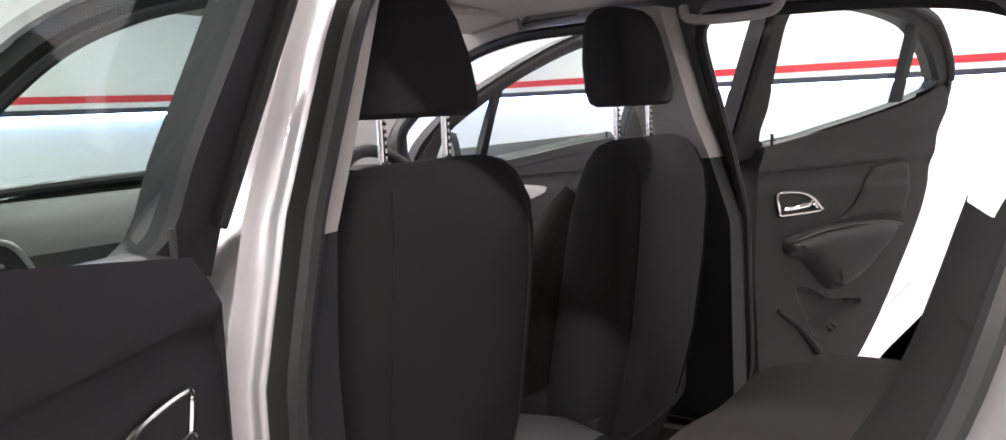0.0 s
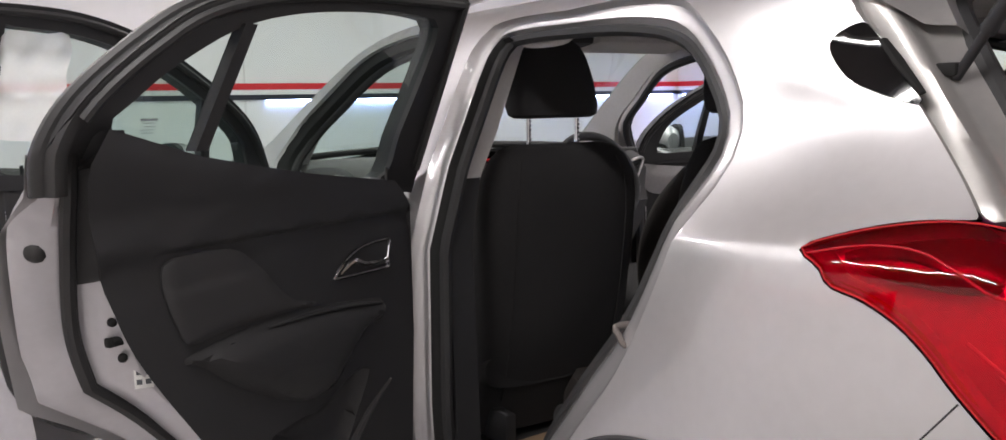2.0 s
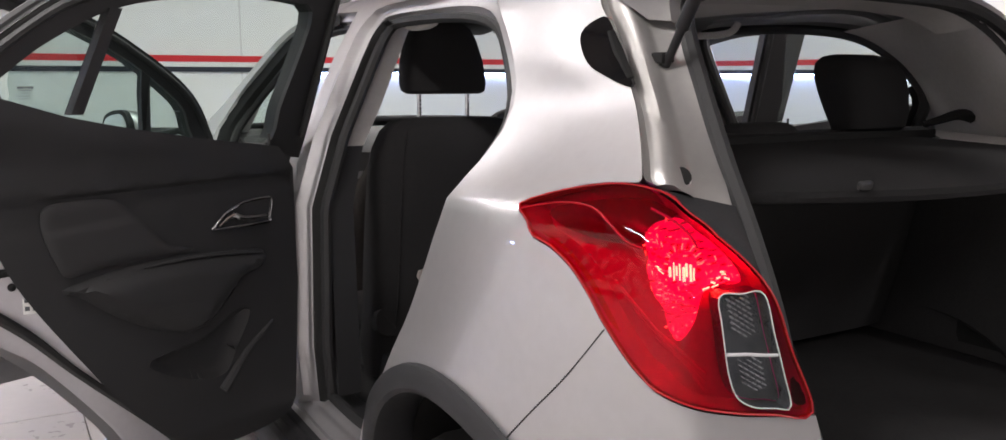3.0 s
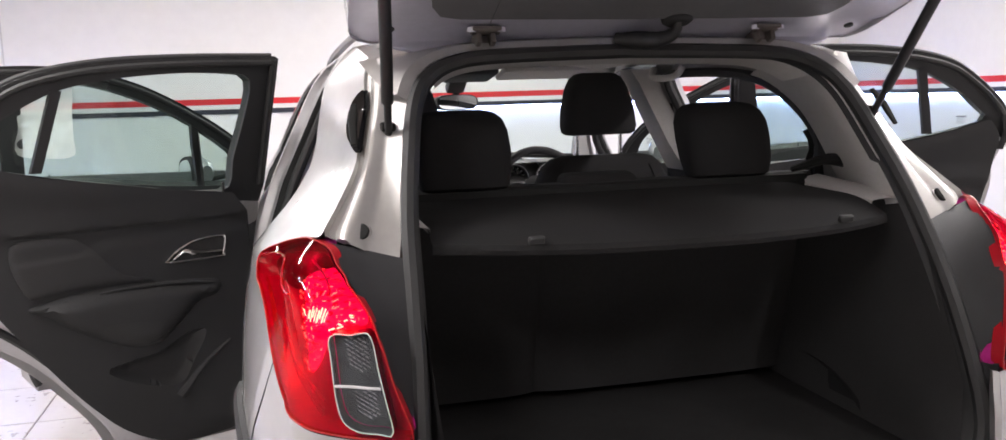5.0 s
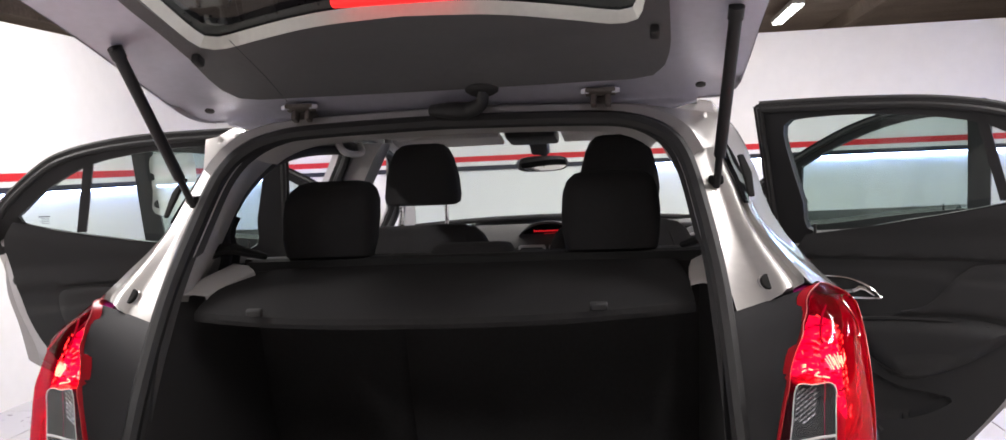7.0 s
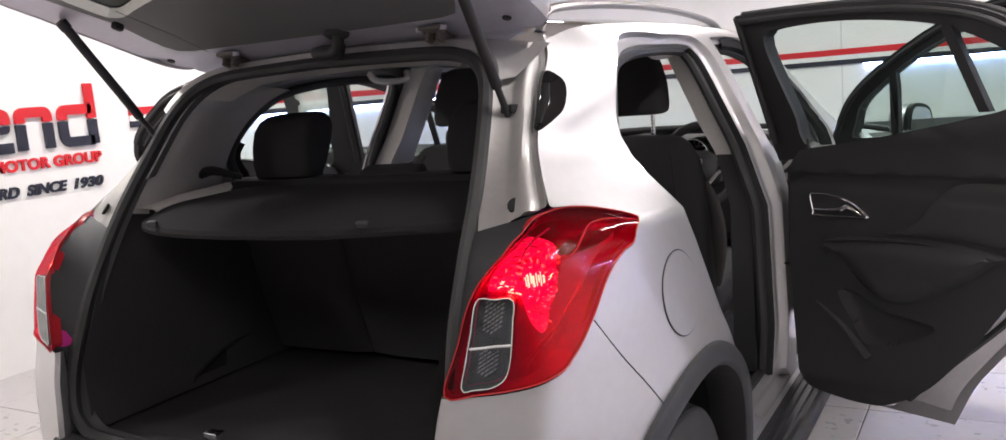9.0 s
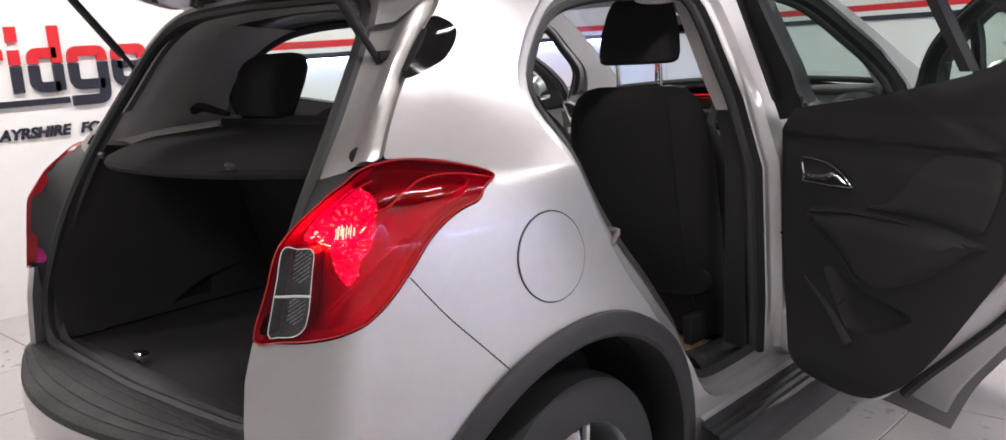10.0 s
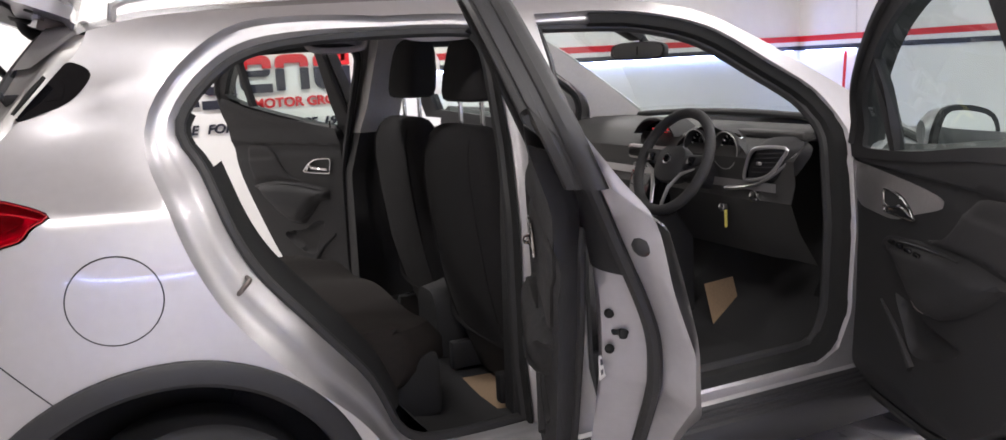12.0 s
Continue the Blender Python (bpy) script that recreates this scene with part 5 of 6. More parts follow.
part("cable_boot", tube(boot, [0.012 + 0.012 * math.sin(math.pi * min(1.0, 0.15 + i / 26)) + 0.0008 * math.sin(i * 2.2) for i in range(24)], 12, flat=0.8), SEAL, gate, "ribbed black cable boot")
part("boot_flange", loft([[G(0.088 + r * 1.25 * math.cos(a), 0.118 + r * math.sin(a), h) for a in np.linspace(0, 2 * math.pi, 24, False)] for r, h in ((0.030, 0.0), (0.029, -0.010), (0.022, -0.016), (0.014, -0.016))]), SEAL, gate, "oval rubber flange of the cable boot")
part("high_brake_lamp", rbox((0.24, 0.02, 0.02), 0.006, 2, tuple(G(0.0, 0.497, 0.004)), (-20, 0, 0)), emit("high_brake_red", (0.9, 0.02, 0.02), 1.5), gate)

# ---- cabin shell -------------------------------------------------------------------
part("cabin_floor", loft([[(x, y, z + 0.06 * max(0, 1 - abs(x) / 0.18)) for x in np.linspace(0.80, -0.80, 21)] for y, z in ((2.35, 0.62), (2.15, 0.45), (1.95, 0.36), (0.95, 0.36), (0.80, 0.38), (0.62, 0.42), (0.55, 0.50))], cap=False, closed=False), CARPET, car, "black carpet floor")
part("firewall", loft([[(x, y, z) for x in np.linspace(0.80, -0.80, 5)] for y, z in ((2.33, 0.60), (2.40, 0.85), (2.40, 1.08))], cap=False, closed=False), TRIM, car)
liner = [across(half_width(y, z) - 0.055, y, z - 0.030 - 0.018 * max(0, min(1, (0.2 - y) / 0.35)), 0.045) for y, z in ((1.50, 1.585), (1.35, 1.596), (1.1, 1.600), (0.6, 1.604), (0.2, 1.595), (-0.05, 1.575), (-0.17, 1.568), (-0.205, 1.572))]
part("headliner", loft(liner, cap=False, closed=False), LINER, car, "pale grey headliner")
part("headliner_back", loft([across(0.56, -0.05, 1.527, 0.03), across(0.53, -0.15, 1.525, 0.022), across(0.50, -0.215, 1.536, 0.012)], cap=False, closed=False), LINER, car)
for sd in (1, -1):
    part("sun_visor", rbox((0.46, 0.17, 0.026), 0.010, 2, (sd * 0.355, 1.50, 1.560), (-10, 0, 0)), LINER, car)
    gh = smooth_line([(sd * 0.56, 0.92, 1.548), (sd * 0.545, 0.90, 1.518), (sd * 0.542, 0.80, 1.510), (sd * 0.545, 0.70, 1.518), (sd * 0.56, 0.68, 1.548)], 24)
    part("grab_handle", tube(gh, 0.012, 8), LINER, car)
    # pillar trims
    b_up = [(0.895, 1.17), (0.915, 1.28), (0.940, 1.50), (0.940, 1.548), (1.06, 1.55), (1.075, 1.40), (1.06, 1.17)]
    part("centre_pillar_trim", sheet(b_up, [], lambda y, z, s=sd: (s * (half_width(y, z) - 0.085), y, z), 0.05, lambda y, z, s=sd: (-s * 0.075, 0.010, 0)), PILLAR, car, "pale grey centre pillar trim")
    b_lo = [(0.85, 0.44), (0.86, 1.0), (0.895, 1.17), (1.065, 1.17), (1.075, 0.7), (1.09, 0.44)]
    part("lower_pillar_trim", sheet(b_lo, [], lambda y, z, s=sd: (s * (half_width(y, z) - 0.085), y, z), 0.06, lambda y, z, s=sd: (-s * 0.075, 0.010, 0)), TRIM, car)
    part("seat_belt", ribbon([(sd * 0.655, 0.965, 1.42), (sd * 0.70, 0.975, 1.15), (sd * 0.74, 0.985, 0.60)], [(sd * 0.650, 1.01, 1.42), (sd * 0.695, 1.02, 1.15), (sd * 0.735, 1.03, 0.60)], 20), SEAL, car, "black seat belt webbing")
    apil = line2([(2.06, 1.10), (2.055, 1.18), (2.0, 1.272), (1.85, 1.375), (1.66, 1.492), (1.42, 1.545)], 22) + line2([(1.42, 1.592), (1.66, 1.565), (1.85, 1.482), (2.11, 1.325), (2.36, 1.165), (2.36, 1.10)], 22)
    part("front_pillar_trim", sheet(apil, [], lambda y, z, s=sd: (s * interp(z, [1.1, 1.3, 1.5, 1.6], [0.765, 0.690, 0.625, 0.585]), y, z), 0.05, lambda y, z, s=sd: (-s * 0.02, 0, -0.012)), PILLAR, car, "pale grey windscreen pillar trim")
    # rear quarter lining, from the door opening to the boot's arch, and the ledge below it
    front_line = [(half_width(y, z) - 0.082, y, z) for y, z in shrink(REAR_SEAL, 0.040) if y < 0.30 and z > 1.10][::-1]
    rear_line = [(p.x * 0.972, p.y + 0.014, p.z - 0.005) for p in loop_r if p.x > 0.40 and p.z > 1.203]
    fl_, rl_ = smooth_line(front_line, 24), smooth_line(rear_line, 24)
    rings = []
    for t, push in ((0.0, 0.0), (0.08, 0.010), (0.25, 0.016), (0.5, 0.020), (0.75, 0.024), (0.90, 0.018), (1.0, 0.0)):
        rings.append([(sd * (a.x + (b.x - a.x) * t - push), a.y + (b.y - a.y) * t, a.z + (b.z - a.z) * t) for a, b in zip(fl_, rl_)])
    part("quarter_trim", loft(rings, cap=False, closed=False), PILLAR, car, "pale grey rear quarter lining")
    part("side_ledge", loft([[(sd * 0.556, -0.444, 1.207), (sd * 0.585, -0.25, 1.224), (sd * 0.62, -0.02, 1.230)], [(sd * 0.530, -0.425, 1.210), (sd * 0.545, -0.25, 1.222), (sd * 0.560, -0.05, 1.226)], [(sd * 0.510, -0.400, 1.202), (sd * 0.518, -0.25, 1.212), (sd * 0.530, -0.10, 1.217)], [(sd * 0.508, -0.395, 1.188), (sd * 0.514, -0.25, 1.196), (sd * 0.524, -0.10, 1.201)]], cap=False, closed=False), PILLAR, car, "pale ledge beside the parcel shelf")
    gd = smooth_line([(sd * 0.640, -0.12, 1.268), (sd * 0.585, -0.11, 1.276), (sd * 0.545, -0.085, 1.262), (sd * 0.515, -0.06, 1.250)], 16)
    part("belt_guide", tube(gd, [0.030 - 0.016 * i / 15 for i in range(16)], 8, flat=0.6), GRIP, car, "black seat belt guide")
    # boot side
    bs = [(-0.66, 0.66), (-0.66, 0.85), (-0.56, 1.05), (-0.46, 1.20), (0.06, 1.20), (0.12, 0.66)]
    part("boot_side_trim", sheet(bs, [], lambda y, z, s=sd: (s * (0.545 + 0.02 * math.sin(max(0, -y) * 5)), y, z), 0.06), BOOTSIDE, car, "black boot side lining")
    part("door_striker", tube(smooth_line([(sd * 0.80, 0.118, 0.925), (sd * 0.845, 0.125, 0.925), (sd * 0.848, 0.14, 0.94), (sd * 0.845, 0.155, 0.955), (sd * 0.80, 0.15, 0.955)], 16), 0.006, 8), HINGE, car, "dull steel door striker")
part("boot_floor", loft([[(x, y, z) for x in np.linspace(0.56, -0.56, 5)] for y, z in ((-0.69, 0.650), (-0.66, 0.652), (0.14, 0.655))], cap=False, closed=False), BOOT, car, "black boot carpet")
part("boot_sill_trim", rbox((1.05, 0.07, 0.05), 0.012, 2, (0, -0.655, 0.640)), TRIM, car)
part("boot_light", rbox((0.045, 0.03, 0.03), 0.004, 2, (-0.16, -0.60, 0.668)), CHROME, car)
low = [p for p in loop_r if p.z > 1.44]
low = [Vector((-p.x, p.y, p.z)) for p in low[:0:-1]] + low
hd = [[(p.x * 1.02, p.y + 0.004, p.z + 0.016) for p in low], [(p.x * 1.06, p.y + 0.012, p.z + 0.030) for p in low], [(p.x * 1.10, p.y + 0.030 + 0.02 * (p.x / 0.5) ** 2, p.z + 0.034) for p in low], [(p.x * 1.18, -0.135 - 0.01 * (p.x / 0.5) ** 4, 1.600 - 0.052 * (p.x * 1.18 / 0.6) ** 2) for p in low]]
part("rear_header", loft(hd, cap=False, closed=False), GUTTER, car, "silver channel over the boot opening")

# ---- windscreen -------------------------------------------------------------------
ws = part("windscreen", loft([across(0.585, 1.44, 1.598, 0.040), across(0.63, 1.66, 1.552, 0.040), across(0.66, 1.82, 1.476, 0.038), across(0.70, 1.98, 1.382, 0.036), across(0.73, 2.14, 1.286, 0.034), across(0.77, 2.40, 1.115, 0.03)], cap=False, closed=False), SCREEN, car, "clear windscreen")
ws.visible_shadow = False
part("screen_edge", tube(across(0.75, 2.34, 1.142, 0.032), 0.014, 8), SEAL, car)
MIR = pose(0.005, 1.850, 1.445, -3, 0, 27)


def mirror_ring(k, y):
    return [(0.122 * k * math.copysign(abs(math.cos(a)) ** 0.55, math.cos(a)), y, 0.035 * (k if k > 0.5 else 0.5) * math.copysign(abs(math.sin(a)) ** 0.7, math.sin(a))) for a in np.linspace(0, 2 * math.pi, 36, False)]


im = part("rear_view_mirror", moved(loft([mirror_ring(k, y) for y, k in ((-0.012, 0.92), (-0.015, 0.97), (-0.010, 1.0), (0.010, 1.0), (0.030, 0.85), (0.042, 0.45))]), MIR), SEAL, car, "black interior mirror")
part("mirror_face", moved(loft([mirror_ring(k, -0.0165) for k in (0.90, 0.55, 0.02)], cap=False), MIR), MIRROR, im)
part("mirror_stalk", tube([(0.012, 1.885, 1.452), (0.010, 1.86, 1.50), (0.0, 1.78, 1.545)], [0.018, 0.016, 0.024], 10), SEAL, im)
part("sensor_box", rbox((0.085, 0.12, 0.05), 0.014, 2, (0.0, 1.80, 1.530), (-27, 0, 0)), SEAL, im, "black sensor housing on the screen")
part("roof_console", rbox((0.21, 0.20, 0.055), 0.016, 2, (0.0, 1.52, 1.568), (-8, 0, 0)), TRIM, car, "dark overhead console")

# ---- dashboard -------------------------------------------------------------------
dash = part("dashboard", loft([[(x, y + (0.02 if abs(x) > 0.6 else 0), z) for x in np.linspace(0.775, -0.775, 27)] for y, z in ((2.40, 1.125), (2.25, 1.146), (2.06, 1.150), (1.95, 1.120), (1.89, 1.06), (1.90, 0.98), (1.88, 0.92), (1.92, 0.82), (2.0, 0.70))], cap=False, closed=False), DASHM, car, "charcoal dashboard with silver trim")
rows = []
for x in np.linspace(-0.125, 0.145, 15):
    k = (x - 0.010) / 0.136
    h = 0.062 * (1 - abs(k) ** 2.5)
    rows.append([(x, 2.03, 1.115 + h * 0.95), (x, 1.905, 1.118 + h), (x, 1.902, 1.112 + h * 0.95), (x, 1.955, 1.108 + h * 0.90)])
part("display_hood", loft(rows, cap=False, closed=False), TRIM2, dash)
part("display", loft([[(0.010 + 0.124 * k * math.cos(a), 1.953, 1.108 + 0.058 * k * math.sin(a)) for a in np.linspace(0, math.pi, 20)] for k in (1.0, 0.05)], cap=False, closed=False), GLOSS, dash, "dark arched display")
seg = []
for i in range(13):
    seg.append(rbox((0.008, 0.002, 0.007), 0, 1, (-0.055 + i * 0.0105, 1.950, 1.132)))
for i in range(5):
    seg.append(rbox((0.008, 0.002, 0.006), 0, 1, (-0.005 + i * 0.011, 1.950, 1.118)))
part("display_segments", join(*seg), REDLCD, dash, "glowing red display segments")


def vent(x, w, h, z, y=1.885):
    v = part("air_vent", rbox((w, 0.03, h), 0.012, 2, (x, y, z)), SATIN, dash, "silver-edged air vent")
    part("vent_core", rbox((w - 0.018, 0.034, h - 0.018), 0.008, 2, (x, y - 0.001, z)), SEAL, v)
    for i in range(4):
        part("vent_slat", rbox((w - 0.024, 0.006, 0.004), 0, 1, (x, y - 0.018, z - h / 2 + 0.02 + i * (h - 0.04) / 3), (20, 0, 0)), TRIM, v)


vent(-0.062, 0.125, 0.058, 1.045)
vent(0.078, 0.125, 0.058, 1.045)


def end_vent(sd):
    """Slanted vent with a silver surround at the end of the dashboard."""
    c = [(0.585, 1.005), (0.640, 1.095), (0.745, 1.105), (0.735, 1.07), (0.685, 1.01), (0.61, 0.992)]
    loop = line2(c, 40, True)
    pl = lambda off: lambda x, z: (sd * x, 1.868 + off + (1.10 - z) * 0.10 + max(0.0, x - 0.66) * 0.5, z)
    v = part("air_vent", sheet(loop, [], pl(0.012), 0.03), SEAL, dash, "silver-edged air vent")
    part("vent_surround", tube([pl(-0.008)(x, z) for x, z in loop], 0.0065, 8, True), SATIN, v)
    part("vent_shroud", ribbon([pl(-0.008)(x, z) for x, z in shrink(loop, -0.004)], [pl(0.06)(x, z) for x, z in shrink(loop, -0.03)], 60, 0, True), TRIM2, v)
    for i in range(5):
        z = 1.018 + i * 0.016
        part("vent_slat", tube([pl(0.0)(interp(z, [0.99, 1.10], [0.60, 0.655]) + k * 0.09, z + 0.006 * k) for k in (0, 0.5, 1)], 0.0045, 6, flat=0.5), TRIM, v)
    part("vent_tab", rbox((0.02, 0.012, 0.012), 0.003, 1, pl(-0.012)(0.665, 1.052)), SATIN, v)
    bl = smooth_line([(sd * 0.50, 1.868, 0.955), (sd * 0.60, 1.868, 0.968), (sd * 0.69, 1.890, 1.005), (sd * 0.765, 1.935, 1.085)], 24)
    part("end_blade", tube(bl, [0.018 - 0.012 * i / 23 for i in range(24)], 8, flat=0.45), SATIN, v, "satin silver blade")


end_vent(1)
end_vent(-1)
part("lamp_switch", disc(0.020, 0.02, (0.62, 1.885, 0.935), "y", 20, 0.004), CHROME, dash, "round lamp switch")
part("dash_pad", rbox((0.34, 0.20, 0.03), 0.012, 3, (0.60, 2.06, 1.130), (-4, 0, 0)), DASHM, dash)
part("dash_blade", loft([[(x, 1.872 + 0.02 * abs(x), z) for z in (0.985, 0.975, 0.955)] for x in np.linspace(-0.72, 0.72, 15)], cap=False, closed=False), SATIN, dash, "satin silver dash blade")
cl = part("instrument_hood", loft([[(0.36 + 0.20 * k, y, 1.075 + 0.085 * (1 - abs(k) ** 2.2)) for k in np.linspace(-1, 1, 17)] for y in (2.05, 1.90)], cap=False, closed=False), TRIM, dash)
for x in (0.285, 0.455):
    dl = part("dial", disc(0.060, 0.02, (x, 1.935, 1.080), "y", 32, 0.004), GLOSS, cl)
    cone = loft([[(x + r * math.cos(a), y, 1.080 + r * math.sin(a)) for a in np.linspace(0, 2 * math.pi, 32, False)] for y, r in ((1.925, 0.058), (1.895, 0.066), (1.905, 0.072))], cap=False)
    part("dial_cowl", cone, TRIM, dl)
    part("dial_ring", tube([(x + 0.066 * math.cos(a), 1.894, 1.080 + 0.066 * math.sin(a)) for a in np.linspace(0, 2 * math.pi, 32, False)], 0.0022, 6, True), SATIN, dl, "thin silver dial ring")
    part("dial_marks", join(*[rbox((0.003, 0.002, 0.010), 0, 1, (x + 0.05 * math.cos(a), 1.923, 1.080 + 0.05 * math.sin(a)), (0, math.degrees(math.pi / 2 - a), 0)) for a in np.linspace(-0.6, 3.74, 11)]), CARD, dl)
part("key_tag", rbox((0.004, 0.013, 0.065), 0.002, 1, (0.50, 1.86, 0.845)), mat("yellow_tag", (0.55, 0.48, 0.10), 0.5), car, "small yellow key tag")
part("ignition_key", disc(0.015, 0.03, (0.49, 1.86, 0.885), "y", 16, 0.004), CHROME, car)
con = part("centre_console", loft([[(x * w, y, z - 0.05 * abs(x) ** 4) for x in np.linspace(-1, 1, 11)] + [(w, y, 0.40), (-w, y, 0.40)] for y, z, w in ((2.0, 0.90, 0.13), (1.80, 0.80, 0.12), (1.6, 0.66, 0.11), (1.3, 0.63, 0.11), (1.0, 0.66, 0.10), (0.90, 0.64, 0.09))]), TRIM, car)
part("radio_panel", rbox((0.24, 0.05, 0.20), 0.015, 2, (0.005, 1.885, 0.90), (-12, 0, 0)), GLOSS, con)
part("gear_lever", tube([(0, 1.62, 0.66), (0, 1.60, 0.76)], 0.012, 8), TRIM, con)
part("gear_knob", loft([[(0.026 * k * math.cos(a), 1.598 + 0.026 * k * math.sin(a), z) for a in np.linspace(0, 2 * math.pi, 16, False)] for z, k in ((0.755, 0.5), (0.77, 1), (0.80, 1.1), (0.82, 0.6))]), GLOSS, con)
# steering wheel
SW = Matrix.Translation((0.365, 1.735, 1.050)) @ Euler((radians(64), 0, 0)).to_matrix().to_4x4()
ring = [(0.185 * math.cos(a), 0.185 * math.sin(a), 0) for a in np.linspace(0, 2 * math.pi, 48, False)]
sw = part("steering_wheel", moved(tube(ring, 0.019, 12, True), SW), TRIM2, car, "black leather steering wheel, silver spokes")
part("wheel_boss", moved(loft([[(0.082 * k * math.copysign(abs(math.cos(a)) ** 0.7, math.cos(a)), 0.070 * k * math.copysign(abs(math.sin(a)) ** 0.7, math.sin(a)) - 0.01, h) for a in np.linspace(0, 2 * math.pi, 28, False)] for h, k in ((-0.035, 0.9), (-0.01, 1.0), (0.012, 0.95), (0.022, 0.7), (0.025, 0.2))]), SW), TRIM, sw)
part("wheel_badge", moved(disc(0.020, 0.006, (0, 0, 0.027), "z", 24, 0.002), SW), CHROME, sw)
part("badge_field", moved(disc(0.015, 0.003, (0, 0, 0.031), "z", 20), SW), GLOSS, sw)
for k in (-1, 1):
    part("wheel_spoke", moved(tube([(k * 0.07, 0.0, 0.0), (k * 0.12, 0.012, -0.002), (k * 0.175, 0.02, 0)], [0.030, 0.022, 0.018], 10, flat=0.5), SW), TRIM, sw)
    part("spoke_blade", moved(tube([(k * 0.030, -0.165, 0.006), (k * 0.045, -0.10, 0.014), (k * 0.085, -0.045, 0.012), (k * 0.14, -0.02, 0.006)], [0.008, 0.009, 0.008, 0.004], 8, flat=0.5), SW), SATIN, sw, "satin silver spoke blade")
    part("wheel_buttons", moved(rbox((0.035, 0.03, 0.008), 0.003, 2, (k * 0.115, 0.005, 0.014)), SW), GLOSS, sw)
part("column", tube([(0.365, 1.76, 1.035), (0.365, 1.92, 0.97)], 0.05, 12), TRIM, car)

# ---- seats -----------------------------------------------------------------------
def squircle(cx, cy, cz, a, b, n=28, p=0.6):
    """A rounded section in a level plane."""
    return [(cx + a * math.copysign(abs(math.cos(t)) ** p, math.cos(t)), cy + b * math.copysign(abs(math.sin(t)) ** p, math.sin(t)), cz) for t in np.linspace(0, 2 * math.pi, n, False)]


def head_rest(seat, cx, cy, z0, z1, w, d, posts=True, post_z=None, sq=0.5):
    rings = []
    for f, k, q in ((0.0, 0.86, 0.70), (0.04, 0.97, 0.90), (0.15, 1.0, 1.0), (0.45, 0.95, 1.0), (0.75, 0.82, 0.92), (0.90, 0.70, 0.78), (0.975, 0.56, 0.55), (1.0, 0.40, 0.3)):
        k = k if posts else 0.5 + 0.5 * k
        rings.append(squircle(cx, cy + 0.03 * f, z0 + (z1 - z0) * f, w * k, d * q, 32, sq))
    part("headrest", loft(rings), CLOTH, seat, "black cloth headrest")
    if posts:
        for k in (-1, 1):
            part("headrest_post", tube([(cx + k * 0.085, cy, post_z), (cx + k * 0.085, cy, z0 + 0.02)], 0.0075, 10), CHROME, seat, "chrome headrest post")
        notches = [rbox((0.007, 0.004, 0.006), 0, 1, (cx + k * 0.085, cy - 0.0065, post_z + 0.045 + 0.0125 * i)) for k in (-1, 1) for i in range(6)]
        tagged(part("post_notch", join(*notches), SEAL, seat), kind="stuff")


def front_seat(cx, dy=0.0):
    rings = []
    for z, y, a, b in ((0.39, 1.045, 0.235, 0.075), (0.50, 1.03, 0.255, 0.09), (0.60, 1.01, 0.256, 0.10), (0.75, 0.99, 0.262, 0.105), (0.95, 0.975, 0.264, 0.10), (1.08, 0.968, 0.262, 0.092), (1.155, 0.965, 0.250, 0.080), (1.205, 0.965, 0.226, 0.062), (1.232, 0.967, 0.195, 0.042), (1.242, 0.969, 0.15, 0.022)):
        rings.append(squircle(cx, y + dy + 0.09 * max(0.0, 1.15 - z), z, a, b, 36, 0.62))
    seat = part("front_seat", loft(rings), CLOTH, car, "black cloth front seat with raised headrest")
    part("seat_cushion", loft([[(cx + x, y + dy, z) for x, y, z in sec] for sec in [[(0.25 * math.copysign(abs(math.cos(t)) ** 0.5, math.cos(t)), y, z0 + 0.085 * k * math.copysign(abs(math.sin(t)) ** 0.6, math.sin(t))) for t in np.linspace(0, 2 * math.pi, 28, False)]
         for y, z0, k in ((0.98, 0.60, 0.7), (1.05, 0.60, 1.0), (1.25, 0.61, 1.05), (1.45, 0.635, 1.1), (1.55, 0.65, 1.0), (1.59, 0.64, 0.6))]]), CLOTH, seat)
    for k in (-1, 1):
        part("seat_rail", rbox((0.04, 0.55, 0.10), 0.01, 2, (cx + k * 0.19, 1.22 + dy, 0.43)), TRIM, seat)
        bol = smooth_line([(cx + k * 0.185, 1.19 + dy, 0.64), (cx + k * 0.190, 1.18 + dy, 0.80), (cx + k * 0.185, 1.115 + dy, 0.98), (cx + k * 0.155, 1.04 + dy, 1.12)], 20)
        part("side_bolster", tube(bol, [0.052 + 0.034 * math.sin(math.pi * i / 19) for i in range(20)], 10), CLOTH2, seat)
        # sewn seam between the back panel and the side panel
        seam = []
        for z, y, a, b in ((0.50, 1.03, 0.255, 0.09), (0.60, 1.01, 0.256, 0.10), (0.75, 0.99, 0.262, 0.105), (0.95, 0.975, 0.264, 0.10), (1.08, 0.968, 0.262, 0.092), (1.155, 0.965, 0.250, 0.080), (1.205, 0.965, 0.226, 0.062)):
            e = 0.72
            seam.append((cx + k * a * e, y + dy + 0.09 * max(0.0, 1.15 - z) - b * (1 - e ** (2 / 0.62)) ** 0.31 - 0.0005, z))
        part("seat_seam", tube(smooth_line(seam, 30), 0.0028, 6), CLOTH, seat)
    head_rest(seat, cx, 0.995 + dy, 1.315, 1.540, 0.140, 0.066, True, 1.20)


front_seat(-0.360, 0.032)
front_seat(0.358, -0.03)


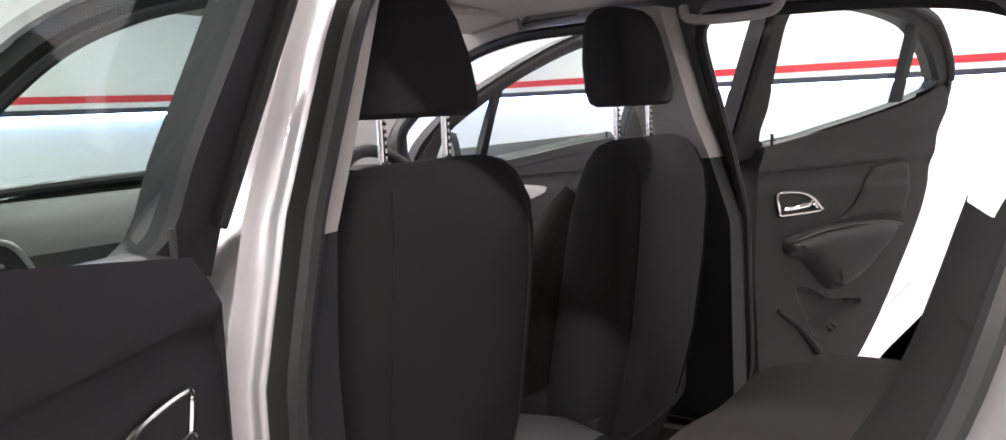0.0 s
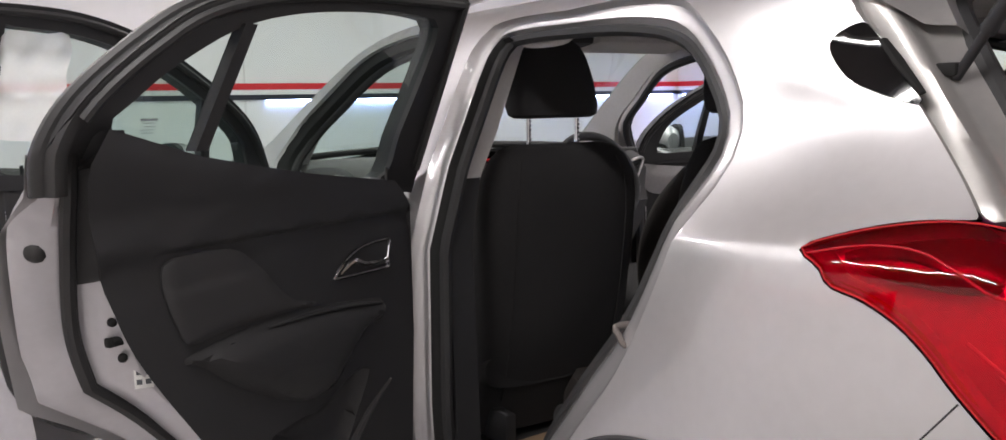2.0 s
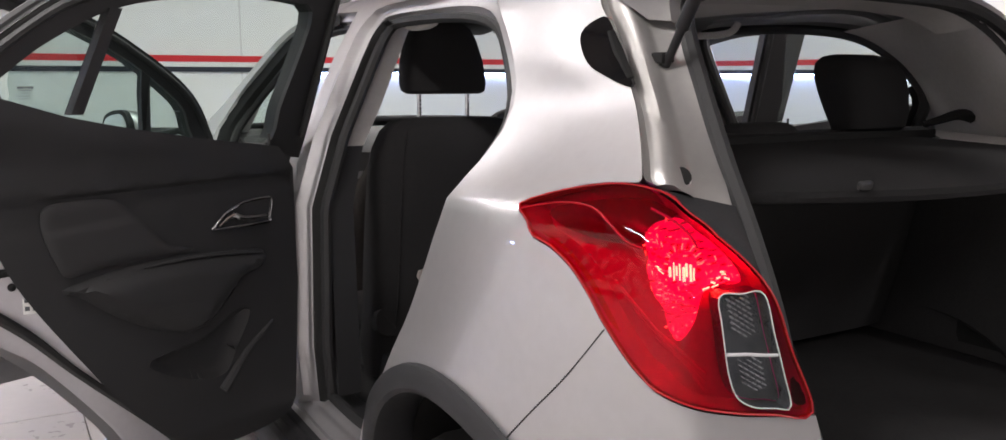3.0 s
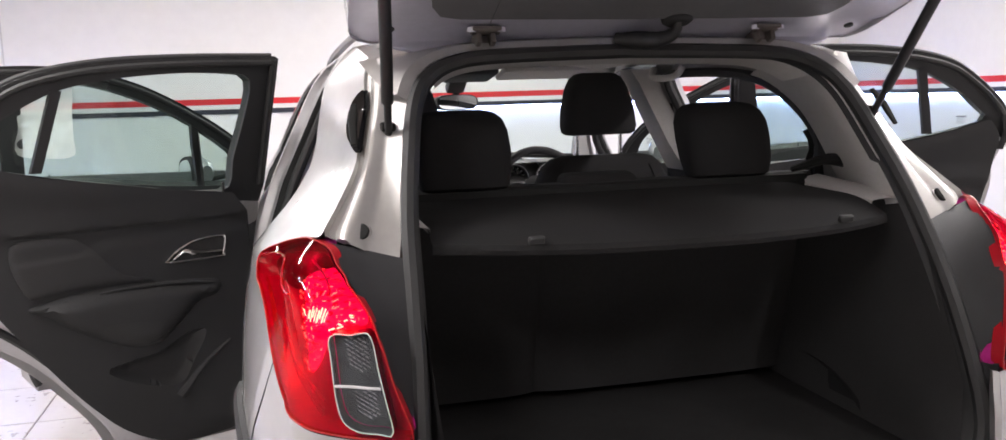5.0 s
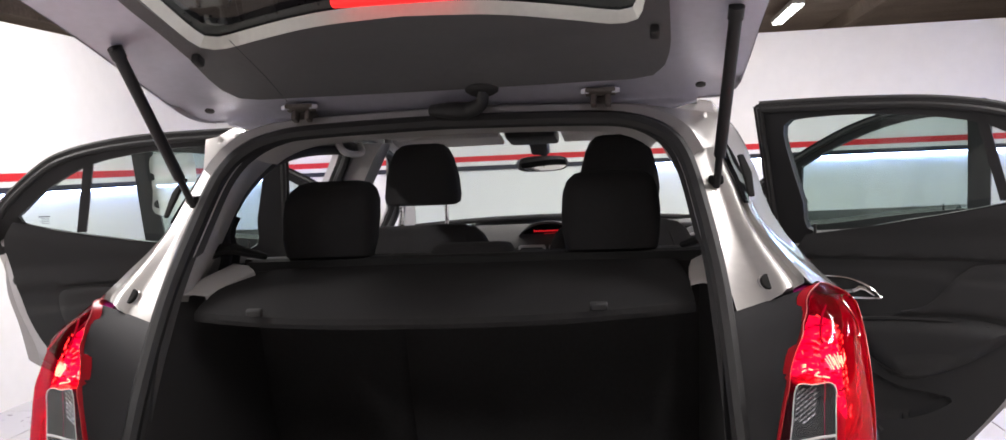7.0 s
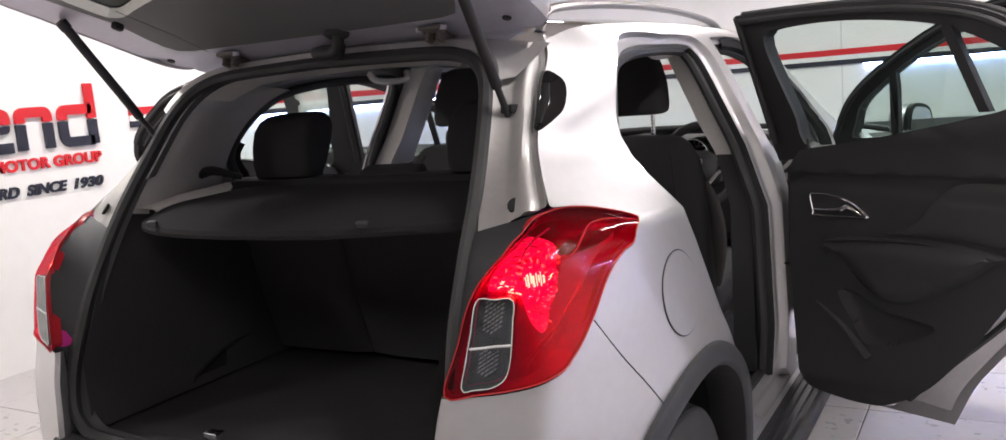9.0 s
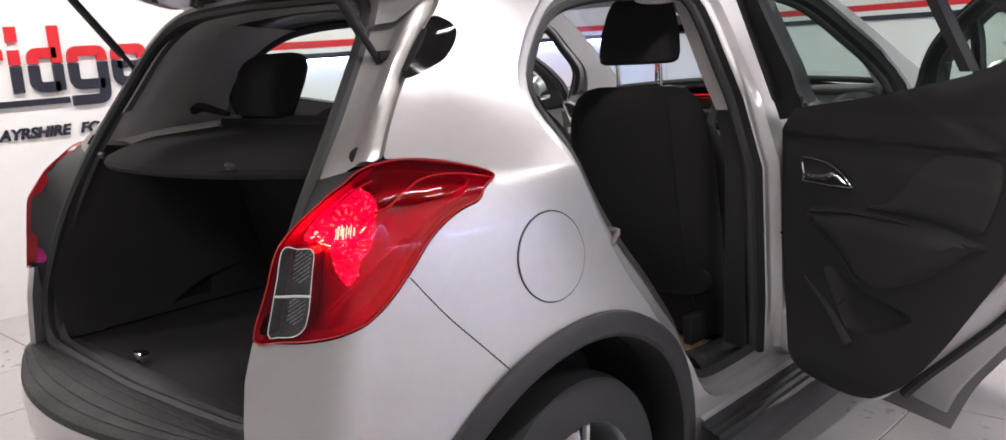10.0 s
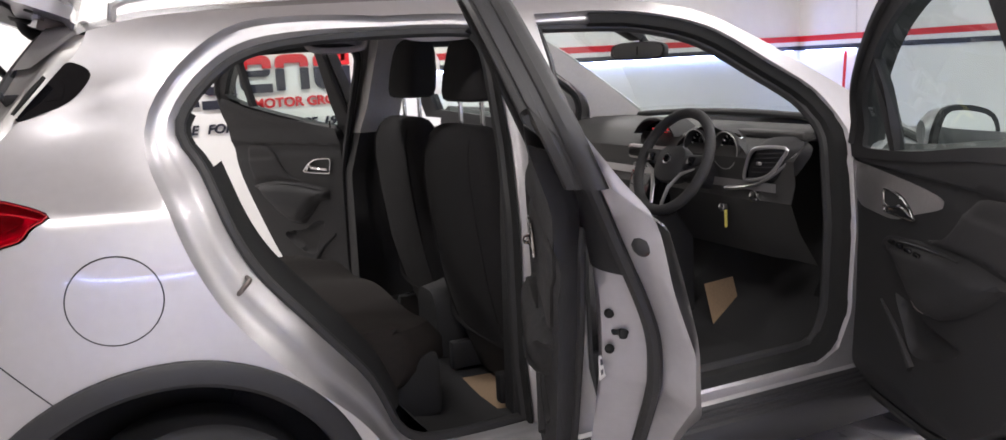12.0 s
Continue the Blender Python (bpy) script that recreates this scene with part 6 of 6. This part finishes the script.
def rear_bench():
    rings = []
    for x in np.linspace(-0.62, 0.62, 25):
        k = 1 - 0.22 * max(0, (abs(x) - 0.48) / 0.14) ** 2
        wav = 0.012 * math.cos(x * 10)
        rings.append([(x, y, z) for y, z in ((0.10, 0.62), (0.69 * k + 0.02, 0.52), (0.755 * k + 0.01, 0.56), (0.765 * k, 0.62), (0.72 * k, 0.672 + wav), (0.58, 0.690 + wav), (0.35, 0.695 + wav), (0.25, 0.78))])
    bench = part("rear_bench", loft(rings), CLOTH2, car, "patterned dark cloth rear bench")
    part("bench_skirt", rbox((1.20, 0.60, 0.20), 0.03, 2, (0, 0.42, 0.50)), CARPET, bench)
    for cx, w in ((-0.375, 0.215), (0.20, 0.40)):
        rings = []
        for z, y, d in ((0.68, 0.13, 0.09), (0.85, 0.085, 0.095), (1.05, 0.035, 0.085), (1.18, 0.005, 0.07), (1.225, -0.005, 0.05), (1.24, -0.005, 0.03)):
            rings.append(squircle(cx, y, z, w, d, 36, 0.45))
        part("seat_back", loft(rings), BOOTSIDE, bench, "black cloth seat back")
    for cx in (-0.358, 0.348):
        rings = []
        for y, z, w, d in ((0.000, 1.225, 0.098, 0.030), (-0.020, 1.245, 0.110, 0.048), (-0.012, 1.285, 0.118, 0.062), (0.004, 1.335, 0.119, 0.074), (0.020, 1.380, 0.116, 0.078), (0.032, 1.408, 0.106, 0.068), (0.040, 1.424, 0.088, 0.048), (0.044, 1.430, 0.060, 0.024)):
            rings.append(squircle(cx, y, z, w, d, 32, 0.52))
        part("headrest", loft(rings), CLOTH, bench, "black cloth rear headrest")
    head_rest(bench, 0.0, 0.0, 1.215, 1.262, 0.11, 0.045, False)


rear_bench()
for bx in (-0.16, 0.14, 0.24):
    part("belt_buckle", join(rbox((0.022, 0.012, 0.07), 0.004, 2, (bx, 0.20, 0.79), (-25, 0, 8)), rbox((0.020, 0.013, 0.016), 0.003, 1, (bx, 0.188, 0.822), (-25, 0, 8))), TRIM, car, "black belt buckle")
# parcel shelf: slightly bowed board with a folded rear edge
rows = []
for f in np.linspace(0, 1, 12):
    row = []
    for x in np.linspace(-0.514, 0.514, 29):
        e = abs(x) / 0.514
        rear = -0.592 + 0.15 * e ** 2.6
        row.append((x * (1 - 0.03 * (1 - f)), -0.06 + (rear + 0.06) * f, 1.222 - 0.012 * f - 0.030 * max(0.0, (f - 0.62) / 0.38) ** 2 - 0.004 * e ** 6))
    rows.append(row)
rows.append([(x, y - 0.006, z - 0.010) for x, y, z in rows[-1]])
rows.append([(x, y - 0.004, z - 0.019) for x, y, z in rows[-2]])
rows.append([(x, y + 0.02, z - 0.024) for x, y, z in rows[-3]])
shelf = part("parcel_shelf", loft(rows, cap=False, closed=False), SHELF, car, "dark felt parcel shelf")
part("shelf_front", loft([[(x, -0.075, 1.215) for x in np.linspace(-0.55, 0.55, 9)], [(x, -0.065, 1.236) for x in np.linspace(-0.56, 0.56, 9)], [(x, -0.03, 1.240) for x in np.linspace(-0.56, 0.56, 9)], [(x, -0.01, 1.20) for x in np.linspace(-0.55, 0.55, 9)]], cap=False, closed=False), GRIP, shelf)
for x in (-0.333, 0.333):
    part("shelf_clip", rbox((0.032, 0.012, 0.016), 0.003, 1, (x, -0.552, 1.190), (20, 0, 0)), SEAL, shelf)
# kraft paper mats on the floor
for x, y, z, r in ((0.40, 0.985, 0.364, -6), (-0.42, 0.975, 0.364, 5)):
    m = finish("paper_floor_mat", rbox((0.32, 0.15, 0.003), 0.001, 1), PAPER)
    m.matrix_basis = pose(x, y, z, 0, 0, r)
    tagged(m, "brown kraft paper mat laid on the car floor", "paper mat", "paper mats")
pm = finish("paper_floor_mat", rbox((0.003, 0.17, 0.26), 0.001, 1), PAPER)
pm.matrix_basis = pose(0.24, 2.07, 0.405, 0, -16, 10)
tagged(pm, "brown kraft paper mat standing up in the footwell", "paper mat", "paper mats")

# ---- the room ------------------------------------------------------------------
def wall(name, x0, y0, x1, y1, h, t, label):
    """A wall from one plan point to another; t is its thickness, away from the room."""
    d = Vector((x1 - x0, y1 - y0, 0))
    L = d.length
    n = Vector((d.y, -d.x, 0)).normalized() * t
    bm = bmesh.new()
    lo = [Vector((x0, y0, 0)), Vector((x1, y1, 0)), Vector((x1, y1, 0)) + n, Vector((x0, y0, 0)) + n]
    a = [bm.verts.new(p) for p in lo]
    b = [bm.verts.new(p + Vector((0, 0, h))) for p in lo]
    bm.faces.new(a)
    bm.faces.new(b)
    for i in range(4):
        bm.faces.new([a[i], a[(i + 1) % 4], b[(i + 1) % 4], b[i]])
    bmesh.ops.recalc_face_normals(bm, faces=bm.faces)
    ob = finish(name, bm, WHITEWALL, smooth=False)
    return tagged(ob, label, "wall", "", "structure")


wall_front = wall("wall_front", XL - 0.15, YF, XR + 0.15, YF, WALL_H, -0.15, "white painted partition wall with red and navy stripe")
wall_left = wall("wall_left", XL, YB, XL, YF, WALL_H, -0.15, "white painted wall with a large red and navy sign")
wall_right = wall("wall_right", XR, YF, XR, YB, WALL_H, -0.15, "white painted wall with red and navy stripe")
# wall_back is never in view; it closes the room and tempers rear light
wall_back = wall("wall_back", XR + 0.15, YB, XL - 0.15, YB, CEIL_H, -0.15, "plain grey back wall")
wall_back.data.materials[0] = BACKWALL

# striped rail: red, white and navy bands proud of the wall, lamps below on some stretches


def rail(x0, y0, x1, y1, nx, ny, parent):
    for nm, m, z0, z1, d in (("red_band", RED, STRIPE - 0.026, STRIPE + 0.026, 0.020), ("white_band", WHITEWALL, STRIPE - 0.066, STRIPE - 0.026, 0.016), ("navy_band", NAVY, STRIPE - 0.108, STRIPE - 0.066, 0.020)):
        L = math.hypot(x1 - x0, y1 - y0)
        b = rbox((L, d, z1 - z0), 0.0, 1)
        part(nm, moved(b, pose((x0 + x1) / 2 + nx * d / 2, (y0 + y1) / 2 + ny * d / 2, (z0 + z1) / 2, 0, 0, math.degrees(math.atan2(y1 - y0, x1 - x0)))), m, parent, smooth=False)


rail(XL, YF, XR, YF, 0, -1, wall_front)
rail(XL, 2.0, XL, YF - 0.02, 1, 0, wall_left)
rail(XR, YB, XR, YF - 0.02, -1, 0, wall_right)


def led(x0, y0, x1, y1, nx, ny):
    L = math.hypot(x1 - x0, y1 - y0)
    b = rbox((L, 0.012, 0.008), 0.0, 1)
    ob = finish("led_strip", moved(b, pose((x0 + x1) / 2 + nx * 0.012, (y0 + y1) / 2 + ny * 0.012, STRIPE - 0.114, 0, 0, math.degrees(math.atan2(y1 - y0, x1 - x0)))), LED, smooth=False)
    return tagged(ob, "bluish white lamp strip under the stripe", "led strip", "led strips")


led(XL + 0.1, YF, -2.95, YF, 0, -1)
led(0.45, YF, XR - 0.1, YF, 0, -1)
led(XL, 2.2, XL, YF - 0.1, 1, 0)
led(XR, -1.5, XR, YF - 0.1, -1, 0)
for x in (-2.95, 0.27):
    part("panel_joint", rbox((0.012, 0.006, WALL_H), 0.0, 1, (x, YF - 0.002, WALL_H / 2)), mat("joint_grey", (0.62, 0.61, 0.59), 0.8), wall_front, smooth=False)
mop = thing("window_wiper", "red and black long-handled floor wiper leaning on the white wall", "floor wiper", loc=(-3.04, YF - 0.10, 0))
part("red_handle", tube([(0.0, 0.068, 1.375), (0.0, 0.045, 1.03)], 0.013, 8), RED, mop, "red upper handle")
part("pole", tube([(0.0, 0.045, 1.03), (0.0, -0.02, 0.04)], 0.014, 8), SEAL, mop, "black lower pole")
part("blade", rbox((0.45, 0.03, 0.05), 0.008, 2, (0.0, -0.022, 0.026)), SEAL, mop, "black rubber wiper blade")

# floor of porcelain tiles
fl = rbox((30, 30, 0.10), 0, 1, (0, 1, -0.056))
floor = tagged(finish("floor", fl, GROUT, smooth=False), "floor of pale porcelain tiles with dark joints", "floor", "", "structure")

# ceiling, dark boards on beams, above the partitions
bm = rbox((22, 24, 0.10), 0, 1, (0, 1, CEIL_H + 0.05))
for i in range(28):
    y = -10.5 + i * 0.82
    bm = join(bm, rbox((22, 0.80, 0.012), 0.003, 1, (0, y, CEIL_H - 0.008)))
for i in range(7):
    bm = join(bm, rbox((0.14, 24, 0.20), 0.01, 1, (-9 + i * 3.0 + 0.4, 1, CEIL_H - 0.10)))
tagged(finish("ceiling", bm, CEILM, smooth=False), "dark boarded ceiling with beams", "ceiling", "", "structure")
for nm, x0, y0, x1, y1 in (("wall_outer_front", -11, 13, 11, 13), ("wall_outer_left", -11, -11, -11, 13), ("wall_outer_right", 11, 13, 11, -11)):
    tagged(finish(nm, rbox((abs(x1 - x0) + 0.2, abs(y1 - y0) + 0.2, CEIL_H), 0, 1, ((x0 + x1) / 2, (y0 + y1) / 2, CEIL_H / 2)), CEILM, smooth=False), "dark outer wall beyond the partitions", "wall", "", "structure")

# tube lights


def tube_light(x, y):
    t = thing("tube_light", "long white ceiling tube light in a plain fitting", "ceiling light", "ceiling tube lights", loc=(x, y, CEIL_H))
    part("housing", rbox((0.16, 1.56, 0.06), 0.012, 2, (0, 0, -0.12)), CARD, t)
    part("diffuser", rbox((0.13, 1.52, 0.03), 0.012, 2, (0, 0, -0.158)), DIFF, t)
    for k in (-1, 1):
        part("hanger", tube([(0, k * 0.6, -0.10), (0, k * 0.6, 0.0)], 0.006, 6), STEEL, t)


for tx, ty in TUBES + FAR_TUBES:
    tube_light(tx, ty)

# ---- sign on the left wall -----------------------------------------------------------
sign = thing("wall_sign", "large red and navy lettered sign on the white wall", "sign", loc=(XL, 0, 0))


def block(y0, y1, z0, z1, m, name="sign_block", bev=0.0):
    b = rbox((0.02, y1 - y0, z1 - z0), bev, 2, (0.012, (y0 + y1) / 2, (z0 + z1) / 2))
    return part(name, b, m, sign, smooth=False)


SZ0, SZM, SZ1, SX = 1.315, 1.475, 1.565, 1.70
# eight abstract figures of thick rounded strokes: red above the middle line, navy below it
def stroke(pts, m, w=0.062):
    """A flat raised band along pts (y, z)."""
    P = [Vector((y, z)) for y, z in pts]
    rows = []
    for i, p in enumerate(P):
        d = (P[min(i + 1, len(P) - 1)] - P[max(i - 1, 0)]).normalized()
        n = Vector((-d.y, d.x)) * (w / 2)
        rows.append([(0.002, *(p + n)), (0.022, *(p + n)), (0.022, *(p - n)), (0.002, *(p - n))])
    return part("sign_stroke", loft(rows), m, sign, smooth=False)


def bent(pts, r=0.05, n=6):
    """The line through pts with its corners rounded."""
    out = [pts[0]]
    for a, b, c in zip(pts, pts[1:], pts[2:]):
        A, B, C = Vector(a), Vector(b), Vector(c)
        u, v = (A - B), (C - B)
        q = min(r, u.length / 2, v.length / 2)
        p0, p1 = B + u.normalized() * q, B + v.normalized() * q
        for k in range(n + 1):
            t = k / n
            out.append(tuple(p0 * (1 - t) ** 2 + B * 2 * t * (1 - t) + p1 * t * t))
    out.append(pts[-1])
    return out


def figure(kind, a, b):
    h = 0.031
    y0, y1, lo, hi, up, mid = a + h, b - h, SZ0 + 0.024, SZ1 - 0.024, SX, SZM
    red, navy = mid + 0.004, mid - 0.004
    if kind == "tall":
        stroke([(y0, red), (y0, up)], RED)
        stroke(bent([(y0 - h, up - 0.03), (y1, up - 0.03), (y1, mid + 0.05), (y1 - 0.05, red)]), RED)
        stroke([(y0, lo - 0.02), (y0, navy)], NAVY)
        stroke(bent([(y1 - 0.05, navy), (y1, mid - 0.05), (y1, lo), (y0 - h, lo)]), NAVY)
    elif kind == "mid":
        stroke(bent([(y0, red), (y0, hi), (b, hi)]), RED)
        stroke([(y0, SZ0), (y0, navy)], NAVY)
    elif kind == "thin":
        stroke([(y0, red), (y0, SZ1)], RED)
        stroke([(y0, SZ1 + 0.045), (y0, SX)], RED)
        stroke([(y0, SZ0), (y0, navy)], NAVY)
    elif kind == "ring":
        stroke(bent([(y0, red), (y0, hi), (y1, hi), (y1, red)]), RED)
        stroke(bent([(y0, navy), (y0, lo), (b, lo)]), NAVY)
        stroke(bent([(y0, mid - 0.03), (y1, mid - 0.03), (y1, navy)], 0.02), NAVY, 0.045)
    else:
        stroke(bent([(y0, red), (y0, hi), (y1, hi)] + ([(y1, red)] if kind != "tallr" else [])), RED)
        if kind == "tallr":
            stroke([(y1, red), (y1, SX)], RED)
        if kind == "arch":
            stroke([(y0, SZ0), (y0, navy)], NAVY)
            stroke([(y1, SZ0), (y1, navy)], NAVY)
        else:
            stroke(bent([(y0, navy), (y0, lo), (y1, lo)]), NAVY)
            if kind == "drop":
                stroke(bent([(y1, navy), (y1, lo - 0.095), (a, lo - 0.095)]), NAVY)
            else:
                stroke([(y1, SZ0), (y1, navy)], NAVY)


for kind, a, b in (("tall", -0.11, 0.13), ("mid", 0.165, 0.30), ("thin", 0.33, 0.392), ("tallr", 0.43, 0.63), ("drop", 0.66, 0.90), ("ring", 0.93, 1.16), ("arch", 1.19, 1.43), ("tallr", 1.47, 1.74)):
    figure(kind, a, b)
block(-0.20, 0.64, 1.235, 1.272, NAVY, "sign_bar")


def words(text, y0, y1, z, h, m, shear=0.0):
    c = bpy.data.curves.new("lettering", "FONT")
    c.body, c.size, c.extrude, c.shear, c.offset = text, h / 0.70, 0.006, shear, 0.003
    o = new("lettering_tmp", c)
    bpy.context.view_layer.update()
    me = bpy.data.meshes.new_from_object(o.evaluated_get(bpy.context.evaluated_depsgraph_get()))
    bpy.data.objects.remove(o)
    xs = [v.co.x for v in me.vertices]
    k = (y1 - y0) / (max(xs) - min(xs))
    for v in me.vertices:
        x, y, zz = v.co
        v.co = (0.010 + zz, y0 + (x - min(xs)) * k, z + y)
    me.materials.clear()
    me.materials.append(m)
    ob = new("lettering", me)
    ob.parent = sign
    return ob


words("MOTOR GROUP", 1.014, 1.742, 1.200, 0.065, RED)
for word, wy0, wy1 in (("DRIVING", -0.24, 0.148), ("AYRSHIRE", 0.203, 0.625), ("FORWARD", 0.677, 1.154), ("SINCE", 1.20, 1.471), ("1930", 1.516, 1.731)):
    words(word, wy0, wy1, 1.045, 0.062, NAVY, 0.25)

# floor tiles, nearest ones as pieces
tile_me = bpy.data.meshes.new("floor_tile")
b = rbox((0.594, 0.594, 0.010), 0.002, 1)
b.to_mesh(tile_me)
b.free()
tile_me.materials.append(TILE)
far = []
for i in range(-14, 19):
    for j in range(-14, 20):
        x, y = 0.12 + i * 0.6, 0.25 + j * 0.6
        if XL < x < XR and -3.6 < y < YF:
            t = new("floor_tile", tile_me)
            t.parent = floor
            t.location = (x, y, -0.005)
        else:
            far.append((x, y))
vs, fs = [], []
for x, y in far:
    k = len(vs)
    vs += [(x - 0.297, y - 0.297, 0), (x + 0.297, y - 0.297, 0), (x + 0.297, y + 0.297, 0), (x - 0.297, y + 0.297, 0)]
    fs.append((k, k + 1, k + 2, k + 3))
me = bpy.data.meshes.new("far_tiles")
me.from_pydata(vs, [], fs)
me.materials.append(TILE)
ft = new("far_tiles", me)
ft.parent = floor
tagged(ft, kind="stuff")
